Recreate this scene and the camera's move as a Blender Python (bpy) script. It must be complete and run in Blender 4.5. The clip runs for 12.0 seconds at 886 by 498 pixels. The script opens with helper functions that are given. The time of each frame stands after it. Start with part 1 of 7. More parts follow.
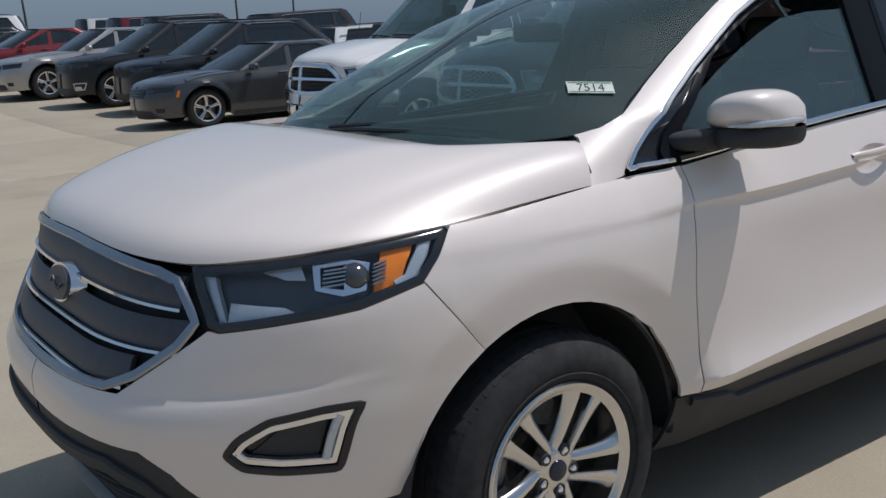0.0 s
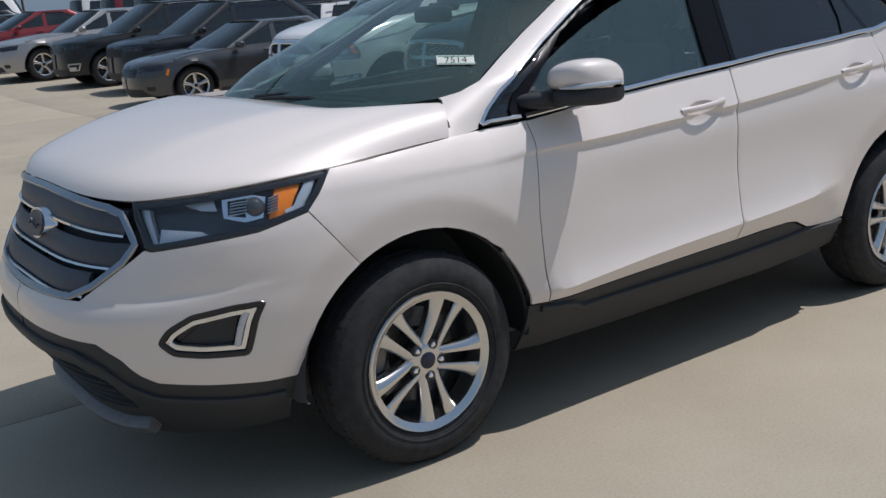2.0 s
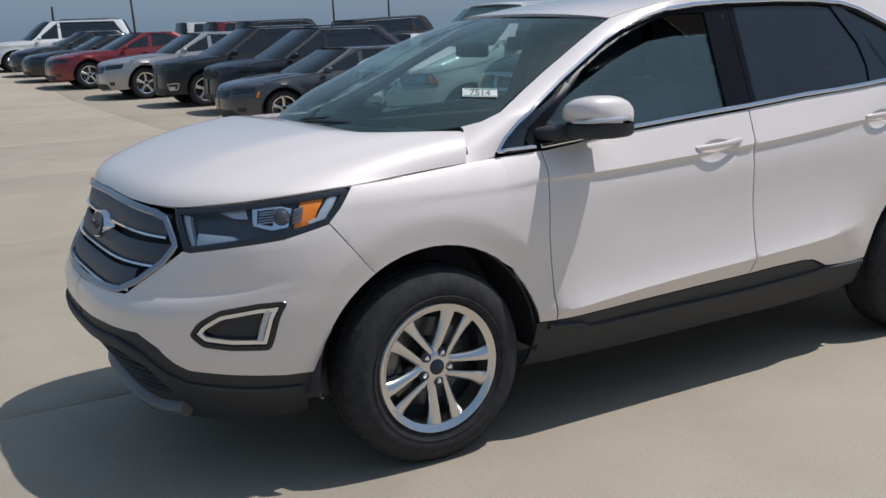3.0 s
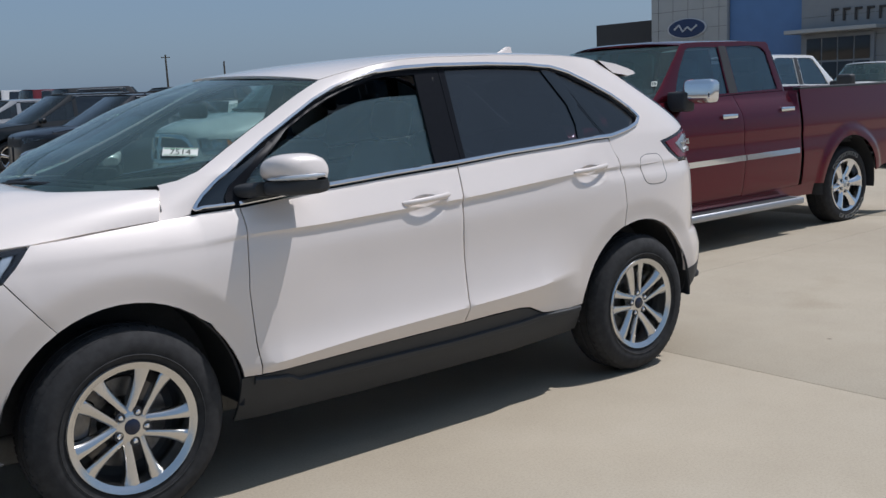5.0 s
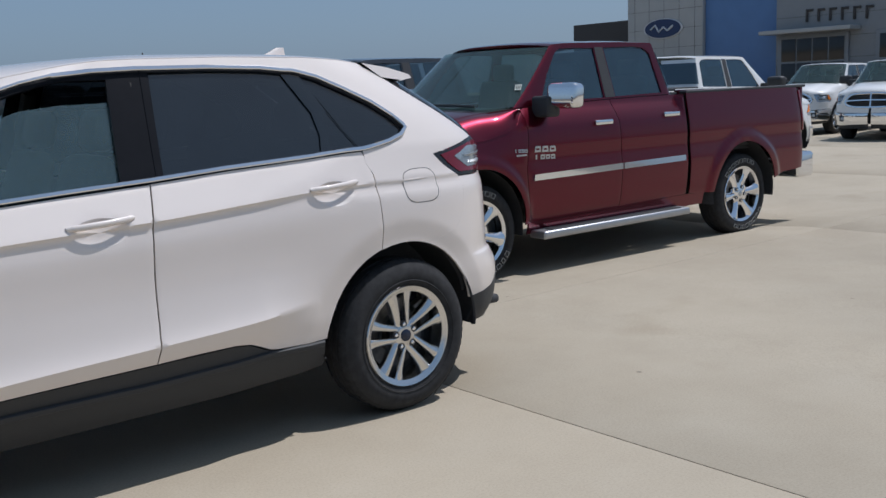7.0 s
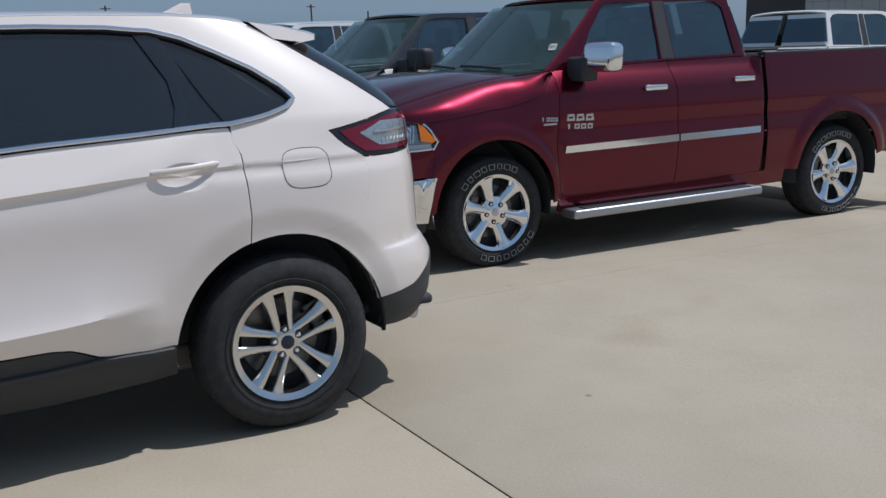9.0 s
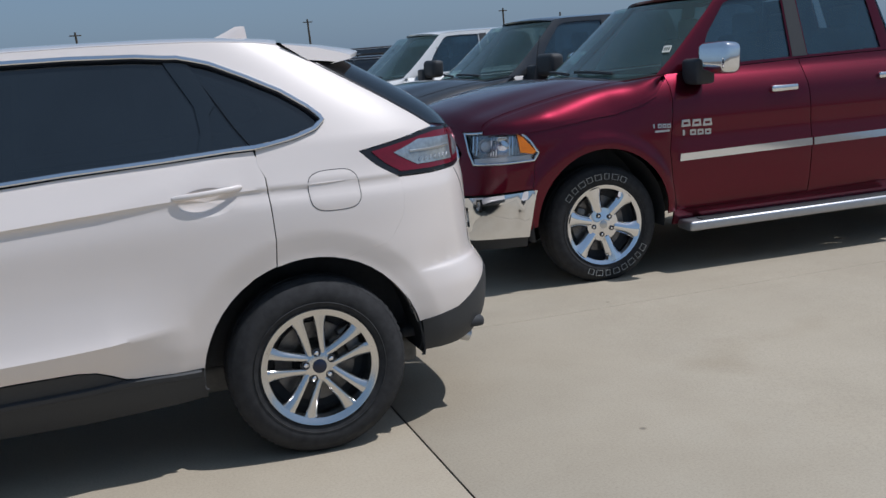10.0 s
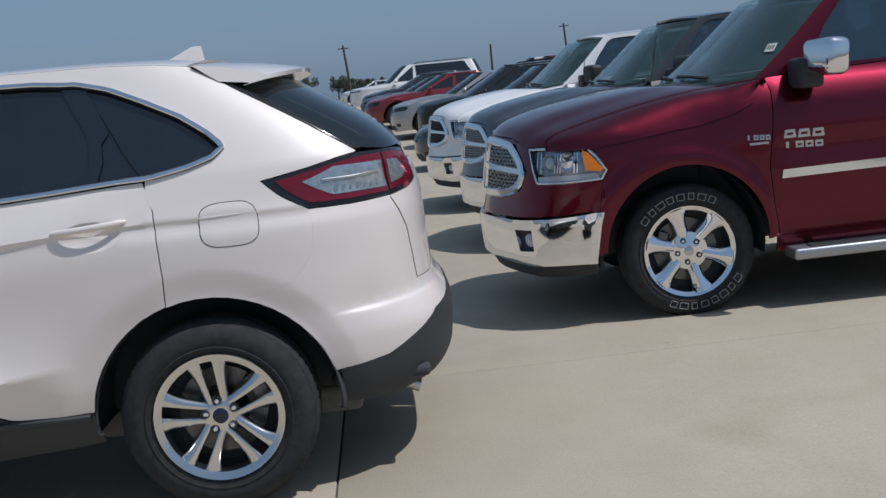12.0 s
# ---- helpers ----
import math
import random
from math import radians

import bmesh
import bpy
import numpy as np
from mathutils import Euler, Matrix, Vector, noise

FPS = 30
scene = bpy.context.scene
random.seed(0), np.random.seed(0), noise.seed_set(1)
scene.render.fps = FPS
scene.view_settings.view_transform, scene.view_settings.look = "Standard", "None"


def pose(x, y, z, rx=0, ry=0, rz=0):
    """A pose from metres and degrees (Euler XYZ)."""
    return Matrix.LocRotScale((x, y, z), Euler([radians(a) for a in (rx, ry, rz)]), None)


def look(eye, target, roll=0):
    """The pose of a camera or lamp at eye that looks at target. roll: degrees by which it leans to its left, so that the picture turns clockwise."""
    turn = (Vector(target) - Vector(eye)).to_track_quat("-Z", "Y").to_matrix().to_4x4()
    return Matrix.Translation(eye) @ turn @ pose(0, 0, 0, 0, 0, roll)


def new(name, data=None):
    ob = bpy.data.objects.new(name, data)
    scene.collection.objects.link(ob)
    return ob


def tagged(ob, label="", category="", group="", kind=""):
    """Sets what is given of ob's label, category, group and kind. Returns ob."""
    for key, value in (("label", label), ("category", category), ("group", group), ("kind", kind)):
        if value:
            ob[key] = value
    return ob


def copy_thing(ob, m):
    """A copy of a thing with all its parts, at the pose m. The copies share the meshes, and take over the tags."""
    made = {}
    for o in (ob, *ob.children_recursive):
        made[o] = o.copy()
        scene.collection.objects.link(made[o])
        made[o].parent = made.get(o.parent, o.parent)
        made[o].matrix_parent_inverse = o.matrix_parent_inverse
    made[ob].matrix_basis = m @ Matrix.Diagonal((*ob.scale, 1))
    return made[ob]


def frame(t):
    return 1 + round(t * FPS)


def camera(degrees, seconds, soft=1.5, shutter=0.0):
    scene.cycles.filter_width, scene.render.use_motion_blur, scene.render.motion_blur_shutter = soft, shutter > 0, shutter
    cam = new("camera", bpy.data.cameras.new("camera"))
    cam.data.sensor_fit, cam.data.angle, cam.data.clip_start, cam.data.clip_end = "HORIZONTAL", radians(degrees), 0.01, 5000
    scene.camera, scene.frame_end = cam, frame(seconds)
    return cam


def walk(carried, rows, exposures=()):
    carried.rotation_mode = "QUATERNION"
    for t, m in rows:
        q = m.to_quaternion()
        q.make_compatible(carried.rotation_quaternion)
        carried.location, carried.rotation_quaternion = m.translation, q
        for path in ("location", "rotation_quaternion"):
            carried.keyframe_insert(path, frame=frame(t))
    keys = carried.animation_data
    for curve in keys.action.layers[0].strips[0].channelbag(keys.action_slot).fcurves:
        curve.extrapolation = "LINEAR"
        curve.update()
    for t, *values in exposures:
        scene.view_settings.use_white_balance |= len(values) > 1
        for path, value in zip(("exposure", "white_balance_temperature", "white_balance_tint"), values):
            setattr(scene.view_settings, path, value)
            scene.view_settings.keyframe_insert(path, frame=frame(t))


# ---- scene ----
cam = camera(48.1, 12.0)
PATH = [
    (0, (-3.062, -2.757, 1.543), (-1.938, -1.163, 1.102), -2.6),
    (0.5, (-3.125, -2.989, 1.549), (-2.002, -1.406, 1.068), -2.9),
    (1, (-3.108, -3.302, 1.517), (-2.15, -1.597, 1.099), -2.1),
    (1.5, (-3.159, -3.479, 1.553), (-2.115, -1.827, 1.125), -3.5),
    (2, (-3.189, -3.587, 1.573), (-2.081, -1.996, 1.08), -3.9),
    (2.5, (-3.165, -3.829, 1.534), (-2.188, -2.138, 1.104), -2.0),
    (2.7, (-3.149, -3.889, 1.583), (-2.19, -2.187, 1.153), -2.5),
    (4.3, (-3.077, -4.314, 1.528), (-1.914, -2.731, 1.152), -1.2),
    (4.5, (-2.976, -4.317, 1.514), (-1.796, -2.746, 1.141), -2.8),
    (5, (-2.72, -4.379, 1.532), (-1.479, -2.84, 1.225), -2.2),
    (5.5, (-2.403, -4.499, 1.524), (-1.188, -2.943, 1.207), -1.8),
    (6, (-2.099, -4.537, 1.531), (-0.933, -2.954, 1.165), -2.4),
    (6.5, (-1.761, -4.547, 1.558), (-0.483, -3.043, 1.233), -2.2),
    (6.7, (-1.627, -4.603, 1.518), (-0.349, -3.096, 1.211), -2.5),
    (8.3, (-0.495, -4.747, 1.591), (0.458, -3.031, 1.21), -0.6),
    (8.5, (-0.359, -4.711, 1.565), (0.58, -2.981, 1.206), -3.2),
    (9, (0.009, -4.709, 1.547), (0.985, -3.008, 1.156), -1.5),
    (9.5, (0.357, -4.85, 1.529), (1.05, -3.001, 1.216), -2.8),
    (10, (0.699, -4.833, 1.571), (1.316, -2.967, 1.201), -3.8),
    (10.5, (1.049, -4.776, 1.535), (1.64, -2.901, 1.166), -4.9),
    (11, (1.434, -4.756, 1.556), (1.701, -2.819, 1.138), -4.3),
    (11.5, (1.768, -4.675, 1.551), (1.986, -2.716, 1.21), -3.6),
    (11.6, (1.846, -4.646, 1.548), (2.037, -2.699, 1.133), -3.6),
    (12, (2.133, -4.579, 1.513), (2.236, -2.608, 1.192), -5.6),
]
walk(cam, [(t, look(eye, target, roll)) for t, eye, target, roll in PATH],
     [(0, -0.21, 6300, 13), (1.2, -0.21, 6280, 13), (2.2, -0.09, 6220, 13), (4.4, 0.0, 6170, 13), (5.5, 0.03, 6140, 13), (8.5, -0.05, 5990, 12), (12, -0.08, 5990, 12)])

# ---- world, sun, exposure ----
SUN = Vector((0.468, -0.175, 1.0)).normalized()
world = bpy.data.worlds.new("sky")
scene.world = world
world.use_nodes = True
wn = world.node_tree.nodes
sky = wn.new("ShaderNodeTexSky")
sky.sky_type, sky.sun_disc = "NISHITA", False
sky.sun_elevation = math.asin(SUN.z)
sky.sun_rotation = math.atan2(SUN.x, SUN.y)
sky.air_density, sky.dust_density, sky.ozone_density = 1.0, 2.0, 3.0
wn["Background"].inputs["Strength"].default_value = 0.080
haze = wn.new("ShaderNodeMix")
haze.data_type = "RGBA"
haze.inputs[0].default_value = 0.60
haze.inputs[7].default_value = (2.55, 3.83, 5.3, 1)
world.node_tree.links.new(sky.outputs[0], haze.inputs[6])
world.node_tree.links.new(haze.outputs[2], wn["Background"].inputs["Color"])
sun_data = bpy.data.lights.new("sun", "SUN")
sun_data.energy, sun_data.angle, sun_data.color = 3.15, radians(0.5), (1.0, 0.97, 0.935)
new("sun", sun_data).matrix_world = look(SUN * 50, (0, 0, 0))


# ---- materials ----
def material(name):
    m = bpy.data.materials.new(name)
    m.use_nodes = True
    return m, m.node_tree.nodes, m.node_tree.links, m.node_tree.nodes["Principled BSDF"]


def noise_node(n, l, scale, detail=4.0, rough=0.55, coords="Object"):
    tc = n.new("ShaderNodeTexCoord")
    t = n.new("ShaderNodeTexNoise")
    t.inputs["Scale"].default_value, t.inputs["Detail"].default_value, t.inputs["Roughness"].default_value = scale, detail, rough
    l.new(tc.outputs[coords], t.inputs["Vector"])
    return t


def ramp_node(n, l, source, stops):
    r = n.new("ShaderNodeValToRGB")
    while len(r.color_ramp.elements) < len(stops):
        r.color_ramp.elements.new(0.5)
    for e, (p, c) in zip(r.color_ramp.elements, stops):
        e.position, e.color = p, (*c, 1) if len(c) == 3 else c
    l.new(source, r.inputs[0])
    return r


def bump_node(n, l, source, bsdf, strength, distance=0.01):
    b = n.new("ShaderNodeBump")
    b.inputs["Strength"].default_value, b.inputs["Distance"].default_value = strength, distance
    l.new(source, b.inputs["Height"])
    l.new(b.outputs[0], bsdf.inputs["Normal"])


def grey(v):
    return (v, v, v)


def paint(name, col, metallic=0.0, rough=0.42, coat=1.0, flake=0.03, dust_or_sheen=0.06, coat_ior=1.5):
    """Car paint: pigment with fine flake, a clear coat, and a thin uneven film of dust."""
    m, n, l, b = material(name)
    fl = noise_node(n, l, 900, 1.0)
    dirt = noise_node(n, l, 3.1, 5.0, 0.6)
    c0 = [max(0, c * (1 - flake)) for c in col]
    c1 = [min(1, c * (1 + flake)) for c in col]
    flakes = ramp_node(n, l, fl.outputs[0], [(0.35, c0), (0.65, c1)])
    mix = n.new("ShaderNodeMix")
    mix.data_type = "RGBA"
    amount = n.new("ShaderNodeMapRange")
    amount.inputs[1].default_value, amount.inputs[2].default_value = 0.35, 0.75
    amount.inputs[3].default_value, amount.inputs[4].default_value = 0.0, dust_or_sheen
    l.new(dirt.outputs[0], amount.inputs[0])
    l.new(amount.outputs[0], mix.inputs[0])
    l.new(flakes.outputs[0], mix.inputs[6])
    mix.inputs[7].default_value = (0.42, 0.38, 0.33, 1)
    l.new(mix.outputs[2], b.inputs["Base Color"])
    b.inputs["Metallic"].default_value, b.inputs["Roughness"].default_value = metallic, rough
    b.inputs["Coat Weight"].default_value, b.inputs["Coat IOR"].default_value = coat, coat_ior
    cr = n.new("ShaderNodeMapRange")
    cr.inputs[3].default_value, cr.inputs[4].default_value = 0.03, 0.10
    l.new(dirt.outputs[0], cr.inputs[0])
    l.new(cr.outputs[0], b.inputs["Coat Roughness"])
    return m


def plain(name, col, rough=0.5, metallic=0.0, vary=0.12, scale=30, bump=0.0, spec=0.5):
    m, n, l, b = material(name)
    t = noise_node(n, l, scale, 5.0, 0.6)
    r = ramp_node(n, l, t.outputs[0], [(0.3, [c * (1 - vary) for c in col]), (0.7, [min(1, c * (1 + vary)) for c in col])])
    l.new(r.outputs[0], b.inputs["Base Color"])
    b.inputs["Roughness"].default_value, b.inputs["Metallic"].default_value = rough, metallic
    b.inputs["Specular IOR Level"].default_value = spec
    if bump:
        bump_node(n, l, t.outputs[0], b, bump, 0.002)
    return m


def glass(name, tint, gloss=1.0, rough=0.0, film=0.0, ior=1.75, dust_or_sheen=(0.42, 0.50, 0.48)):
    """A thin pane: tinted see-through with a mirror-like Fresnel sheen and a thin uneven film of dust, whose colour on
    some panes also carries painted reflection.
    """
    m, n, l, b = material(name)
    n.remove(b)
    tr, gl, mx, fr = n.new("ShaderNodeBsdfTransparent"), n.new("ShaderNodeBsdfGlossy"), n.new("ShaderNodeMixShader"), n.new("ShaderNodeLayerWeight")
    tr.inputs[0].default_value, gl.inputs[0].default_value = (*tint, 1), (gloss, gloss, gloss, 1)
    gl.inputs["Roughness"].default_value, fr.inputs[0].default_value = rough, 0.5
    up, f0 = n.new("ShaderNodeMath"), n.new("ShaderNodeMapRange")
    up.operation, up.inputs[1].default_value = "POWER", 5.0
    f0.inputs[3].default_value, f0.inputs[4].default_value = ((ior - 1) / (ior + 1)) ** 2, 0.95
    l.new(fr.outputs["Facing"], up.inputs[0])
    l.new(up.outputs[0], f0.inputs[0])
    l.new(f0.outputs[0], mx.inputs[0])
    l.new(tr.outputs[0], mx.inputs[1])
    l.new(gl.outputs[0], mx.inputs[2])
    # matte film: dust, plus reflected sky put in as plain colour on some panes
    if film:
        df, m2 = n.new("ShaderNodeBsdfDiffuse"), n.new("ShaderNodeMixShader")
        df.inputs[0].default_value = (*dust_or_sheen, 1)
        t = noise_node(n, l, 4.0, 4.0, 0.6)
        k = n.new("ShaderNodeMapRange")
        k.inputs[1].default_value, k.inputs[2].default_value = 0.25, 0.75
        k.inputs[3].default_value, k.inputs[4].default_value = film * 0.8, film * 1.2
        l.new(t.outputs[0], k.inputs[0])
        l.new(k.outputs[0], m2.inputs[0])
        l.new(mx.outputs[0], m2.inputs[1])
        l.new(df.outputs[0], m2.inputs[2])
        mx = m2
    l.new(mx.outputs[0], n["Material Output"].inputs[0])
    return m


WHITE = paint("pearl_white_paint", (0.785, 0.710, 0.656), 0.03, 0.42, 1.0, 0.02, 0.05, 1.4)
WHITE_PLAIN = paint("white_paint", (0.80, 0.79, 0.765), 0.0, 0.4)
RED = paint("deep_red_paint", (0.118, 0.0028, 0.0155), 0.92, 0.33, 1.0, 0.25, 0.0, 1.38)
CHARCOAL = paint("charcoal_paint", (0.022, 0.024, 0.028), 0.3, 0.35, 1.0, 0.1, 0.05)
GREY = paint("granite_grey_paint", (0.060, 0.064, 0.070), 0.45, 0.38, 1.0, 0.08, 0.05)
NAVY = paint("dark_blue_paint", (0.005, 0.007, 0.013), 0.2, 0.4, 0.45, 0.1, 0.0)
BLACKGREEN = paint("black_green_paint", (0.004, 0.0055, 0.006), 0.2, 0.4, 0.45, 0.1, 0.0)
SILVER = paint("silver_paint", (0.42, 0.41, 0.40), 0.6, 0.35, 1.0, 0.06, 0.04)
CRIMSON = paint("bright_red_paint", (0.21, 0.009, 0.012), 0.3, 0.35, 1.0, 0.08, 0.03)
BLACK = paint("black_paint", (0.009, 0.009, 0.010), 0.0, 0.35, 0.8, 0.05, 0.01)
CHROME = plain("chrome", (0.82, 0.83, 0.85), 0.05, 1.0, 0.02)
SATIN = plain("satin_metal", (0.55, 0.56, 0.57), 0.28, 1.0, 0.05)
LAMPMETAL = plain("lamp_reflector_metal", (0.34, 0.35, 0.36), 0.22, 0.85, 0.1, 30)
ALLOY = plain("polished_alloy", (0.66, 0.655, 0.645), 0.22, 1.0, 0.05, 8)
TRIM = plain("grained_black_plastic", (0.031, 0.033, 0.036), 0.62, 0.0, 0.15, 220, 0.25)
GLOSSBLACK = plain("gloss_black", (0.018, 0.018, 0.020), 0.12)
STEPMETAL = plain("brushed_step_metal", (0.42, 0.43, 0.45), 0.45, 0.9, 0.06)
PILLAR = plain("pillar_black", (0.010, 0.011, 0.014), 0.30, 0.0, 0.08, 40, 0.0, 0.07)
DARK = plain("dark_inside", (0.045, 0.046, 0.049), 0.8)
RUBBER = plain("tyre_rubber", (0.035, 0.035, 0.036), 0.85, 0.0, 0.25, 25, 0.2, 0.25)
STEEL = plain("brake_steel", (0.17, 0.165, 0.16), 0.4, 1.0, 0.2, 40)
CLOTH = plain("dark_cloth", (0.055, 0.053, 0.050), 0.9, 0.0, 0.2, 200, 0.2)
LINER = plain("pale_headliner", (0.36, 0.34, 0.31), 0.95)
DARKCHROME = plain("dark_chrome", (0.34, 0.36, 0.39), 0.20, 1.0, 0.05)
GREYMESH = plain("grey_grille", (0.072, 0.078, 0.092), 0.45, 0.3)
AMBER = plain("amber_lens", (1.0, 0.25, 0.012), 0.25, 0.0, 0.1, 60)
TAILCLEAR = plain("tail_clear_lens", (0.38, 0.43, 0.47), 0.10, 0.55, 0.25, 45)
REDLENS = plain("red_lens", (0.15, 0.008, 0.020), 0.06, 0.0, 0.1, 60)
CLEARLENS = plain("clear_lens", (0.54, 0.58, 0.62), 0.10, 0.35, 0.08, 90)
LENSDARK = plain("dark_projector_glass", (0.10, 0.11, 0.12), 0.06, 0.5)
PAPER = plain("white_paper", (0.66, 0.68, 0.62), 0.8)
INK = plain("dark_ink", (0.03, 0.05, 0.04), 0.8)
GREENINK = plain("green_ink", (0.05, 0.22, 0.12), 0.8)
LETTERING = plain("raised_white_lettering", (0.40, 0.40, 0.38), 0.7)
EMBLEM = plain("blue_emblem", (0.012, 0.018, 0.04), 0.2)
# teal film: dusty haze together with painted soft reflections
WINDSHIELD = glass("windshield_glass", (0.46, 0.59, 0.56), 1.0, film=0.095, ior=1.6, dust_or_sheen=(0.32, 0.52, 0.50))
FRONTGLASS = glass("front_window_glass", (0.62, 0.74, 0.74), 1.0, film=0.13, ior=1.6, dust_or_sheen=(0.28, 0.47, 0.53))
PRIVACY = glass("tinted_glass", (0.020, 0.024, 0.028), 1.0, film=0.034, dust_or_sheen=(0.29, 0.41, 0.52))
# blue film: sky reflection painted into the pickups' panes
CARGLASS = glass("dim_car_glass", (0.17, 0.22, 0.25), 1.0, film=0.10, dust_or_sheen=(0.18, 0.40, 0.58))
FARGLASS = glass("far_car_glass", (0.14, 0.18, 0.18), 1.0, film=0.028, dust_or_sheen=(0.36, 0.48, 0.50))
LAMPGLASS = glass("lamp_glass", (0.94, 0.96, 0.98), 1.0, ior=1.45)

# ---- geometry helpers ----
from mathutils.geometry import delaunay_2d_cdt


def pchip(*pts):
    """A smooth curve through (x, y) pairs, with no overshoot."""
    xs, ys = np.array([p[0] for p in pts], float), np.array([p[1] for p in pts], float)
    h = np.diff(xs)
    d = np.diff(ys) / h
    m = np.zeros(len(xs))
    m[0], m[-1] = d[0], d[-1]
    for i in range(1, len(xs) - 1):
        if d[i - 1] * d[i] > 0:
            a, b = 2 * h[i] + h[i - 1], h[i] + 2 * h[i - 1]
            m[i] = (a + b) / (a / d[i - 1] + b / d[i])

    def f(x):
        x = np.clip(np.asarray(x, float), xs[0], xs[-1])
        i = np.clip(np.searchsorted(xs, x) - 1, 0, len(h) - 1)
        t = (x - xs[i]) / h[i]
        return ys[i] * (1 + 2 * t) * (1 - t) ** 2 + h[i] * m[i] * t * (1 - t) ** 2 + ys[i + 1] * t * t * (3 - 2 * t) + h[i] * m[i + 1] * t * t * (t - 1)
    return f


def const(v):
    return lambda z: np.full(np.shape(z), float(v))


class Shell:
    """The left half of a car's skin as a function of s and z. s is x along the side; past the side it runs on round the
    front and rear corners, which are superellipses, to the middle of the nose and the tail."""
    TH = np.linspace(0, np.pi / 2, 400)

    def __init__(self, width, fs, fx, fn, rs, rx, rn, relief=None, square=None, full=None):
        self.width, self.fs, self.fx, self.fn, self.rs, self.rx, self.rn, self.relief = width, fs, fx, fn, rs, rx, rn, relief
        self.square, self.full = square, full
        self.qf, self.qr = self.table(2.6, 1.3, 0.95), self.table(2.8, 1.1, 0.95)
        self.QF, self.QR = self.qf[-1], self.qr[-1]

    def table(self, n, a, w):
        c, y = a * np.sin(self.TH) ** (2 / n), w * np.cos(self.TH) ** (2 / n)
        return np.concatenate([[0], np.cumsum(np.hypot(np.diff(c), np.diff(y)))])

    def __call__(self, s, z):
        s, z = np.broadcast_arrays(np.asarray(s, float), np.asarray(z, float))
        fs, rs = self.fs(z), self.rs(z)
        x = np.clip(s, fs, rs)
        y = self.width(x, z)
        for q, a, n, table, sign, base in ((fs - s, fs - self.fx(z), self.fn(z), self.qf, -1, fs), (s - rs, self.rx(z) - rs, self.rn(z), self.qr, 1, rs)):
            k = np.interp(np.clip(q, 0, table[-1]), table, self.TH)
            x = np.where(q > 0, base + sign * a * np.sin(k) ** (2 / n), x)
            if sign < 0 and self.square is not None:
                m = self.square(z)
                k = np.arcsin(np.clip(np.sin(k) ** (m / n), 0, 1))
                n = m
            y = np.where(q > 0, y * np.maximum(np.cos(k), 0) ** (2 / n), y)
            if sign < 0 and self.full is not None:
                x = np.where(q > 0, x - self.full(y, z), x)
        if self.relief is not None:
            y = y + self.relief(x, z) * np.clip(y / 0.85, 0, 1)
        return np.stack([x, -y, z], -1)

    def normal(self, s, z, e=0.004):
        a = self(s + e, z) - self(s - e, z)
        b = self(s, np.asarray(z) + e) - self(s, np.asarray(z) - e)
        n = np.cross(a, b)
        return n / np.maximum(np.linalg.norm(n, axis=-1, keepdims=True), 1e-9)

    def s_at(self, x, z):
        """The s at which the skin has this x at this height."""
        s = np.linspace(self.fs(z) - self.QF, self.rs(z) + self.QR, 1500)
        return float(np.interp(x, self(s, np.full(s.shape, z))[:, 0], s))

    def nose(self, z):
        return float(self.fs(z) - self.QF)

    def tail(self, z):
        return float(self.rs(z) + self.QR)


def densify(poly, step, closed=True):
    out = []
    n = len(poly)
    for i in range(n if closed else n - 1):
        a, b = np.array(poly[i], float), np.array(poly[(i + 1) % n], float)
        k = max(1, int(round(np.hypot(*(b - a)) / step)))
        out += [a + (b - a) * j / k for j in range(k)]
    if not closed:
        out.append(np.array(poly[-1], float))
    return np.array(out)


def soften(poly, rounds=2, closed=True):
    """Cuts the corners of an outline, so that it runs in curves."""
    p = [np.array(q, float) for q in poly]
    for _ in range(rounds):
        out = [] if closed else [p[0]]
        for i in range(len(p) if closed else len(p) - 1):
            a, b = p[i], p[(i + 1) % len(p)]
            out += [a * 0.75 + b * 0.25, a * 0.25 + b * 0.75]
        p = out if closed else out + [p[-1]]
    return p


def inside(poly, pts):
    x, y = pts[:, 0], pts[:, 1]
    c = np.zeros(len(pts), bool)
    for i in range(len(poly)):
        (x1, y1), (x2, y2) = poly[i - 1], poly[i]
        if y1 != y2:
            c ^= ((y1 > y) != (y2 > y)) & (x < (x2 - x1) * (y - y1) / (y2 - y1) + x1)
    return c


def shrink(poly, d):
    p = np.array(poly, float)
    a, b = p - np.roll(p, 1, 0), np.roll(p, -1, 0) - p
    area = np.sum(p[:, 0] * np.roll(p[:, 1], -1) - np.roll(p[:, 0], -1) * p[:, 1])
    t = a / np.maximum(np.linalg.norm(a, axis=1, keepdims=True), 1e-9) + b / np.maximum(np.linalg.norm(b, axis=1, keepdims=True), 1e-9)
    n = np.stack([-t[:, 1], t[:, 0]], 1)
    n /= np.maximum(np.linalg.norm(n, axis=1, keepdims=True), 1e-9)
    return p + n * d * (1 if area > 0 else -1)


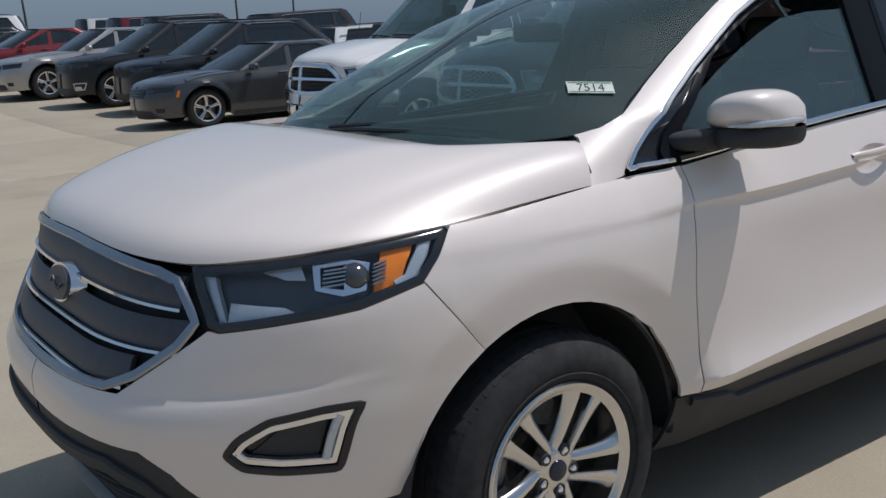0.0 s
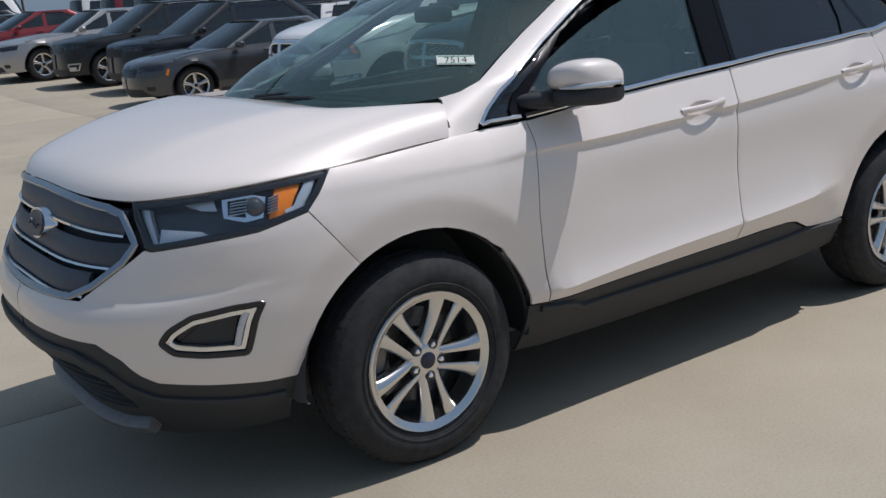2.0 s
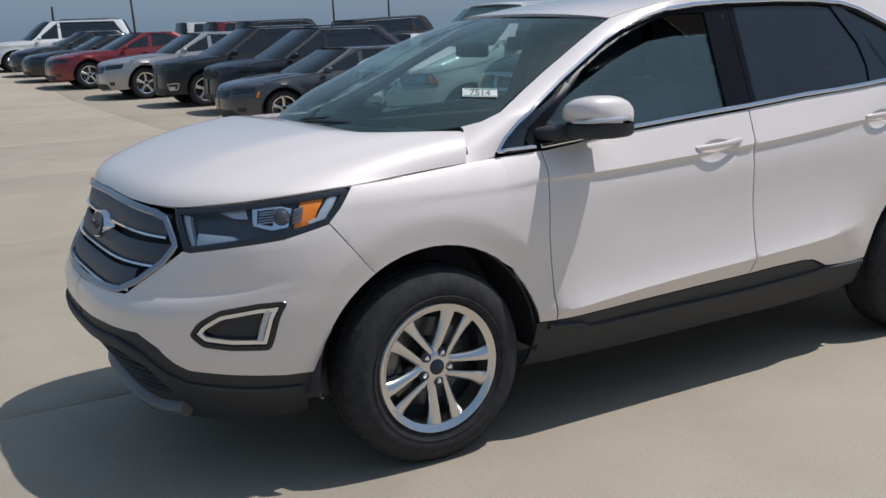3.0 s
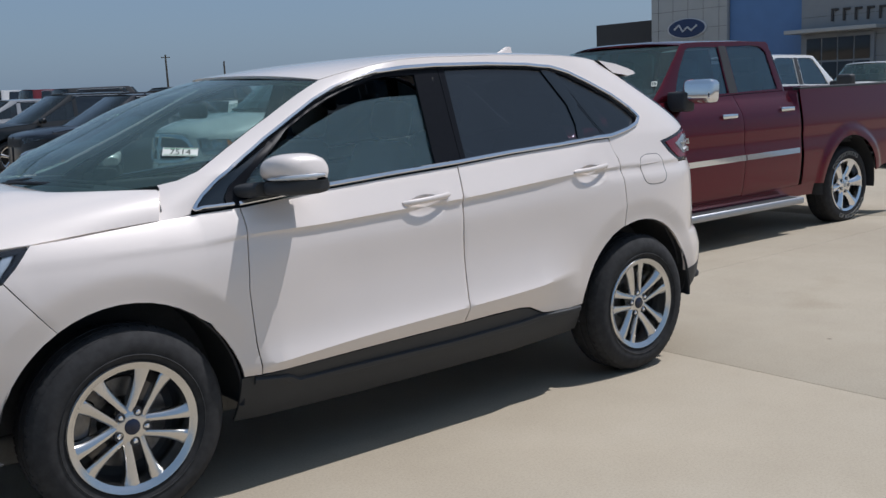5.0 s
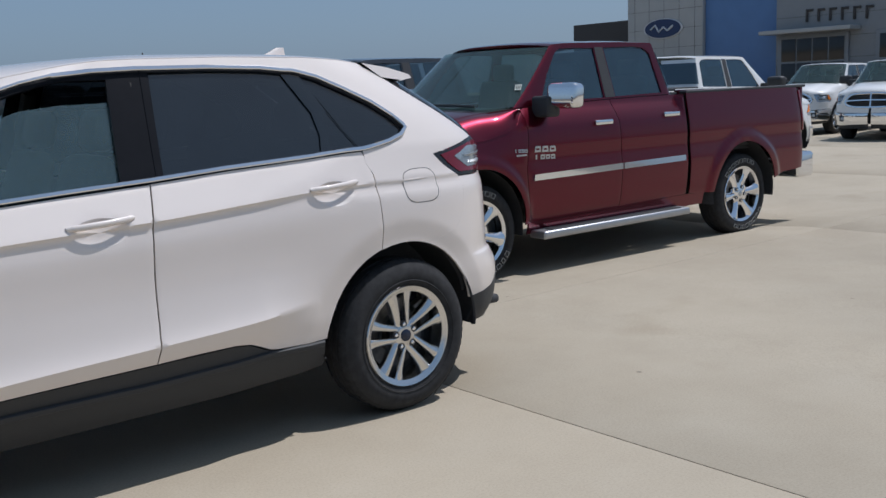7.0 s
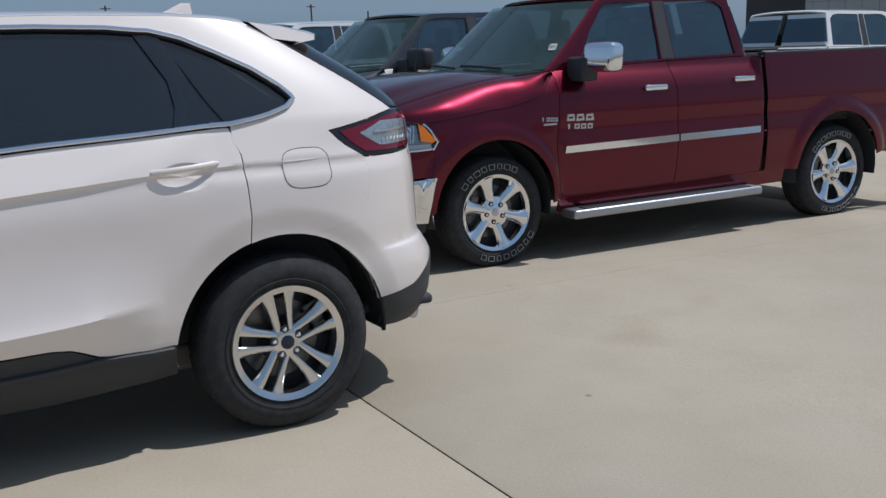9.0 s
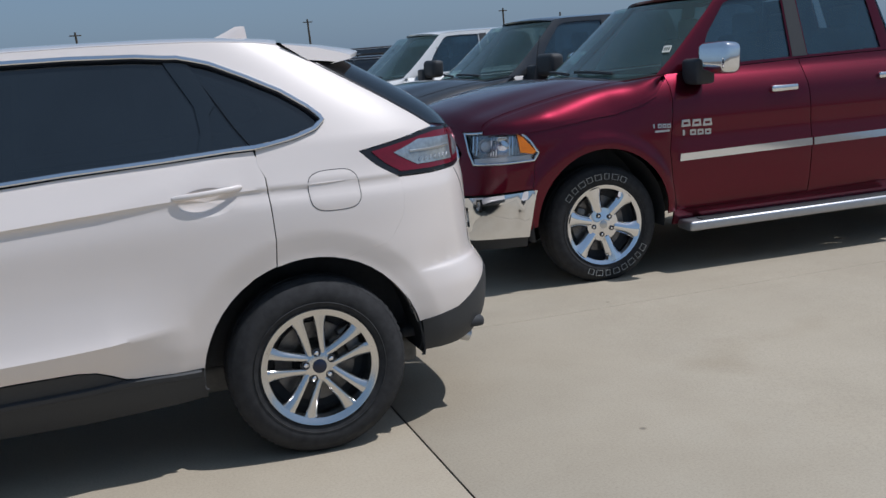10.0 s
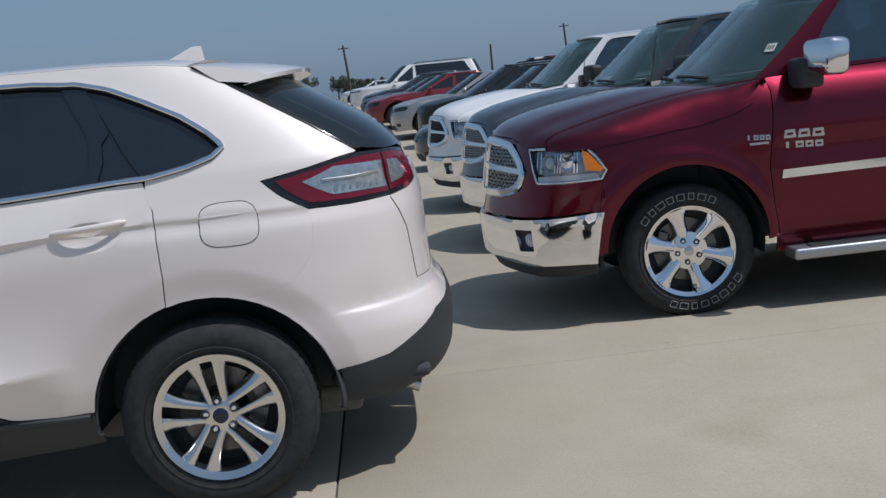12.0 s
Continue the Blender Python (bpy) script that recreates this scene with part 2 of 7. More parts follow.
def make(name, verts, faces, mat, parent=None, label="", sharp=38, weld=0.0):
    me = bpy.data.meshes.new(name)
    me.from_pydata([tuple(map(float, v)) for v in verts], [], [tuple(map(int, f)) for f in faces])
    if weld:
        bm = bmesh.new()
        bm.from_mesh(me)
        bmesh.ops.remove_doubles(bm, verts=bm.verts, dist=weld)
        bm.to_mesh(me)
        bm.free()
    me.polygons.foreach_set("use_smooth", [True] * len(me.polygons))
    me.set_sharp_from_angle(angle=radians(sharp))
    me.materials.append(mat)
    ob = new(name, me)
    if parent:
        ob.parent = parent
    if label:
        tagged(ob, label)
    return ob


def rimmed(P, N, tris, thick, drop):
    """A surface with its border turned in: vertices, faces."""
    count = {}
    for f in tris:
        for i in range(len(f)):
            e = (f[i], f[(i + 1) % len(f)])
            count[e] = count.get(e, 0) + 1
    border = [e for e in count if (e[1], e[0]) not in count]
    edge = sorted({v for e in border for v in e})
    P = P.copy()
    P[edge] -= N[edge] * drop
    if not thick:
        return P, list(tris)
    at = {v: len(P) + i for i, v in enumerate(edge)}
    verts = np.concatenate([P, P[edge] - N[edge] * thick])
    return verts, list(tris) + [(b, a, at[a], at[b]) for a, b in border]


def flat_cdt(poly, step, lines=(), holes=()):
    """Triangles that fill an outline in the plane, with even points inside and along the given lines."""
    edges, pts = [], []

    def ring(q, closed):
        k = len(pts)
        pts.extend(q)
        n = len(q)
        edges.extend((k + i, k + (i + 1) % n) for i in range(n if closed else n - 1))
        return list(range(k, k + n))
    outer = ring(poly, True)
    for h in holes:
        ring(h, True)
    border = np.array(pts)
    for q in lines:
        q = densify(q, step, False)
        ok = inside(poly, q)
        for h in holes:
            ok &= ~inside(h, q)
        ok &= (np.linalg.norm(q[:, None] - border[None], axis=2).min(1) > 0.4 * step)
        run = []
        for p, o in list(zip(q, ok)) + [(None, False)]:
            if o:
                run.append(p)
            elif run:
                if len(run) > 1:
                    ring(np.array(run), False)
                run = []
    fixed = np.array(pts)
    lo, hi = border.min(0), border.max(0)
    g = np.stack(np.meshgrid(np.arange(lo[0], hi[0], step), np.arange(lo[1], hi[1], step), indexing="ij"), -1).reshape(-1, 2)
    if len(g):
        g = g[inside(poly, g)]
    for h in holes:
        if len(g):
            g = g[~inside(h, g)]
    if len(g):
        g = g[np.array([np.min((fixed[:, 0] - p[0]) ** 2 + (fixed[:, 1] - p[1]) ** 2) for p in g]) > (0.5 * step) ** 2]
    allp = [Vector(p) for p in fixed] + [Vector(p) for p in g]
    v, _, f, *_ = delaunay_2d_cdt(allp, edges, [outer], 1, 1e-6)
    v = np.array([tuple(p) for p in v])
    tris = []
    for t in f:
        a, b, c = v[t[0]], v[t[1]], v[t[2]]
        area = (b[0] - a[0]) * (c[1] - a[1]) - (b[1] - a[1]) * (c[0] - a[0])
        if abs(area) > 1e-9:
            tris.append(tuple(t) if area > 0 else tuple(reversed(t)))
    for h in holes:
        cen = np.array([v[list(t)].mean(0) for t in tris])
        bad = inside(h, cen)
        tris = [t for t, b in zip(tris, bad) if not b]
    return v, tris


def panel_geo(S, poly, step=0.02, off=0.0, thick=0.012, drop=0.0012, gap=0.002, lines=(), holes=()):
    q = densify(poly, step)
    if gap:
        q = shrink(q, gap)
    v, tris = flat_cdt(q, step, lines, [densify(h, step) for h in holes])
    N = S.normal(v[:, 0], v[:, 1])
    return rimmed(S(v[:, 0], v[:, 1]) + N * off, N, tris, thick, drop)


def panel(name, S, poly, mat, parent, label="", side=-1, sharp=38, **how):
    """A piece of the skin inside an outline of (s, z). side -1: left, 1: right, 0: both halves as one mesh, met in the middle."""
    V, F = panel_geo(S, poly, **how)
    R = V * np.array([1, -1, 1])
    RF = [tuple(reversed(f)) for f in F]
    if side == -1:
        return make(name, V, F, mat, parent, label, sharp)
    if side == 1:
        return make(name, R, RF, mat, parent, label, sharp)
    k = len(V)
    return make(name, np.concatenate([V, R]), F + [tuple(i + k for i in f) for f in RF], mat, parent, label, sharp, weld=0.003)


def grid(name, P, mat, parent, label="", thick=0.012, drop=0.0, sharp=38, flip=False):
    n, m = P.shape[:2]
    V = P.reshape(-1, 3)
    idx = np.arange(n * m).reshape(n, m)
    F = [(idx[i, j], idx[i + 1, j], idx[i + 1, j + 1], idx[i, j + 1]) for i in range(n - 1) for j in range(m - 1)]
    a, b = np.gradient(P, axis=0), np.gradient(P, axis=1)
    N = np.cross(a, b)
    N = (N / np.maximum(np.linalg.norm(N, axis=-1, keepdims=True), 1e-9)).reshape(-1, 3)
    if flip:
        F, N = [tuple(reversed(f)) for f in F], -N
    V, F = rimmed(V, N, F, thick, drop)
    return make(name, V, F, mat, parent, label, sharp)


def ribbon_geo(P, N, width, height, closed=False):
    """A low bar with bevelled shoulders along points P of a surface with normals N."""
    T = np.roll(P, -1, 0) - np.roll(P, 1, 0)
    if not closed:
        T[0], T[-1] = P[1] - P[0], P[-1] - P[-2]
    T /= np.maximum(np.linalg.norm(T, axis=1, keepdims=True), 1e-9)
    B = np.cross(N, T)
    prof = [(-0.5, -0.3), (-0.5, 0.55), (-0.32, 1), (0.32, 1), (0.5, 0.55), (0.5, -0.3)]
    rows = [P + B * width * a + N * height * b for a, b in prof]
    V = np.stack(rows, 1).reshape(-1, 3)
    n, k = len(P), len(prof)
    F = []
    for i in range(n if closed else n - 1):
        j = (i + 1) % n
        for c in range(k):
            d = (c + 1) % k
            F.append((i * k + c, j * k + c, j * k + d, i * k + d))
    if not closed:
        F += [tuple(range(k)), tuple((n - 1) * k + c for c in reversed(range(k)))]
    return V, F


def ribbon(name, S, path, mat, parent, label="", width=0.02, height=0.006, off=0.0, side=-1, closed=False, step=0.025):
    q = densify(path, step, closed)
    N = S.normal(q[:, 0], q[:, 1])
    V, F = ribbon_geo(S(q[:, 0], q[:, 1]) + N * off, N, width, height, closed)
    if side == 1:
        V, F = V * np.array([1, -1, 1]), [tuple(reversed(f)) for f in F]
    return make(name, V, F, mat, parent, label)


def tube(name, pts, r, mat, parent, label="", seg=8, squash=1.0):
    """A round bar along points; r may be one radius or one for each point."""
    P = np.array(pts, float)
    n = len(P)
    R = np.full(n, r) if np.isscalar(r) else np.array(r)
    T = np.gradient(P, axis=0)
    T /= np.maximum(np.linalg.norm(T, axis=1, keepdims=True), 1e-9)
    up = np.array([0, 0, 1.0]) if abs(T[0][2]) < 0.9 else np.array([1.0, 0, 0])
    V, F = [], []
    for i in range(n):
        a = np.cross(T[i], up)
        a /= np.linalg.norm(a)
        b = np.cross(a, T[i])
        for k in range(seg):
            w = 2 * math.pi * k / seg
            V.append(P[i] + R[i] * (math.cos(w) * a + math.sin(w) * squash * b))
    for i in range(n - 1):
        for k in range(seg):
            j = (k + 1) % seg
            F.append((i * seg + k, i * seg + j, (i + 1) * seg + j, (i + 1) * seg + k))
    F += [tuple(range(seg)), tuple((n - 1) * seg + k for k in reversed(range(seg)))]
    return make(name, V, F, mat, parent, label)


def rounded_box(name, size, at, mat, parent=None, label="", bevel=0.02, turn=(0, 0, 0), segments=3, taper=None):
    bm = bmesh.new()
    bmesh.ops.create_cube(bm, size=1)
    for v in bm.verts:
        v.co = Vector((v.co.x * size[0], v.co.y * size[1], v.co.z * size[2]))
        if taper and v.co.z > 0:
            v.co.x *= taper[0]
            v.co.y *= taper[1]
    if bevel:
        bmesh.ops.bevel(bm, geom=bm.edges[:], offset=min(bevel, min(size) * 0.45), segments=segments, affect="EDGES", profile=0.5)
    bm.transform(pose(*at, *turn))
    me = bpy.data.meshes.new(name)
    bm.to_mesh(me)
    bm.free()
    me.polygons.foreach_set("use_smooth", [True] * len(me.polygons))
    me.set_sharp_from_angle(angle=radians(38))
    me.materials.append(mat)
    ob = new(name, me)
    if parent:
        ob.parent = parent
    return tagged(ob, label) if label else ob


def lathe(name, prof, mat, parent, label="", seg=64, closed=False, sharp=35):
    """Turns a profile of (radius, depth) round the wheel's axle, y; depth grows inwards (+y)."""
    V, F = [], []
    k = len(prof)
    for i in range(seg):
        w = 2 * math.pi * i / seg
        V += [(r * math.cos(w), d, r * math.sin(w)) for r, d in prof]
    for i in range(seg):
        j = (i + 1) % seg
        for c in range(k if closed else k - 1):
            e = (c + 1) % k
            F.append((i * k + c, i * k + e, j * k + e, j * k + c))
    return make(name, V, F, mat, parent, label, sharp)


def thing(name, label, category, group="", m=None):
    ob = new(name)
    ob.empty_display_size = 0.2
    tagged(ob, label, category, group)
    if m is not None:
        ob.matrix_basis = m
    return ob


# ---- wheels ----
def spoke_mesh(r0, r1, w0, w1, angle, d0, d1, bow=0.0, crown=0.015, depth=0.045, flare=1.4):
    """One tapered spoke with a ridge, from the hub to the rim."""
    n = 9
    V, F = [], []
    for i in range(n):
        t = i / (n - 1)
        r = r0 + (r1 - r0) * t
        w = w0 + (w1 - w0) * t ** flare
        d = d0 + (d1 - d0) * t - bow * math.sin(math.pi * t)
        for a, h in ((-0.5, depth), (-0.5, 0.012), (-0.40, 0.002), (-0.2, -crown * 0.75), (0.0, -crown), (0.2, -crown * 0.75), (0.40, 0.002), (0.5, 0.012), (0.5, depth)):
            V.append((r, d + h, w * a))
    k = 9
    for i in range(n - 1):
        for c in range(k - 1):
            F.append((i * k + c, i * k + c + 1, (i + 1) * k + c + 1, (i + 1) * k + c))
    ca, sa = math.cos(angle), math.sin(angle)
    return [(x * ca - z * sa, y, x * sa + z * ca) for x, y, z in V], F


def slot_spoke(k, r0, r1, d0, d1, w0, w1):
    """One of a pair of spokes beside a dark slot (k -1 or 1), widening into the rim on its outer side."""
    n, V, F = 13, [], []
    for i in range(n):
        t = i / (n - 1)
        r, d = r0 + (r1 - r0) * t, d0 + (d1 - d0) * t ** 0.8
        inner = 0.015 + 0.008 * t
        w = w0 + (w1 - w0) * (0.35 * t + 0.65 * t ** 5)
        row = [(0.0, 0.045), (0.0, 0.007), (0.07, 0.0025), (0.28, 0.0), (0.52, 0.001), (0.80, 0.008), (0.95, 0.014), (1.0, 0.020), (1.0, 0.045)]
        V += [(r, d + h, k * (inner + w * a)) for a, h in row]
    for i in range(n - 1):
        for c in range(8):
            q = (i * 9 + c, i * 9 + c + 1, i * 9 + c + 10, i * 9 + c + 9)
            F.append(q if k == 1 else q[::-1])
    return V, F


def joined(name, pieces, mat, parent, label="", sharp=35):
    V, F = [], []
    for v, f in pieces:
        k = len(V)
        V += list(v)
        F += [tuple(i + k for i in q) for q in f]
    return make(name, V, F, mat, parent, label, sharp)


def wheel(parent, at, R, rim, width, spokes, mat_rim, side=-1, twin=False, turn=0.0, w0=0.05, w1=0.075, lugs=5, cap=EMBLEM, dish=0.03,
          detail=True, calliper_angle=160.0, flare=1.4):
    """A wheel whose outer face lies at `at`; its parts are its children. side -1 faces -y."""
    wh = new("wheel")
    wh.parent = parent
    wh.matrix_basis = pose(*at, 0, 0, 0) @ (Matrix.Identity(4) if side == -1 else Matrix.Rotation(math.pi, 4, "Z"))
    seg = 72 if detail else 40
    tyre = [(rim - 0.004, 0.030), (rim + 0.004, 0.012), (rim + 0.018, 0.004), (rim + 0.35 * (R - rim), -0.006), (rim + 0.62 * (R - rim), -0.004), (R - 0.035, 0.006), (R - 0.016, 0.018), (R - 0.004, 0.036),
            (R, 0.065), (R, 0.066), (R - 0.007, 0.067), (R - 0.007, 0.075), (R, 0.076), (R + 0.001, width / 2 - 0.006), (R - 0.006, width / 2 - 0.005), (R - 0.006, width / 2 + 0.005), (R + 0.001, width / 2 + 0.006),
            (R, width - 0.06), (R - 0.016, width - 0.018), (R - 0.04, width), (rim + 0.01, width - 0.004)]
    t = lathe("tyre", tyre, RUBBER, wh, "black rubber tyre", seg, sharp=50)
    if detail:
        blocks = []
        for i in range(64):
            a = 2 * math.pi * i / 64
            for r0, d0, r1, d1 in ((R - 0.014, 0.018, R + 0.0012, 0.062), (R - 0.014, width - 0.018, R + 0.0012, width - 0.062)):
                ca, sa, h = math.cos(a), math.sin(a), 0.011
                v = []
                for r, d in ((r0, d0), (r1, (d0 + 2 * d1) / 3), (r1, d1), (r0 - 0.004, d1)):
                    v += [(r * ca - h * sa, d, r * sa + h * ca), (r * ca + h * sa, d, r * sa - h * ca)]
                blocks.append((v, [(0, 1, 3, 2), (2, 3, 5, 4), (4, 5, 7, 6), (0, 2, 4, 6), (1, 7, 5, 3)]))
        tagged(joined("tread_block", blocks, RUBBER, t), kind="stuff")
        rr = rim + 0.24 * (R - rim)
        lathe("sidewall_rib", [(rr - 0.003, -0.004), (rr, -0.0072), (rr + 0.003, -0.004)], RUBBER, t, seg=seg)
    barrel = [(rim + 0.006, 0.022), (rim + 0.007, 0.006), (rim + 0.002, 0.000), (rim - 0.008, 0.003), (rim - 0.018, 0.011), (rim - 0.025, 0.014), (rim - 0.028, 0.05), (rim - 0.035, 0.09), (rim - 0.03, width * 0.9)]
    rm = lathe("rim", barrel, mat_rim, wh, "bright alloy rim", seg)
    hub_r = 0.070 if R < 0.4 else 0.118
    d_out, d_in = 0.012, dish
    pieces = []
    for i in range(spokes):
        a = turn + 2 * math.pi * i / spokes
        for k in ((-1, 1) if twin else (0,)):
            if twin:
                v, f = slot_spoke(k, 0.05, rim - 0.016, d_in, d_out, w0, w1)
            else:
                v, f = spoke_mesh(0.09 if R > 0.4 else 0.045, rim - 0.012, w0, w1, 0, d_in, d_out, 0.004, flare=flare)
            ca, sa = math.cos(a), math.sin(a)
            pieces.append(([(x * ca - z * sa, y, x * sa + z * ca) for x, y, z in v], f))
    for p in pieces:
        joined("spoke", [p], mat_rim, rm)
    if R > 0.4:
        d_in -= 0.014
    lathe("hub", [(0.02, d_in - 0.004), (0.045, d_in - 0.004), (0.058, d_in + 0.001), (hub_r, d_in + 0.008), (hub_r + 0.006, d_in + 0.03), (hub_r - 0.02, d_in + 0.07)], mat_rim, rm, seg=40)
    lathe("centre_cap", [(0.0005, d_in - 0.012), (0.022, d_in - 0.011), (0.029, d_in - 0.008), (0.031, d_in)], cap, rm, "round centre cap with a small badge", seg=32)
    for i in range(lugs):
        a = turn + 2 * math.pi * i / lugs
        c = lathe("lug_nut", [(0.0005, -0.012), (0.006, -0.0115), (0.0095, -0.008), (0.0105, 0.0), (0.0105, 0.014)], CHROME, rm, seg=6 if not detail else 12)
        lug_r = 0.0575 if R < 0.4 else 0.072
        c.matrix_basis = pose(lug_r * math.cos(a), d_in + 0.002, lug_r * math.sin(a))
        s = lathe("lug_seat", [(0.0105, 0.0), (0.0165, -0.004), (0.0175, 0.001), (0.0175, 0.012)], DARK, rm, seg=14)
        s.matrix_basis = pose(lug_r * math.cos(a), d_in - 0.002, lug_r * math.sin(a))
    lathe("brake_disc", [(0.06, 0.105), (0.09, 0.10), (0.10, 0.118), (rim * 0.70, 0.118), (rim * 0.70, 0.135), (0.05, 0.135)], STEEL, wh, seg=40)
    lathe("dust_shield", [(0.001, 0.142), (rim - 0.03, 0.142), (rim - 0.028, 0.15)], DARK, wh, seg=32)
    if detail:
        a = radians(calliper_angle)
        rounded_box("brake_calliper", (0.07, 0.06, 0.15), (0.168 * math.cos(a), 0.10, 0.168 * math.sin(a)), STEEL, wh, "cast metal brake calliper", 0.015, (0, -calliper_angle, 0))
    return wh

# ---- ground ----
def ground_z(x, y):
    """The lot drains in a shallow valley: it falls away from the camera, then rises towards the fields."""
    x, y = np.asarray(x, float), np.asarray(y, float)
    return -0.075 * np.clip(y - 0.75, 0, 0.8) + 0.006 * np.clip(y - 5, 0, 5) - 0.0008 * np.clip(y - 2.4, 0, 24) + 0.004 * np.clip(y - 28, 0, 60) + 0.009 * np.clip(x - 3, 0, 6) + 0.085 * np.clip(x - 9, 0, 6) * np.clip((y - 15) / 11.4, 0, 1) + (0.022 * np.clip(y - 15.5, 0, 9) + 0.075 * np.clip(y - 24.5, 0, 3) + 0.030 * np.clip(y - 27.5, 0, 12)) * (1 - 0.9 * np.clip((x - 7) / 4, 0, 1))


def parked(x, y, yaw, wb=3.0):
    """The pose of a car whose front axle stands at x, y; at yaw 0 it faces -x. It follows the slope of the ground."""
    a = radians(yaw)
    xr, yr = x + wb * math.cos(a), y + wb * math.sin(a)
    z0, z1 = float(ground_z(x, y)), float(ground_z(xr, yr))
    return pose(x, y, z0, 0, 0, yaw) @ pose(0, 0, 0, 0, -math.degrees(math.atan2(z1 - z0, wb)), 0)


# ---- the white SUV ----
HUB, ARCH = 0.372, 0.462
FRONT_AXLE, REAR_AXLE = -1.425, 1.425
shoulder = pchip((-1.5, 0.998), (-1.15, 1.008), (-0.92, 1.025), (-0.55, 1.033), (-0.32, 1.043), (0.24, 1.068), (0.6, 1.094), (0.9, 1.114), (1.2, 1.125), (1.4, 1.133), (1.7, 1.138), (2.4, 1.13))
girth = pchip((0.1, 0.74), (0.2, 0.80), (0.26, 0.855), (0.33, 0.905), (0.40, 0.938), (0.46, 0.95), (0.55, 0.962), (0.8, 0.966), (0.95, 0.958), (1.05, 0.952), (1.3, 0.945))


def suv_width(x, z):
    front = np.clip((-0.75 - x) / 0.35, 0, 1)
    d = z - shoulder(x)
    soft = 0.002 + 0.06 * front
    over = 0.5 * (d + np.sqrt(d * d + soft * soft))
    upper = 0.905 - 0.4 * (z - 1.2) - 0.05 * np.clip(-0.1 - x, 0, 1) ** 1.3 - 0.06 * np.clip((x - 0.9) / 0.9, 0, 2) ** 1.5
    q = np.clip(-d / 0.024, 0, 30)
    notch = 0.0115 * q * np.exp(1 - q) * np.clip((x + 1.25) / 0.4, 0, 1) * np.clip((1.95 - x) / 0.3, 0, 1)
    return np.minimum(girth(z) - (0.5 + 0.30 * front) * over, upper + 0.004) - notch


scallop = pchip((-1.0, 0.50), (-0.373, 0.549), (0.143, 0.574), (0.515, 0.594), (0.9, 0.63))

fold = pchip((-2.5, 0.716), (-2.40, 0.724), (-2.2, 0.747), (-2.05, 0.761), (-1.9, 0.779), (-1.7, 0.80))


def arch_lip(x, z):
    """The body turns in a little towards each wheel opening."""
    r = 0.0 * x
    for cx in (FRONT_AXLE, REAR_AXLE):
        e = np.hypot(x - cx, z - HUB) - ARCH
        r = r - 0.016 * np.clip((0.105 - e) / 0.09, 0, 1) * (z < 1.0)
    return r


def suv_relief(x, z):
    fade = np.clip((x + 1.06) / 0.25, 0, 1) * np.clip((0.93 - x) / 0.30, 0, 1)
    d = z - scallop(x)
    r = 0.046 * fade * np.where(d > 0, np.exp(-d / 0.085), np.clip(1 + d / 0.13, 0, 1) ** 1.2)
    r = r - 0.010 * np.exp(-((z - 0.83) / 0.12) ** 2) * np.clip((x + 0.9) / 0.4, 0, 1) * np.clip((1.2 - x) / 0.4, 0, 1)
    # the bumper's fold, from the foot of the grille round the corner
    e = z - fold(x)
    r = r - 0.012 * np.clip((-1.90 - x) / 0.35, 0, 1) / (1 + np.exp(-np.clip(e / 0.005, -40, 40))) * np.exp(-np.clip(e, 0, 1) / 0.10)
    # above the fold the corner stands upright
    r = r + 0.13 * np.clip((-1.72 - x) / 0.35, 0, 1) * (np.clip(z, 0.74, 0.90) - 0.74)
    # the shelf of the rear bumper
    e = z - 0.708
    r = r - 0.019 * np.clip((x - 1.88) / 0.14, 0, 1) / (1 + np.exp(-np.clip(e / 0.003, -40, 40))) * np.exp(-np.clip(e, 0, 1) / 0.12)
    return r + arch_lip(x, z)


suv_rear = (pchip((0.1, 1.2), (1.2, 1.2), (1.6, 1.0), (1.75, 0.9)),
            pchip((0.1, 2.2), (0.3, 2.3), (0.45, 2.37), (0.6, 2.38), (0.75, 2.31), (1.1, 2.29), (1.3, 2.22), (1.6, 1.8), (1.75, 1.5)),
            pchip((0.1, 3.2), (1.15, 3.2), (1.3, 4.0), (1.8, 4.0)))
LOW = Shell(suv_width, const(-1.1),
            pchip((0.1, -2.24), (0.2, -2.30), (0.35, -2.40), (0.45, -2.465), (0.55, -2.505), (0.65, -2.508), (0.75, -2.462), (0.90, -2.392), (1.00, -2.362), (1.06, -2.325), (1.2, -2.12)),
            pchip((0.1, 3.1), (0.35, 3.1), (0.45, 3.20), (0.55, 3.20), (0.65, 3.32), (0.75, 3.44), (0.90, 3.46), (1.00, 3.42), (1.06, 3.40), (1.2, 3.0)), *suv_rear, relief=suv_relief)
TOP = Shell(suv_width, pchip((1.0, -1.2), (1.1, -1.12), (1.204, -0.914), (1.332, -0.6), (1.45, -0.34), (1.615, -0.03), (1.68, 0.12), (1.75, 0.2)),
            pchip((1.0, -1.75), (1.1, -1.67), (1.204, -1.464), (1.332, -1.15), (1.45, -0.89), (1.615, -0.57), (1.68, -0.4), (1.75, -0.3)),
            const(2.6), *suv_rear, relief=arch_lip)


shield_depth = pchip((1.18, 0.05), (1.25, 0.14), (1.35, 0.24), (1.5, 0.23), (1.60, 0.15), (1.63, 0.11), (1.67, 0.085))
shield_half = pchip((1.2, 0.75), (1.275, 0.765), (1.35, 0.714), (1.42, 0.671), (1.5, 0.635), (1.568, 0.611), (1.617, 0.595), (1.67, 0.58))


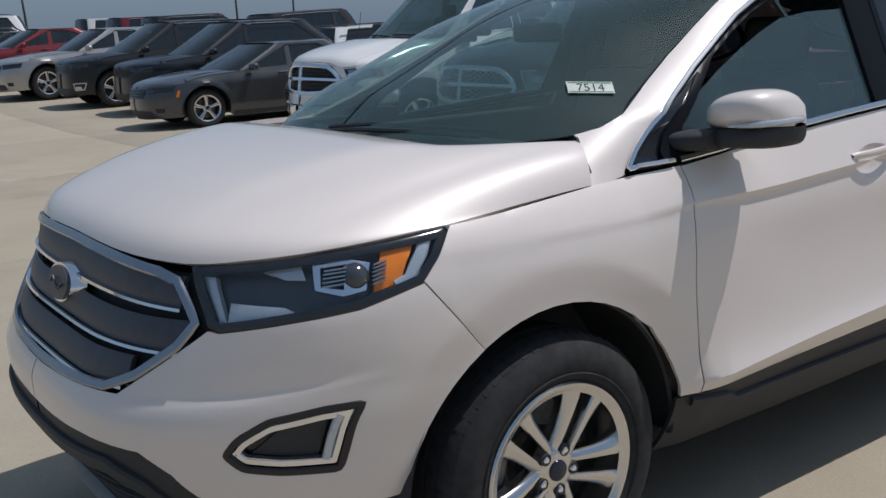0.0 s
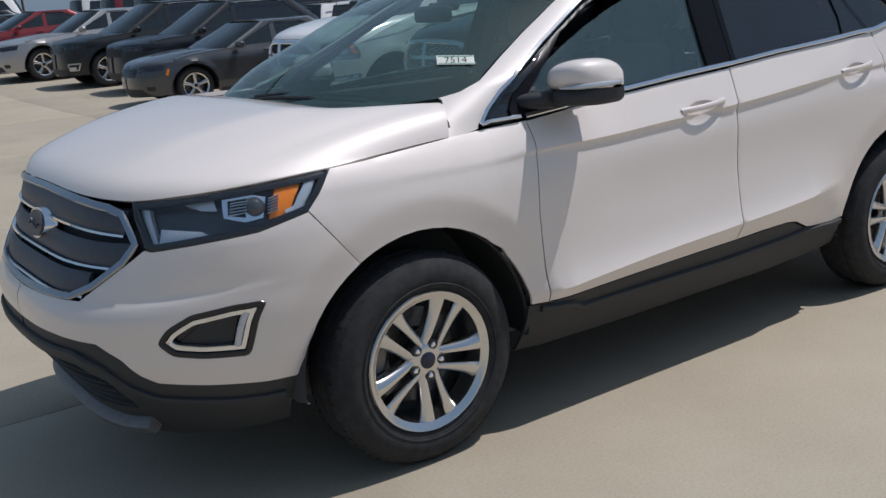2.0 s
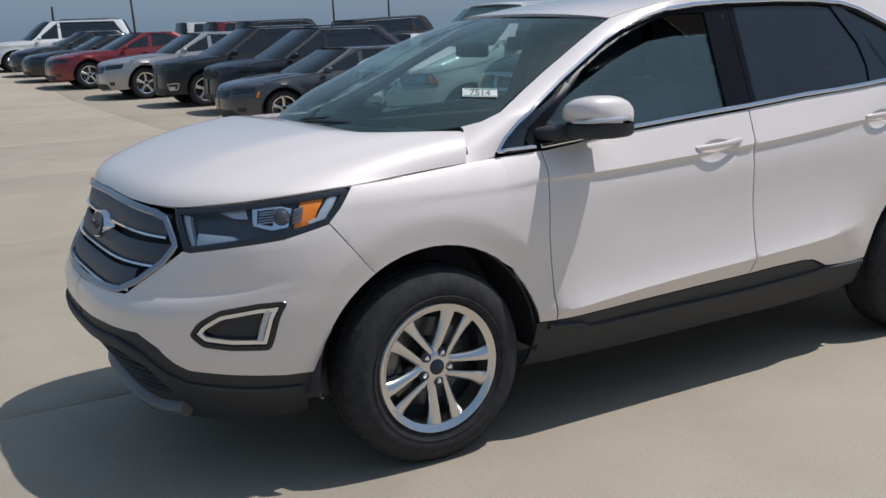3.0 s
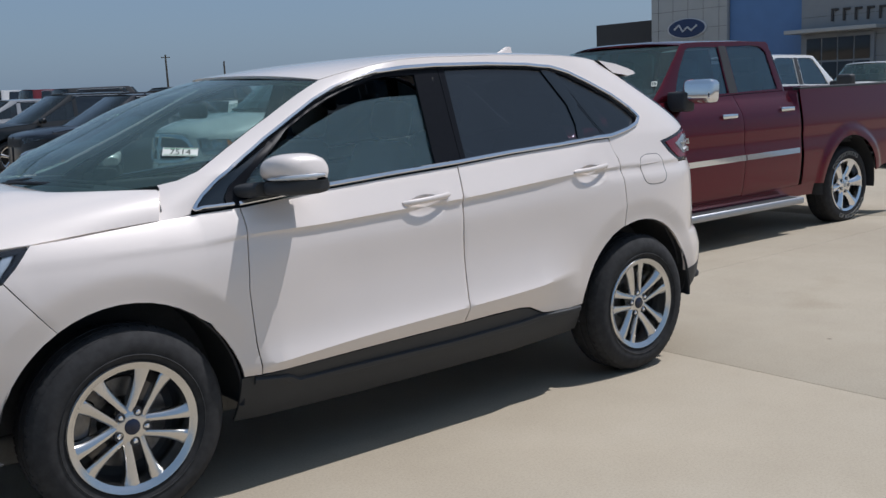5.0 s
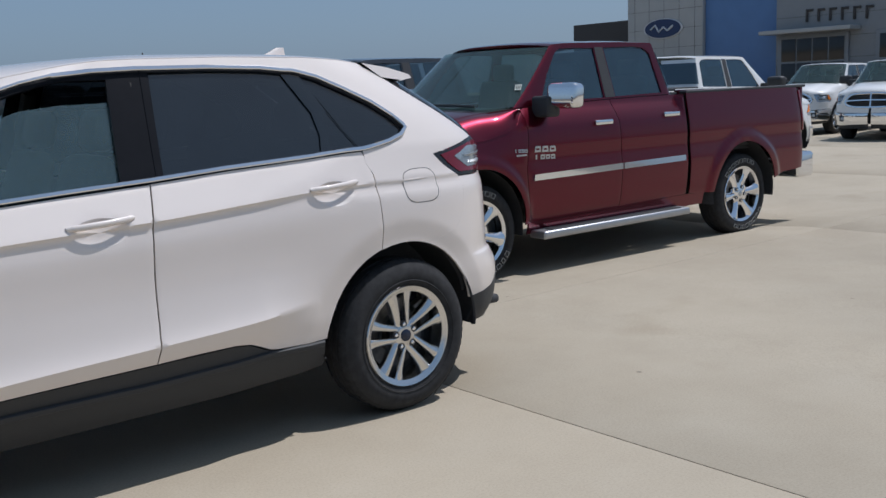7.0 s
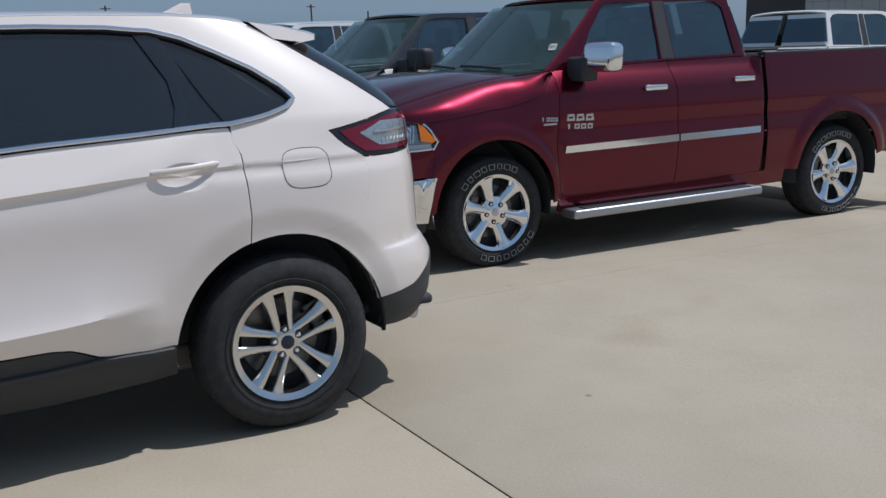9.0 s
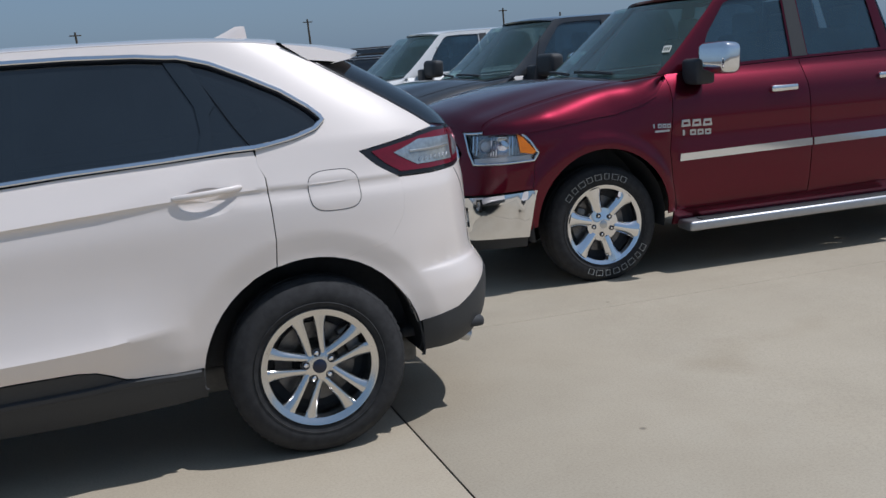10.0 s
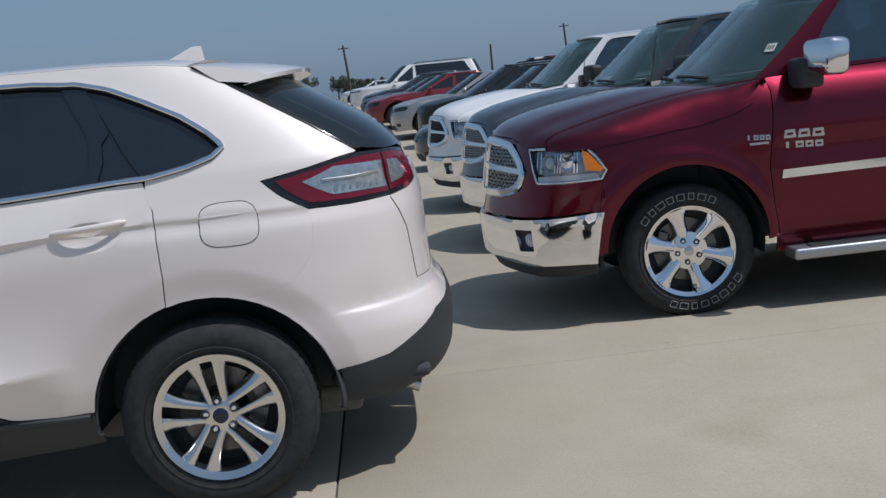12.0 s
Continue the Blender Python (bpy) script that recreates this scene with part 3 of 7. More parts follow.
def shield_bow(y, z):
    """How far the windshield bulges forward between its pillars."""
    return float(shield_depth(z)) * max(0.0, 1 - min(1.0, abs(y) / float(shield_half(z))) ** float(np.interp(z, [1.48, 1.62], [5.0, 2.2])))



def arch(S, cx, z_from, z_to, R=ARCH, hub=HUB, n=22):
    """Points of the wheel opening in s and z, from the front foot to the rear foot."""
    a0 = math.pi - math.asin((z_from - hub) / R)
    a1 = math.asin((z_to - hub) / R)
    out = []
    for i in range(n + 1):
        a = a0 + (a1 - a0) * i / n
        x, z = cx + R * math.cos(a), hub + R * math.sin(a)
        out.append((S.s_at(x, z), z))
    return out


def line(xs, f):
    return [(x, float(f(x))) for x in xs]


def squircle(x, z, rx, rz, p=4.5, n=40):
    out = []
    for k in range(n):
        c, s = math.cos(2 * math.pi * k / n), math.sin(2 * math.pi * k / n)
        out.append((x + rx * math.copysign(abs(c) ** (2 / p), c), z + rz * math.copysign(abs(s) ** (2 / p), s)))
    return out


def soften_pts(poly):
    """The same outline with each corner rounded a little."""
    p = [np.array(q, float) for q in poly]
    out = []
    for i, b in enumerate(p):
        a, c = p[i - 1], p[(i + 1) % len(p)]
        d = min(0.016, 0.4 * np.linalg.norm(b - a), 0.4 * np.linalg.norm(c - b))
        a, c = b + (a - b) / np.linalg.norm(a - b) * d, b + (c - b) / np.linalg.norm(c - b) * d
        out += [tuple(a), tuple(0.25 * a + 0.5 * b + 0.25 * c), tuple(c)]
    return out


def mirror_pts(P):
    return np.array(P) * np.array([1, -1, 1])


def build_suv():
    car = thing("suv", "pearl white five-door SUV parked on the pale concrete lot", "car")
    AF, AR = arch(LOW, FRONT_AXLE, 0.438, 0.468), arch(LOW, REAR_AXLE, 0.44, 0.487)
    up_f = [i for i, p in enumerate(AF) if p[1] > 0.755][0]
    up_r = [i for i, p in enumerate(AR) if p[1] > 0.808][0]
    up_r2 = [i for i, p in enumerate(AR) if p[1] > 0.81][-1]
    nose, tail = LOW.nose(0.6), LOW.tail(0.6)
    lamp = [(-2.402, 1.031), (-2.209, 1.040), (-2.011, 1.052), (-1.816, 1.063), (-1.627, 1.075), (-1.644, 1.044), (-1.671, 1.004), (-1.709, 0.962),
            (-1.891, 0.925), (-2.079, 0.910), (-2.290, 0.889), (-2.326, 0.901), (-2.354, 0.947)]
    grille = [(nose, 1.036), (-2.731, 1.032), (-2.431, 1.028), (-2.384, 0.960), (-2.322, 0.893), (-2.551, 0.730), (-2.757, 0.718), (nose, 0.706)]
    fog = soften_pts([(-2.201, 0.610), (-2.158, 0.655), (-2.076, 0.696), (-1.936, 0.712), (-1.826, 0.713), (-1.878, 0.606), (-1.909, 0.545), (-2.058, 0.553), (-2.156, 0.568)])
    lip = [(-1.899, 0.443), (-2.073, 0.456), (-2.247, 0.474), (-2.294, 0.501), (-2.346, 0.555), (-2.444, 0.605), (-2.681, 0.608), (nose, 0.596)]
    # front bumper, with openings for the grille, the headlamps and the fog lamps
    panel("front_bumper", LOW, [(nose, 0.706), (-2.757, 0.718), (-2.551, 0.730), (-2.322, 0.892), (-2.290, 0.887), (-2.079, 0.908), (-1.891, 0.923), (-1.709, 0.960)] + AF[up_f::-1] + lip,
          WHITE, car, "pearl white painted front bumper", 0, gap=0.0005, drop=0.0005, holes=[fog], step=0.015,
          lines=[[(LOW.s_at(x, float(fold(x))), float(fold(x)) + dz) for x in np.arange(-2.42, -1.75, 0.04)] for dz in (-0.012, -0.004, 0.004, 0.012)])
    panel("front_valance", LOW, lip[::-1] + [AF[0], (-1.834, 0.360), (-1.865, 0.249), (-2.218, 0.222), (-2.55, 0.214), (nose, 0.21)], TRIM, car, "grained black plastic lower front bumper", 0,
          off=-0.004, holes=[[(nose - 0.05, 0.50), (-2.605, 0.507), (-2.465, 0.456), (-2.431, 0.347), (-2.66, 0.325), (nose - 0.05, 0.32)]], step=0.022)
    panel("lower_intake", LOW, [(nose, 0.52), (-2.469, 0.525), (-2.363, 0.401), (-2.475, 0.286), (nose, 0.30)], GREYMESH, car, "dark mesh lower intake", 0, off=-0.035, step=0.03)
    for k in range(5):
        z = 0.345 + 0.032 * k
        q = densify([(nose, z), (-2.44 - 0.02 * k, z)], 0.03, False)
        N = LOW.normal(q[:, 0], q[:, 1])
        V, F = ribbon_geo(LOW(q[:, 0], q[:, 1]) - 0.022 * N, N, 0.009, 0.012)
        joined("intake_slat", [(V, F), (V * np.array([1, -1, 1]), [tuple(reversed(f)) for f in F])], TRIM, car)
    ridge = densify([(nose, 0.535), (-2.570, 0.548), (-2.452, 0.514), (-2.390, 0.447), (-2.297, 0.403), (-2.047, 0.376), (-1.857, 0.371)], 0.03, False)
    N = LOW.normal(ridge[:, 0], ridge[:, 1])
    V, F = ribbon_geo(LOW(ridge[:, 0], ridge[:, 1]) - 0.003 * N, N, 0.045, 0.014)
    joined("valance_ridge", [(V, F), (V * np.array([1, -1, 1]), [tuple(reversed(f)) for f in F])], TRIM, car)
    chin = densify([(nose, 0.262), (-2.75, 0.262), (-2.55, 0.268), (-2.40, 0.287)], 0.03, False)
    N = LOW.normal(chin[:, 0], chin[:, 1])
    V, F = ribbon_geo(LOW(chin[:, 0], chin[:, 1]), N, 0.05, 0.035)
    joined("chin_strip", [(V, F), (V * np.array([1, -1, 1]), [tuple(reversed(f)) for f in F])], plain("satin_grey", (0.16, 0.165, 0.17), 0.45, 0.4), car, "satin grey chin strip")

    # grille: a dark cavity, a bright frame, four bright-edged bars and the oval badge
    g = thing("grille", "", "")
    g.parent = car
    panel("grille_back", LOW, grille, DARK, g, "", 0, off=-0.05, step=0.03, thick=0)
    frame_path = soften([(nose, 1.027), (-2.730, 1.022), (-2.450, 1.006), (-2.404, 0.958), (-2.355, 0.892), (-2.566, 0.742), (-2.763, 0.728), (nose, 0.718)], 1, False)
    q = densify(frame_path, 0.02, False)
    N = LOW.normal(q[:, 0], q[:, 1])
    V, F = ribbon_geo(LOW(q[:, 0], q[:, 1]) - 0.008 * N, N, 0.026, 0.012)
    joined("frame", [(V, F), (V * np.array([1, -1, 1]), [tuple(reversed(f)) for f in F])], DARKCHROME, g, "satin dark chrome frame")
    for z_mid, z_end, s_end in ((0.978, 0.972, -2.425), (0.872, 0.876, -2.39), (0.778, 0.784, -2.55)):
        q = densify([(nose, z_mid), (-2.75, z_mid), (s_end, z_end)], 0.025, False)
        for dz, w, mat, nm, lift in ((0.0, 0.074, GREYMESH, "bar", -0.022), (-0.041, 0.012, CHROME, "bright_edge", -0.015)):
            N = LOW.normal(q[:, 0], q[:, 1] + dz)
            V, F = ribbon_geo(LOW(q[:, 0], q[:, 1] + dz) + lift * N, N, w, 0.012)
            joined(nm, [(V, F), (V * np.array([1, -1, 1]), [tuple(reversed(f)) for f in F])], mat, g)
    oval = [(0.116 * math.cos(a), 0.056 * math.sin(a)) for a in np.linspace(0, 2 * math.pi, 40, endpoint=False)]
    tilt = 0.30
    for nm, k, d, mat in (("badge_rim", 1.0, 0.0, CHROME), ("badge", 0.86, 0.006, GREYMESH)):
        V = [(-2.362 - d + v * k * tilt * 0.9, u * k, 0.905 + v * k) for u, v in oval] + [(-2.402 - d + v * k * 0.9 * tilt * 0.9, u * k * 0.9, 0.905 + v * k * 0.9) for u, v in oval]
        n = 40
        F = [(i, n + i, n + (i + 1) % n, (i + 1) % n) for i in range(n)] + [tuple(range(n, 2 * n))[::-1]]
        make(nm, V, F, mat, g, "oval badge with a bright rim" if nm == "badge" else "")
    tube("badge_stroke", [(-2.413, 0.06, 0.90), (-2.413, 0.02, 0.920), (-2.413, -0.01, 0.89), (-2.413, -0.05, 0.91)], 0.003, GREYMESH, g)

    # hood
    ze = pchip((nose, 1.040), (-2.431, 1.032), (-2.209, 1.044), (-2.011, 1.056), (-1.816, 1.067), (-1.625, 1.078))
    bs = np.linspace(nose, -1.625, 300)
    ring = LOW(bs, ze(bs))
    vs = np.concatenate([np.linspace(0, 0.72, 22), np.linspace(0.75, 0.93, 10), np.linspace(0.942, 1.0, 9)])
    us = np.concatenate([np.linspace(0, 0.1, 10), np.linspace(0.125, 1, 34)])
    ye = -ring[-1, 1] + 0.002
    hood_rear = pchip((0, -1.545), (0.3, -1.548), (0.5, -1.55), (0.59, -1.535), (0.64, -1.475), (0.69, -1.38), (0.752, -1.19))
    rows = []
    for v in vs:
        y = v * ye
        k = np.interp(y, -ring[:, 1], np.arange(300))
        x0, z0 = np.interp(k, np.arange(300), ring[:, 0]), np.interp(k, np.arange(300), ring[:, 2])
        x1 = float(hood_rear(y)) if y < 0.752 else -1.176 - 0.05 * (y - 0.752) / 0.096
        z1 = 1.236 - 0.014 * v ** 2 - 0.112 * v ** 18
        lead = 0.22 * (1 - v ** 8)
        f = lead * (1 - np.exp(-us / 0.035)) + (1 - lead) * (1 - (1 - us) ** (1.9 - 0.7 * v ** 6))
        bulge = 0.015 * (1 / (1 + np.exp((v - 0.58 - 0.11 * us) / 0.024))) * np.clip(us * 3, 0, 1) * np.clip((1.02 - us) * 6, 0, 1)
        rows.append(np.stack([x0 + (x1 - x0) * us, np.full(us.shape, -y), z0 + (z1 - z0) * f + bulge], -1))
    P = np.array(rows)
    P = np.concatenate([(P * np.array([1, -1, 1]))[:0:-1], P])
    grid("hood", P, WHITE, car, "smooth pearl white hood", 0.02, 0.001, flip=False)
    hood_edge = P[:, -1]
    cow = np.stack([hood_edge + np.array([0.004, 0, -0.018]), hood_edge + np.array([0.05, 0, -0.03]), hood_edge + np.array([0.16, 0, -0.012])], 1)
    grid("cowl_cover", cow[4:-4], TRIM, car, "black plastic cowl cover", 0.01)

    # fenders, doors, body sides, sills
    def fender_top(s):
        return float(np.interp(s, [-1.627, -1.502, -1.33, -1.205, -1.089, -0.911], [1.075, 1.082, 1.097, 1.107, 1.118, 1.128]))
    top_line = [(s, fender_top(s)) for s in (-1.627, -1.57, -1.48, -1.38, -1.26, -1.17, -1.08, -1.0)]
    front_seam = [(-0.911, 1.128), (-0.912, 1.06), (-0.915, 1.017), (-0.926, 0.93), (-0.935, 0.812), (-0.929, 0.70), (-0.922, 0.595), (-0.905, 0.468)]
    mid_seam = [(0.209, 1.209), (0.196, 1.14), (0.182, 1.076), (0.172, 0.96), (0.165, 0.847), (0.158, 0.66), (0.139, 0.495)]
    rear_seam = [(1.209, 1.275), (1.235, 1.22), (1.257, 1.165), (1.263, 1.018), (1.266, 0.92), AR[up_r]]
    creases = [[(x, z - dz) for x, z in line(np.arange(-1.35, 1.9, 0.05), shoulder)] for dz in (-0.012, 0.0, 0.009, 0.018, 0.032, 0.05)]
    scals = [[(x, z - dz) for x, z in line(np.arange(-0.95, 0.9, 0.05), scallop)] for dz in (-0.05, -0.03, -0.014, 0.0, 0.016)]
    fender = top_line + front_seam + AF[:up_f - 1:-1] + [(-1.709, 0.964), (-1.671, 1.004), (-1.644, 1.044)]
    front_door = [(-0.911, 1.128), (-0.72, 1.148), (-0.525, 1.165), (-0.134, 1.190)] + mid_seam + [(-0.14, 0.489), (-0.417, 0.482), (-0.905, 0.468)] + front_seam[-2:0:-1]
    rear_door = [(0.209, 1.211), (0.549, 1.237), (0.9, 1.257)] + rear_seam + AR[up_r - 1::-1] + [(0.85, 0.440), (0.703, 0.444), (0.665, 0.450), (0.62, 0.47), (0.565, 0.493), (0.49, 0.503), (0.30, 0.501)] + mid_seam[:0:-1]
    dlo_top = [(1.212, 1.276), (1.319, 1.304), (1.395, 1.331), (1.443, 1.366), (1.438, 1.388), (1.403, 1.433), (1.323, 1.503), (1.211, 1.567), (1.088, 1.628), (0.984, 1.660), (0.850, 1.673), (0.600, 1.679), (0.274, 1.676), (0.095, 1.668),
               (-0.221, 1.650), (-0.417, 1.622), (-0.594, 1.584), (-0.748, 1.532), (-0.875, 1.465), (-1.005, 1.386), (-1.090, 1.315), (-1.150, 1.240), (-1.165, 1.178), (-1.135, 1.128)]
    ws_edge = [(-1.635, 1.230), (-1.50, 1.245), (-1.40, 1.275), (-1.30, 1.350), (-1.19, 1.42), (-1.04, 1.500), (-0.90, 1.568), (-0.785, 1.617)]
    rail = [(-0.6, 1.648), (-0.4, 1.670), (-0.2, 1.687), (0.0, 1.699), (0.3, 1.711), (0.7, 1.717), (1.1, 1.712), (1.4, 1.700), (1.60, 1.685)]
    d_edge = [(1.718, 1.585), (1.822, 1.485), (1.915, 1.401), (1.985, 1.352), (2.045, 1.320), (2.050, 1.303)]
    tail_top = [(1.93, 1.292), (1.819, 1.274), (1.70, 1.255), (1.585, 1.236)]
    tail_low = [(1.69, 1.178), (1.804, 1.114)]
    side_poly = [(-1.45, 1.103), (-1.50, 1.16), (-1.60, 1.222)] + ws_edge + rail + d_edge + tail_top + tail_low + [(1.815, 1.05), (1.799, 0.967), (1.77, 0.92), (1.71, 0.86)] + AR[up_r2:up_r - 1:-1] + rear_seam[-2:1:-1] + [(1.224, 1.222)] + dlo_top + [(-1.118, 1.121), (-1.25, 1.109)]
    for sd in (-1, 1):
        panel("front_fender", LOW, fender, WHITE, car, "pearl white front fender", sd, step=0.018, gap=0.0012, lines=creases)
        d = panel("front_door", LOW, front_door, WHITE, car, "pearl white front door", sd, step=0.018, gap=0.0034, lines=creases + scals, holes=[bowl_edge(-0.03, 1.056)])
        door_handle(d, -0.03, 1.078, sd)
        d = panel("rear_door", LOW, rear_door, WHITE, car, "pearl white rear door", sd, step=0.018, gap=0.0034, lines=creases + scals, holes=[bowl_edge(1.045, 1.108)])
        door_handle(d, 1.045, 1.130, sd)
        panel("body_side", TOP, side_poly, WHITE, car, "pearl white pillars, roof rail and rear quarter", sd, step=0.02, gap=0.0002, drop=0.0002, lines=creases)
        sill = [(-0.983, 0.462), (-0.905, 0.464), (-0.417, 0.478), (-0.14, 0.485), (0.139, 0.491), (0.49, 0.499), (0.565, 0.489), (0.62, 0.466), (0.665, 0.446), (0.703, 0.440), (0.96, 0.436), (0.975, 0.30), (0.5, 0.262), (-0.4, 0.25), (-0.98, 0.26)]
        c = panel("sill_cladding", LOW, sill, TRIM, car, "grained black plastic sill cladding", sd, step=0.025, off=-0.004)
        ribbon("cladding_ridge", LOW, [(-0.93, 0.445), (-0.79, 0.432), (-0.73, 0.402), (0.10, 0.404), (0.50, 0.418), (0.66, 0.430), (0.95, 0.424)], TRIM, c, width=0.03, height=0.016, off=-0.006, side=sd)
        panel("fuel_door", LOW, squircle(1.503, 1.094, 0.103, 0.078, 3.3), WHITE, car, "round-cornered fuel filler door", sd, step=0.02, off=0.0022, thick=0.004, drop=0.0016, gap=0) if sd == -1 else None
        if sd == -1:
            ribbon("fuel_door_joint", LOW, squircle(1.503, 1.094, 0.105, 0.080, 3.3), DARK, car, width=0.0026, height=0.0008, off=0.0004, closed=True)
        # glazing
        windows(car, dlo_top, sd)
        tail_lamp(car, sd)
        headlamp(car, lamp, sd)
        fog_lamp(car, fog, sd)
        side_mirror(car, sd)
        # dark skin behind the joints, and wheel housings
        panel("inner_side", LOW, [(-2.2, 0.80), (-1.9, 0.95), (-1.4, 1.05), (-0.9, 1.10), (0.2, 1.17), (1.2, 1.22), (1.6, 1.18), (2.1, 1.05), (2.2, 0.6)] + [(s, z + 0.02) for s, z in AR[::-1]] + [(0.95, 0.3), (-0.95, 0.3)] + [(s, z + 0.02) for s, z in AF[::-1]] + [(-2.0, 0.5)],
              DARK, car, "", sd, step=0.06, off=-0.05, thick=0, gap=0)
        for cx in (FRONT_AXLE, REAR_AXLE):
            prof = [(ARCH + 0.004, 0.05), (ARCH - 0.002, 0.06), (ARCH + 0.015, 0.09), (ARCH + 0.015, 0.36), (0.05, 0.37)]
            V, F = [], []
            n = 30
            for i in range(n + 1):
                a = -0.25 + (math.pi + 0.5) * i / n
                V += [(cx + r * math.cos(a), sd * (0.958 - dd), max(0.345, HUB + r * math.sin(a))) for r, dd in prof]
            for i in range(n):
                for k in range(len(prof) - 1):
                    f = (i * 5 + k, i * 5 + k + 1, i * 5 + 6 + k, i * 5 + 5 + k)
                    F.append(f if sd == -1 else f[::-1])
            make("wheel_housing", V, F, DARK, car, "black wheel housing liner")
        for cx, ang in ((FRONT_AXLE, 165.0), (REAR_AXLE, 25.0)):
            wheel(car, (cx, sd * 0.945, HUB), 0.372, 0.243, 0.235, 5, ALLOY, sd, twin=True, turn=radians(98 if cx > 0 else 62), w0=0.029, w1=0.074, calliper_angle=ang, dish=0.030)

    # tail: bumper, lower bumper, gate, back glass, spoiler
    gate_seam = [(2.22, 1.114), (2.27, 1.05), (2.314, 0.977), (2.335, 0.86), (2.344, 0.76)]
    rb_low = [(1.807, 0.491), (2.021, 0.514), (2.222, 0.583), (2.35, 0.63), (2.678, 0.655), (tail, 0.655)]
    panel("rear_bumper", LOW, [(1.804, 1.112), (1.991, 1.109)] + gate_seam + [(2.6, 0.75), (tail, 0.75)] + rb_low[::-1] + AR[:up_r2 - 1:-1] + [(1.71, 0.86), (1.77, 0.92), (1.799, 0.967), (1.815, 1.05)], WHITE, car, "pearl white rear bumper", 0, step=0.02, gap=0.0001, drop=0.0001,
          lines=[[(s, 0.708 + dz) for s in np.arange(1.86, 2.66, 0.025)] for dz in (-0.010, -0.004, 0.0, 0.004, 0.010)])
    panel("rear_valance", LOW, rb_low + [(tail, 0.40), (2.645, 0.40), (2.373, 0.355), (2.086, 0.333), (1.83, 0.345)], TRIM, car, "grained black plastic lower rear bumper", 0, step=0.025, off=0.003)
    panel("tailgate", LOW, gate_seam + [(2.6, 0.755), (tail, 0.755), (LOW.tail(1.2), 1.22), (2.6, 1.20), (2.6, 1.15), (2.4, 1.128)], WHITE, car, "pearl white tailgate", 0, step=0.025)
    bl = lambda z: LOW.tail(z)
    panel("back_glass", TOP, [(1.745, 1.585), (1.850, 1.485), (1.943, 1.401), (2.012, 1.352), (2.07, 1.318), (2.3, 1.30), (2.6, 1.30), (bl(1.26), 1.27), (bl(1.40), 1.40), (bl(1.5), 1.5), (bl(1.62), 1.62), (2.2, 1.635), (1.75, 1.64)], PRIVACY, car, "dark tinted rear window", 0, step=0.03, off=-0.004, thick=0.006)
    ribbon("back_glass_seal", TOP, [(1.70, 1.62), (1.732, 1.585), (1.836, 1.485), (1.929, 1.401), (1.998, 1.352), (2.058, 1.316)], GLOSSBLACK, car, width=0.028, height=0.006, off=-0.004)
    for sd in (-1, 1):
        ribbon("tailgate_joint", LOW, [(2.222, 1.108)] + gate_seam[1:], DARK, car, width=0.006, height=0.0012, off=0.0, side=sd)
    # spoiler: a wedge that carries the roof on past the glass
    rows = []
    for v in np.linspace(-1, 1, 25):
        y = 0.635 * v
        drop = 0.026 * abs(v) ** 2.5
        x_front = 1.44 + 0.06 * (1 - v * v)
        x_end = 1.850 - 0.12 * abs(v) ** 3
        zf = 1.686 + 0.022 * (1 - v * v)
        ze_ = 1.658 - drop
        yb = y * (1 + 0.03 * abs(v) ** 8)
        rows.append([(x_front, y, zf), ((x_front + x_end) / 2, y, (zf + ze_) / 2 + 0.006), (x_end - 0.03, y, ze_ + 0.004), (x_end, y, ze_ - 0.006), (x_end - 0.004, yb, ze_ - 0.022), (x_end - 0.10, yb, ze_ - 0.040), (x_front + 0.22, yb, zf - 0.085), (x_front + 0.10, yb, zf - 0.07)])
    P = np.array(rows)
    grid("spoiler", P, WHITE, car, "pearl white roof spoiler", 0, flip=True)
    make("spoiler_end", list(P[0]), [tuple(range(8))], WHITE, car)
    make("spoiler_end", list(P[-1]), [tuple(range(7, -1, -1))], WHITE, car)
    # shark-fin aerial
    sec = []
    for t in np.linspace(0, 1, 9):
        h = 0.080 * t
        x0, x1 = 1.145 + 0.195 * t ** 0.8, 1.395 - 0.010 * t
        w = 0.022 * (1 - t) ** 0.8 + 0.004
        sec.append([(x0 + (x1 - x0) * u, w * math.sin(math.pi * min(max(u, 0.02), 0.98)) ** 0.6 * sgn, 1.716 + h) for u, sgn in [(k / 8, -1) for k in range(9)] + [(1 - k / 8, 1) for k in range(9)]])
    grid("aerial_fin", np.array(sec), WHITE, car, "white shark-fin aerial", 0, flip=True)
    tube("exhaust_tip", [(2.00, -0.58, 0.37), (2.10, -0.595, 0.350), (2.195, -0.600, 0.318)], [0.042, 0.046, 0.047], SATIN, car, "bright exhaust tip", 16, 0.75)

    # roof
    es = np.linspace(-0.785, 1.60, 46)
    zr = np.interp(es, [-0.785] + [p[0] for p in rail], [1.617] + [p[1] for p in rail])
    E = TOP(es, zr)
    crown = pchip((-0.6, 1.650), (-0.2, 1.700), (0.1, 1.728), (0.45, 1.748), (0.9, 1.749), (1.25, 1.738), (1.6, 1.712))
    vv = np.concatenate([-np.linspace(1, 0.8, 9), np.linspace(-0.75, 0.75, 21), np.linspace(0.8, 1, 9)])
    rows = []
    for i in range(46):
        bow = -0.23 * max(0, 1 - i / 14) ** 1.5 + 0.06 * max(0, (i - 38) / 7)
        x = E[i, 0] + bow * (1 - vv ** 2)
        zc = crown(E[i, 0] + bow)
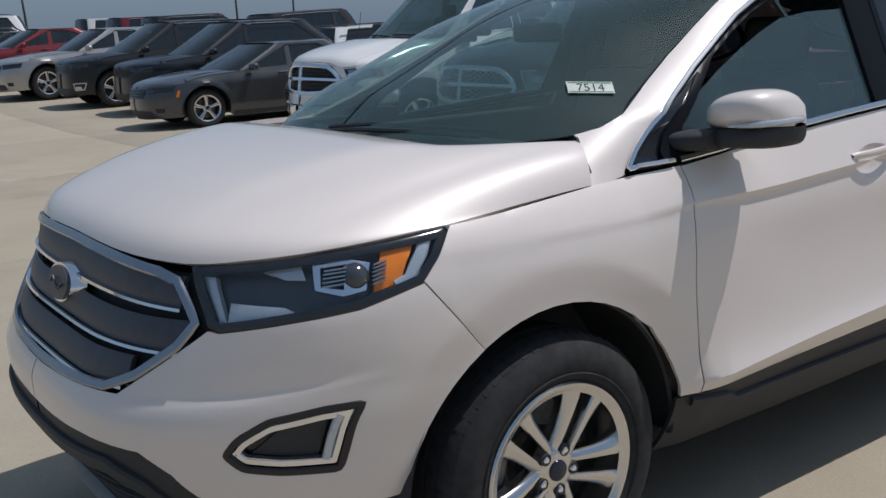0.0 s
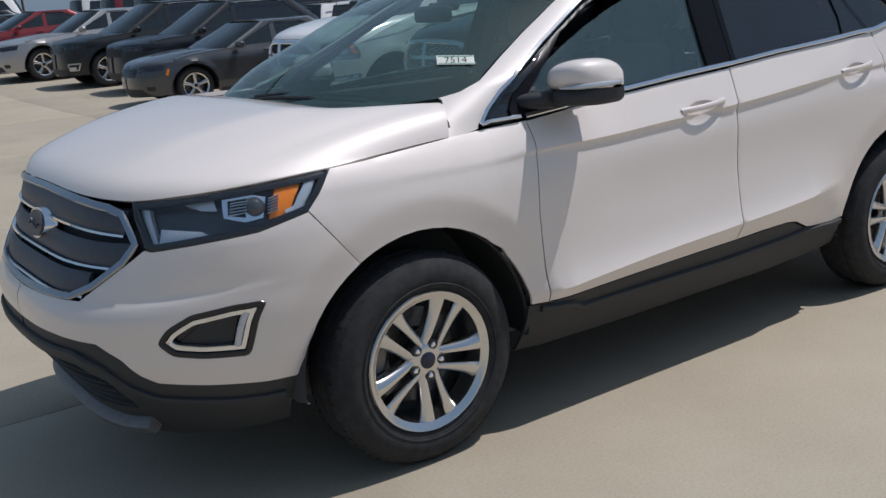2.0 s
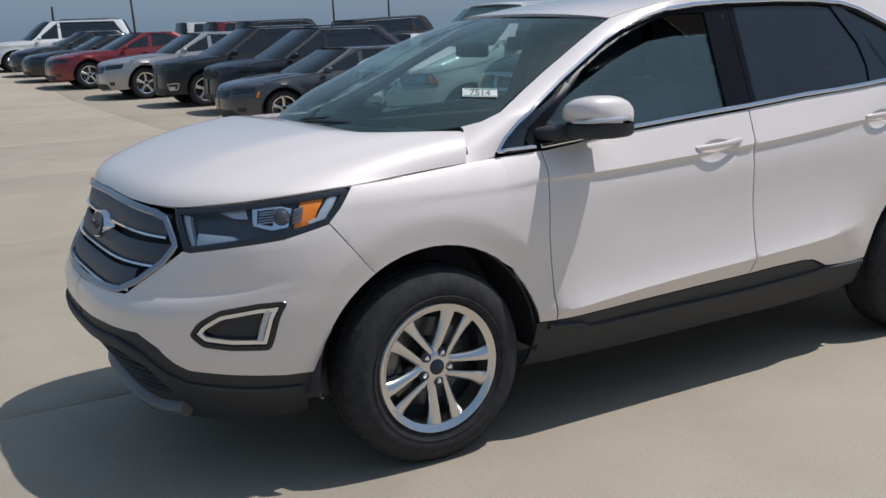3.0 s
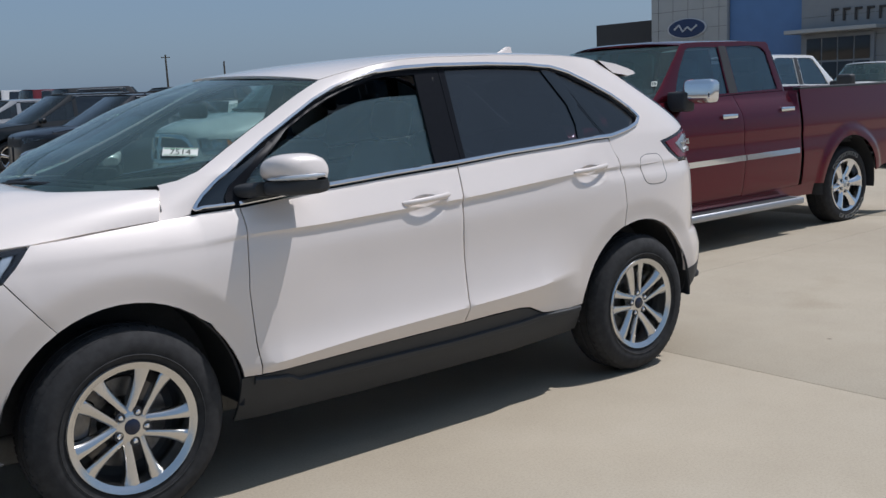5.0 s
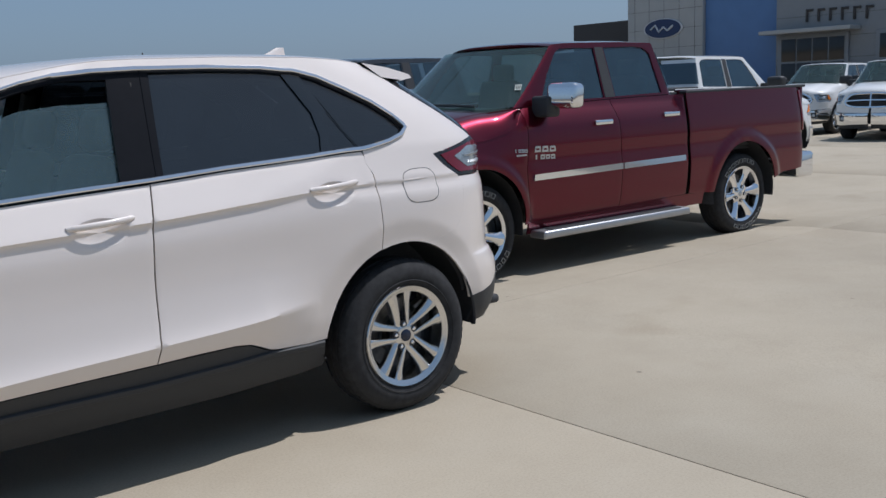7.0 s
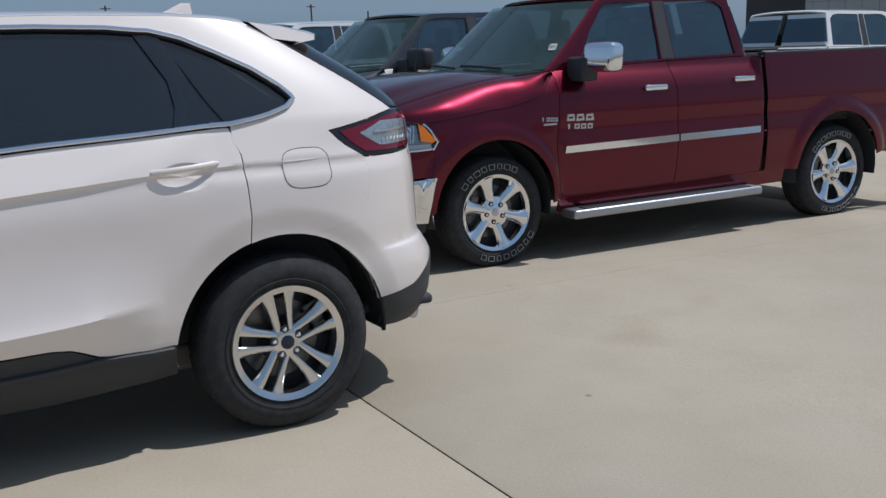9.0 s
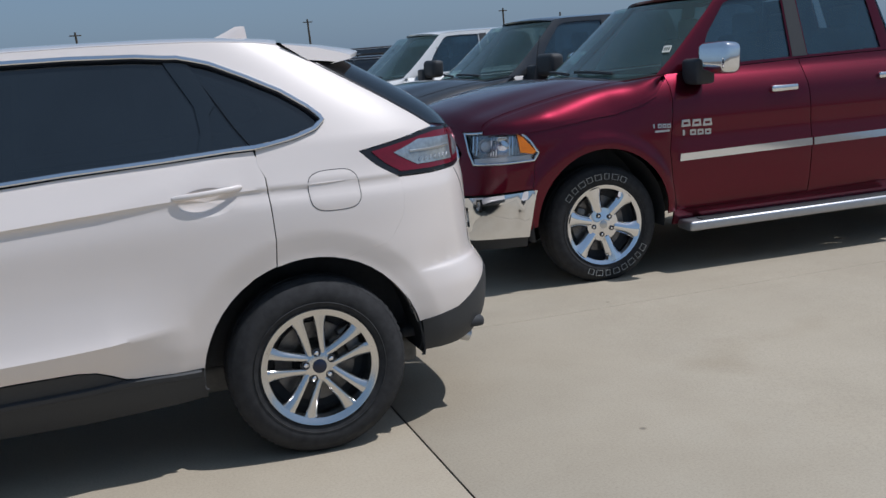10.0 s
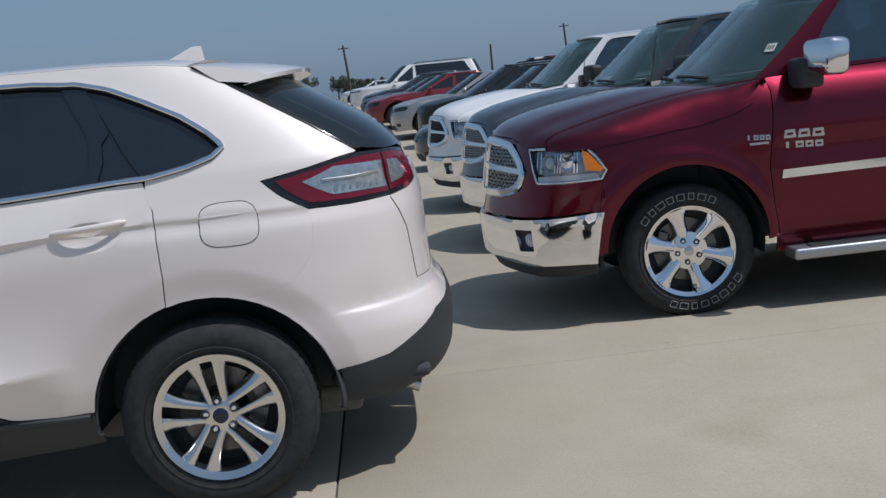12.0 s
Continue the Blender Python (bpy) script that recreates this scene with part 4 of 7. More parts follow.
        rows.append(np.stack([x, -E[i, 1] * vv * -1 * -1, E[i, 2] + 0.004 + (zc - E[i, 2] - 0.004) * (1 - np.abs(vv) ** 3.2)], -1))
    P = np.array(rows)
    grid("roof", P, WHITE, car, "pearl white roof", 0.012, 0.002, flip=False)
    grid("headliner", P[1:-1, 2:-2] - np.array([0, 0, 0.05]), LINER, car, "pale cloth headliner", 0.01, flip=True)
    # windshield
    zs = [1.205, 1.25, 1.30, 1.36, 1.42, 1.48, 1.54, 1.60, 1.648]
    mid = [(TOP.nose(z), z) for z in zs]
    glass_poly = [(-2.45, 1.2), (-2.15, 1.205), (-1.80, 1.222)] + ws_edge + [(-1.10, 1.630), (-1.45, 1.640)] + mid[::-1]
    shield = panel("windshield", TOP, glass_poly, WINDSHIELD, car, "raked green-tinted windshield", 0, step=0.03, off=-0.004, thick=0.005, gap=0.003)
    for v in shield.data.vertices:
        v.co.x -= shield_bow(v.co.y, v.co.z)
    ribbon("windshield_seal", TOP, ws_edge + [(-1.10, 1.630), (-1.45, 1.640), mid[-1]], GLOSSBLACK, car, width=0.022, height=0.003, off=-0.008)
    # wipers
    for pts in ([(-1.55, 0.08, 1.226), (-1.525, -0.12, 1.243), (-1.465, -0.33, 1.244), (-1.36, -0.55, 1.232)], [(-1.30, 0.70, 1.185), (-1.42, 0.5, 1.208), (-1.52, 0.25, 1.222)]):
        w = tube("wiper", pts, 0.008, TRIM, car, "black windshield wiper", 6)
        tube("wiper_blade", [(x + 0.05, y - 0.02, z + 0.012) for x, y, z in pts], 0.006, TRIM, w, "", 5)
    sticker(car)
    interior(car)
    # underbody
    # grey made paler to bounce more light into the shadow beneath
    rounded_box("underbody", (3.9, 1.16, 0.12), (0, 0, 0.28), plain("bounce_grey_underbody", (0.15, 0.145, 0.135), 0.9), car, "dark underbody", 0.03)
    # added unseen box that keeps sun off the ground under the rear bumper
    rounded_box("rear_sun_blocker", (0.40, 1.44, 0.05), (2.04, 0, 0.40), DARK, car, "", 0.02)
    rounded_box("engine_bay", (0.8, 1.0, 0.55), (-1.7, 0, 0.62), DARK, car, "", 0.05)
    return car


def bowl_edge(x, z):
    return [(x + 0.112 * math.cos(a), z - 0.010 + (0.054 if math.sin(a) > 0 else 0.056) * math.sin(a)) for a in np.linspace(0, 2 * math.pi, 36, endpoint=False)]


def door_handle(door, x, z, sd):
    """A bowl in the door with a strap handle over it."""
    edge = np.array(bowl_edge(x, z - 0.022))
    cx, cz = edge.mean(0)
    bowl = []
    for i in range(8):
        t = i / 7
        row = []
        for px, pz in list(edge) + [edge[0]]:
            qx, qz = cx + (px - cx) * (1.01 - t), cz + (pz - cz) * (1.01 - t)
            y0 = float(-LOW(px, pz)[1]) * (1 - t) + float(-LOW(cx, cz)[1]) * t
            row.append((qx, -(y0 - 0.001 - 0.013 * (1 - (1 - t) ** 2.2)), qz))
        bowl.append(row)
    P = np.array(bowl)
    if sd == 1:
        P = mirror_pts(P)
    grid("handle_bowl", P, WHITE, door, "", 0, flip=(sd == 1))
    n = 15
    rows = []
    for i in range(n):
        t = i / (n - 1)
        px = x - 0.132 + 0.27 * t
        bow = math.sin(math.pi * t)
        h = 0.0125 * min(1, 0.55 + 2 * bow)
        lift = 0.001 + 0.025 * bow ** 0.7
        back = lift - 0.010 - 0.012 * (1 - min(1, 3 * bow))
        pz = z + 0.002 + 0.018 * (t - 0.5)
        y0 = -float(LOW(px, pz)[1])
        rows.append([(px, sd * (y0 + d), pz + k * h) for d, k in ((back, -0.8), (lift - 0.002, -1.0), (lift + 0.003, -0.7), (lift + 0.006, 0), (lift + 0.003, 0.7), (lift - 0.002, 1.0), (back, 0.8), (back, -0.8))])
    P = np.array(rows)
    grid("door_handle", P, WHITE, door, "pearl white strap handle", 0, sharp=60, flip=(sd == -1))


def windows(car, dlo_top, sd):
    belt = [(-0.911, 1.131), (-0.525, 1.168), (-0.134, 1.193), (0.209, 1.212), (0.549, 1.237), (0.9, 1.255)]
    dlo = belt + dlo_top + [(-1.118, 1.124)]
    tri = [(-1.115, 1.140), (-1.140, 1.185), (-1.125, 1.240), (-1.065, 1.305), (-0.945, 1.378), (-0.925, 1.30), (-0.925, 1.155)]
    front = [(-0.86, 1.148), (-0.525, 1.180), (-0.134, 1.205), (0.095, 1.220), (0.150, 1.632), (-0.060, 1.629), (-0.221, 1.615), (-0.417, 1.583), (-0.594, 1.540), (-0.748, 1.482), (-0.860, 1.419)]
    rear = [(0.275, 1.228), (0.549, 1.247), (0.9, 1.266), (1.035, 1.275), (1.060, 1.360), (1.052, 1.461), (0.955, 1.639), (0.850, 1.651), (0.600, 1.659), (0.335, 1.658)]
    quarter = [(1.075, 1.280), (1.195, 1.290), (1.31, 1.318), (1.388, 1.342), (1.412, 1.373), (1.375, 1.422), (1.300, 1.486), (1.190, 1.550), (1.070, 1.609), (1.005, 1.634), (1.092, 1.461), (1.098, 1.360)]
    panel("window_frame", TOP, dlo, PILLAR, car, "black window pillars", sd, step=0.03, off=-0.006, thick=0.014, holes=[tri, front, rear, quarter], gap=0.004)
    panel("front_quarter_light", TOP, tri, PRIVACY, car, "small fixed front pane", sd, step=0.04, off=-0.011, thick=0.003, gap=-0.004)
    lowered = [(-0.88, 1.13), (-0.525, 1.16), (-0.134, 1.185), (0.115, 1.2), (0.158, 1.545), (-0.06, 1.540), (-0.221, 1.522), (-0.417, 1.485), (-0.594, 1.438), (-0.748, 1.378), (-0.875, 1.310)]
    panel("front_door_glass", TOP, lowered, FRONTGLASS, car, "front door window lowered a little", sd, step=0.04, off=-0.020, thick=0.004, gap=0)
    panel("rear_door_glass", TOP, rear, PRIVACY, car, "dark privacy glass of the rear door", sd, step=0.04, off=-0.011, thick=0.003, gap=-0.004)
    panel("divider_cover", TOP, [(1.03, 1.272), (1.056, 1.36), (1.048, 1.461), (0.95, 1.642), (1.01, 1.636), (1.098, 1.461), (1.104, 1.36), (1.08, 1.278)], PRIVACY, car, "glossy dark divider between the rear panes", sd, step=0.03, off=-0.003, thick=0.002, gap=0)
    panel("rear_quarter_glass", TOP, quarter, PRIVACY, car, "dark rear quarter glass", sd, step=0.04, off=-0.011, thick=0.003, gap=-0.004)
    loop = belt + dlo_top + [(-1.118, 1.124)]
    q = shrink(densify(loop, 0.02), 0.008)
    cut = [i for i, p in enumerate(q) if p[0] < -0.22 and p[1] > 1.5][0]
    ribbon("window_trim", TOP, q[:cut + 1], CHROME, car, "bright metal window surround", 0.019, 0.006, 0.008, sd)
    ribbon("window_trim", TOP, q[cut:], CHROME, car, "bright metal window surround", 0.014, 0.006, 0.010, sd)
    ribbon("window_joint", TOP, [(0.245, 1.22), (0.300, 1.668)], PILLAR, car, width=0.006, height=0.0015, off=-0.005, side=sd)
    ribbon("door_frame_joint", TOP, [(0.990, 1.655), (1.07, 1.52), (1.205, 1.285)], PILLAR, car, width=0.004, height=0.0015, off=-0.006, side=sd)
    ribbon("belt_seal", TOP, [(-0.86, 1.143), (-0.525, 1.176), (-0.134, 1.201), (0.209, 1.222), (0.549, 1.245), (0.9, 1.263), (1.04, 1.27)], GLOSSBLACK, car, width=0.014, height=0.005, off=-0.004, side=sd)


def headlamp(car, lamp, sd):
    h = panel("headlamp", LOW, lamp, LAMPGLASS, car, "wedge-shaped clear headlamp", sd, step=0.03, thick=0.004, gap=0.004)
    panel("housing", LOW, lamp, plain("lamp_housing", (0.07, 0.08, 0.09), 0.25, 0.3) if sd == -1 else DARK, h, "dark lamp housing", sd, step=0.04, off=-0.045, thick=0, gap=-0.004)
    rimpath = shrink(densify(lamp, 0.02), 0.010)
    ribbon("black_border", LOW, rimpath, GLOSSBLACK, h, "", 0.022, 0.004, -0.008, sd, True)
    panel("projector_box", LOW, [(-2.038, 1.033), (-1.928, 1.037), (-1.868, 1.025), (-1.874, 0.965), (-1.940, 0.957), (-2.023, 0.976)], CHROME, h, "bright projector surround", sd, step=0.03, off=-0.007, thick=0.03, drop=0.004, gap=0,
          holes=[[(-2.014, 1.024), (-1.943, 1.026), (-1.939, 0.971), (-2.007, 0.982)]])
    for k in range(6):
        z = 0.981 + 0.0085 * k
        ribbon("cooling_fin", LOW, [(-2.002, z), (-1.936, z + 0.003)], SATIN, h, "", 0.0045, 0.006, -0.010, sd)
        ribbon("reflector_fin", LOW, [(-1.858, z - 0.006), (-1.820, z + 0.002)], SATIN, h, "", 0.0045, 0.006, -0.009, sd)
    c = LOW(-1.906, 0.998)
    n = LOW.normal(-1.906, 0.998)
    ball = bmesh.new()
    bmesh.ops.create_uvsphere(ball, u_segments=24, v_segments=14, radius=0.034)
    p = c - n * 0.026
    ball.transform(Matrix.Translation((p[0], p[1] * -sd, p[2])))
    me = bpy.data.meshes.new("projector_lens")
    ball.to_mesh(me)
    ball.free()
    me.polygons.foreach_set("use_smooth", [True] * len(me.polygons))
    me.materials.append(LENSDARK)
    new("projector_lens", me).parent = h
    panel("turn_signal", LOW, [(-1.835, 1.048), (-1.734, 1.061), (-1.773, 0.971), (-1.851, 0.957)], AMBER, h, "amber turn signal", sd, step=0.03, off=-0.012, thick=0.02, drop=0.003, gap=0)
    ribbon("light_guide", LOW, [(-1.696, 1.067), (-1.712, 1.029), (-1.743, 0.978), (-1.785, 0.963)], CLEARLENS, h, "pale blue light guide strip", 0.030, 0.008, -0.018, sd)
    panel("low_reflector", LOW, [(-2.271, 0.955), (-2.110, 0.943), (-2.056, 0.921), (-2.099, 0.915), (-2.278, 0.904)], CLEARLENS, h, "pale reflector", sd, step=0.03, off=-0.016, thick=0.02, drop=0.004, gap=0)
    panel("inner_reflector", LOW, [(-2.367, 1.012), (-2.330, 1.012), (-2.278, 0.907), (-2.297, 0.904)], CLEARLENS, h, "", sd, step=0.03, off=-0.016, thick=0.02, drop=0.004, gap=0)
    panel("high_beam", LOW, [(-2.189, 1.029), (-2.073, 1.034), (-2.052, 0.999), (-2.113, 1.002)], CLEARLENS, h, "", sd, step=0.03, off=-0.016, thick=0.02, drop=0.004, gap=0)


def fog_lamp(car, fog, sd):
    f = panel("fog_lamp_recess", LOW, fog, GLOSSBLACK, car, "black fog lamp recess", sd, step=0.03, off=-0.03, thick=0, gap=-0.006)
    ribbon("bezel", LOW, shrink(densify(fog, 0.02), 0.007), GLOSSBLACK, f, "gloss black bezel", 0.02, 0.008, -0.006, sd, True)
    ring = shrink(densify(fog, 0.02), 0.026)
    ribbon("light_strip", LOW, ring, CHROME, f, "clear light strip with bright edges", 0.020, 0.012, -0.018, sd, True)
    ribbon("light_strip", LOW, [(-1.891, 0.684), (-1.927, 0.612), (-1.943, 0.577)], CLEARLENS, f, "", 0.020, 0.010, -0.014, sd)
    panel("grille_insert", LOW, [(-2.128, 0.601), (-2.040, 0.661), (-1.926, 0.679), (-1.961, 0.577)], TRIM, f, "", sd, step=0.04, off=-0.024, thick=0.004, gap=0)


def tail_lamp(car, sd):
    poly = [(1.585, 1.236), (1.69, 1.178), (1.804, 1.114), (1.991, 1.111), (2.220, 1.112), (2.40, 1.128), (2.60, 1.150), (2.60, 1.285), (2.45, 1.296), (2.35, 1.300), (2.05, 1.303), (1.93, 1.292), (1.819, 1.274), (1.70, 1.255)]
    t = panel("tail_lamp", LOW, poly, GLOSSBLACK, car, "red and clear wraparound tail lamp with black edges", sd, step=0.03, off=-0.002, gap=0.003)
    red = [(1.65, 1.228), (1.82, 1.136), (1.99, 1.132), (2.222, 1.134), (2.222, 1.284), (2.05, 1.283), (1.93, 1.272), (1.819, 1.256)]
    panel("red_lens", LOW, red, REDLENS, t, "deep red lens", sd, step=0.03, off=0.004, thick=0.006, drop=0.002, gap=0)
    panel("gate_lens", LOW, [(2.236, 1.136), (2.40, 1.150), (2.56, 1.172), (2.56, 1.265), (2.35, 1.282), (2.236, 1.284)], REDLENS, t, "deep red lens", sd, step=0.03, off=0.004, thick=0.006, drop=0.002, gap=0)
    panel("clear_lens", LOW, [(1.772, 1.214), (1.905, 1.258), (2.200, 1.256), (2.212, 1.152), (1.923, 1.153)], TAILCLEAR, t, "clear ribbed lens", sd, step=0.03, off=0.008, thick=0.006, drop=0.002, gap=0)
    panel("clear_lens", LOW, [(2.25, 1.160), (2.36, 1.172), (2.43, 1.20), (2.36, 1.25), (2.25, 1.254)], TAILCLEAR, t, "", sd, step=0.03, off=0.008, thick=0.006, drop=0.002, gap=0)
    for k in range(7):
        s = 1.93 + 0.036 * k
        ribbon("lens_rib", LOW, [(s, 1.168), (s + 0.012, 1.182)], SATIN, t, "", 0.008, 0.004, 0.008, sd)
    ribbon("lens_bar", LOW, [(1.86, 1.212), (2.0, 1.212), (2.17, 1.218)], SATIN, t, "", 0.010, 0.004, 0.008, sd)


def side_mirror(car, sd):
    m = thing("door_mirror", "", "")
    tagged(m, "door mirror with a white cap and black base")
    m.parent = car
    def loft(name, secs, mat, label=""):
        P = np.array(secs) * np.array([1, sd * -1, 1])
        grid(name, P, mat, m, label, 0, sharp=50, flip=(sd == 1))
        n = P.shape[1] - 1
        make(name + "_end", list(P[0][:-1]), [tuple(range(n))[::-1] if sd == -1 else tuple(range(n))], mat, m)
        make(name + "_end", list(P[-1][:-1]), [tuple(range(n)) if sd == -1 else tuple(range(n))[::-1]], mat, m)
    def ring(y, x0, x1, z0, z1, p=2.6, n=24, lean=0.0):
        out = []
        for k in range(n + 1):
            a = 2 * math.pi * k / n
            ca, sa = math.cos(a), math.sin(a)
            u, v = abs(ca) ** (2 / p) * (1 if ca > 0 else -1), abs(sa) ** (2 / p) * (1 if sa > 0 else -1)
            out.append(((x0 + x1) / 2 + (x1 - x0) / 2 * u + lean * v, -y, (z0 + z1) / 2 + (z1 - z0) / 2 * v))
        return out
    ys = np.linspace(0, 1, 12)
    cap, base = [], []
    for t in ys:
        y = 0.875 + 0.215 * (1 - (1 - t) ** 1.25)
        k = [0.42, 0.70, 0.83, 0.91, 0.96, 0.99, 1.0, 0.99, 0.95, 0.86, 0.68, 0.30][int(round(t * 11))]
        x1 = -0.670 + 0.075 * t - 0.05 * (1 - k)
        x0 = x1 - 0.205 * k
        cap.append(ring(y, x0, x1, 1.218 + 0.006 * t, 1.222 + 0.108 * k, 2.7))
        base.append(ring(y, x0 + 0.004, x1 + 0.002, 1.165 + 0.004 * t + 0.035 * (1 - k) ** 2, 1.228 + 0.006 * t, 3.2))
    loft("mirror_cap", cap, WHITE, "pearl white mirror cap")
    loft("mirror_base", base, TRIM, "black mirror underside")
    arm = [ring(y, x0, x1, z0, z1, 3.0) for y, x0, x1, z0, z1 in ((0.83, -0.915, -0.73, 1.155, 1.215), (0.88, -0.91, -0.71, 1.158, 1.220), (0.94, -0.87, -0.69, 1.165, 1.224))]
    loft("mirror_arm", arm, TRIM)
    pts = [(-0.670 - 0.205 * k + 0.075 * t - 0.05 * (1 - k) - 0.001, sd * (0.875 + 0.215 * (1 - (1 - t) ** 1.25) + 0.002), 1.230 + 0.012 * t) for t, k in ((0.45, 0.983), (0.6, 0.997), (0.72, 0.95), (0.82, 0.86), (0.91, 0.68), (0.96, 0.49), (1.0, 0.28), (1.0, 0.0))]
    tube("side_signal", pts, [0.004, 0.006, 0.008, 0.009, 0.009, 0.009, 0.009, 0.007], CLEARLENS, m, "clear side signal strip", 8)
    V = [(-0.667 + 0.070 * t, sd * (0.875 + 0.215 * t), z) for t, z in ((0.2, 1.18), (0.82, 1.185), (0.84, 1.25), (0.74, 1.305), (0.4, 1.31), (0.22, 1.27))]
    make("mirror_glass", V, [tuple(range(6)) if sd == 1 else tuple(range(6))[::-1]], CHROME, m, "mirror glass")
    sail = [(-0.955, 1.13), (-0.855, 1.14), (-0.85, 1.26), (-0.885, 1.36), (-0.955, 1.372)]
    panel("mirror_sail", TOP, sail, PILLAR, m, "black mirror mounting plate", sd, step=0.04, off=0.002, thick=0.01, gap=0)


def sticker(car):
    """The stock-number sticker on the inside of the windshield."""
    z0 = 1.345

    def pane(s_, z_):
        q = TOP(s_, z_)
        return q - np.array([shield_bow(q[1], z_), 0, 0])
    s0 = min(np.linspace(-2.4, -1.2, 240), key=lambda s_: abs(float(TOP(s_, z0)[1]) + 0.655))
    P, e, rise = pane(s0, z0), pane(s0 + 0.03, z0) - pane(s0 - 0.03, z0), pane(s0, z0 + 0.02) - pane(s0, z0 - 0.02)
    N = np.cross(e, rise)
    N, e = N / np.linalg.norm(N), e / np.linalg.norm(e)
    up = np.cross(N, e)
    st = thing("price_sticker", "", "")
    tagged(st, "small white stock number sticker")
    st.parent = car
    M = Matrix(((e[0], up[0], N[0], P[0]), (e[1], up[1], N[1], P[1]), (e[2], up[2], N[2], P[2]), (0, 0, 0, 1)))
    st.matrix_basis = M @ Matrix.Rotation(radians(-6), 4, "Z") @ Matrix.Diagonal((1.1, 1.25, 0.6, 1.0))
    def quad(name, x0, x1, y0, y1, z, mat):
        return make(name, [(x0, y0, z), (x1, y0, z), (x1, y1, z), (x0, y1, z), (x0, y0, z - 0.0008), (x1, y0, z - 0.0008), (x1, y1, z - 0.0008), (x0, y1, z - 0.0008)], [(0, 1, 2, 3), (7, 6, 5, 4), (0, 4, 5, 1), (1, 5, 6, 2), (2, 6, 7, 3), (3, 7, 4, 0)], mat, st)
    quad("paper", -0.062, 0.062, -0.020, 0.022, 0.0042, PAPER)
    quad("printed_edge", -0.058, 0.058, 0.0155, 0.0195, 0.0050, GREENINK)
    quad("printed_edge", -0.058, 0.058, -0.0175, -0.0145, 0.0050, GREENINK)
    cu = bpy.data.curves.new("stock_number", "FONT")
    cu.body, cu.size, cu.align_x, cu.extrude = "7514", 0.038, "CENTER", 0.0002
    ob = new("stock_number", cu)
    cu.materials.append(INK)
    ob.parent = st
    ob.matrix_basis = pose(0, -0.0125, 0.0053)


def seat(car, x, y, back=1):
    s = thing("seat", "", "")
    s.parent = car
    rounded_box("cushion", (0.50, 0.50, 0.16), (x, y, 0.70), CLOTH, s, "dark cloth cushion", 0.06, (0, -6, 0))
    rounded_box("backrest", (0.15, 0.50, 0.62), (x + 0.33, y, 1.02), CLOTH, s, "dark cloth backrest", 0.06, (0, 16, 0), taper=(0.8, 0.85))
    rounded_box("headrest", (0.10, 0.26, 0.18), (x + 0.455, y, 1.42), CLOTH, s, "dark headrest", 0.05, (0, 12, 0))


def interior(car):
    for x in (-0.25, 0.72):
        for y in (-0.38, 0.38):
            seat(car, x, y)
    rows = []
    for v in np.linspace(-0.72, 0.72, 13):
        rows.append([(-1.30 + 0.12 * v * v, v, 1.185), (-1.05, v, 1.165), (-0.84, v, 1.135), (-0.74, v, 1.10), (-0.70, v, 1.02), (-0.72, v, 0.85), (-0.86, v, 0.68)])
    grid("dashboard", np.array(rows), TRIM, car, "dark dashboard", 0.02, flip=True)
    w = [(-0.62 + 0.06 * math.sin(a) * 1.6 * 0.7, -0.38 + 0.19 * math.cos(a), 1.02 + 0.17 * math.sin(a)) for a in np.linspace(0, 2 * math.pi, 33)]
    tube("steering_wheel", w, 0.016, TRIM, car, "black steering wheel", 8)
    tube("steering_column", [(-0.85, -0.38, 0.96), (-0.62, -0.38, 1.02)], 0.05, TRIM, car)
    rounded_box("rear_view_mirror", (0.04, 0.25, 0.07), (-0.66, 0.0, 1.50), TRIM, car, "black rear-view mirror", 0.02)
    rounded_box("cabin_floor", (1.75, 1.5, 0.08), (0.03, 0, 0.5), DARK, car, "dark carpet", 0.02)
    rounded_box("load_floor", (1.2, 1.12, 0.2), (1.45, 0, 0.75), DARK, car, "", 0.03)
    for sd in (-1, 1):
        rounded_box("door_card", (1.84, 0.05, 0.6), (0.03, sd * 0.84, 0.85), TRIM, car, "dark door trim", 0.02)
        tube("pillar_trim", [(0.20, sd * 0.78, 1.15), (0.22, sd * 0.71, 1.40), (0.25, sd * 0.63, 1.60)], 0.04, CLOTH, car)


suv = build_suv()

# ---- pickups ----
RAM_HUB, RAM_ARCH, RAM_WB, RAM_LIFT = 0.415, 0.50, 3.569, 0.042
ram_girth = pchip((0.2, 0.90), (0.4, 0.955), (0.55, 0.985), (0.8, 1.0), (1.0, 0.995), (1.15, 0.98), (1.3, 0.955), (1.45, 0.93))


def ram_width(x, z):
    upper = 0.935 - 0.30 * (z - 1.3) - 0.03 * np.clip((0.6 - x) / 1.0, 0, 1)
    shoulder_drop = 0.36 * np.clip((0.40 - x) / 0.5, 0, 1) * np.clip(z - 1.01, 0, 0.4) ** 1.15
    belt_roll = 0.056 * np.clip((z - 1.165) / 0.22, 0, 1) ** 2
    return np.where(x > 2.63, ram_girth(np.minimum(z, 1.42)), np.minimum(ram_girth(z), upper + 0.01) - shoulder_drop - belt_roll)


def ram_relief(x, z):
    r = 0.0 * x
    for cx in (0.0, RAM_WB):
        e = np.hypot(x - cx, z - RAM_HUB) - RAM_ARCH
        r = r + 0.022 * np.clip(1 - (e - 0.07) / 0.05, 0, 1) * (z < 1.2)
    r = r - 0.012 * np.exp(-((z - 0.95) / 0.10) ** 2) * np.clip((x - 0.5) / 0.2, 0, 1)
    return r


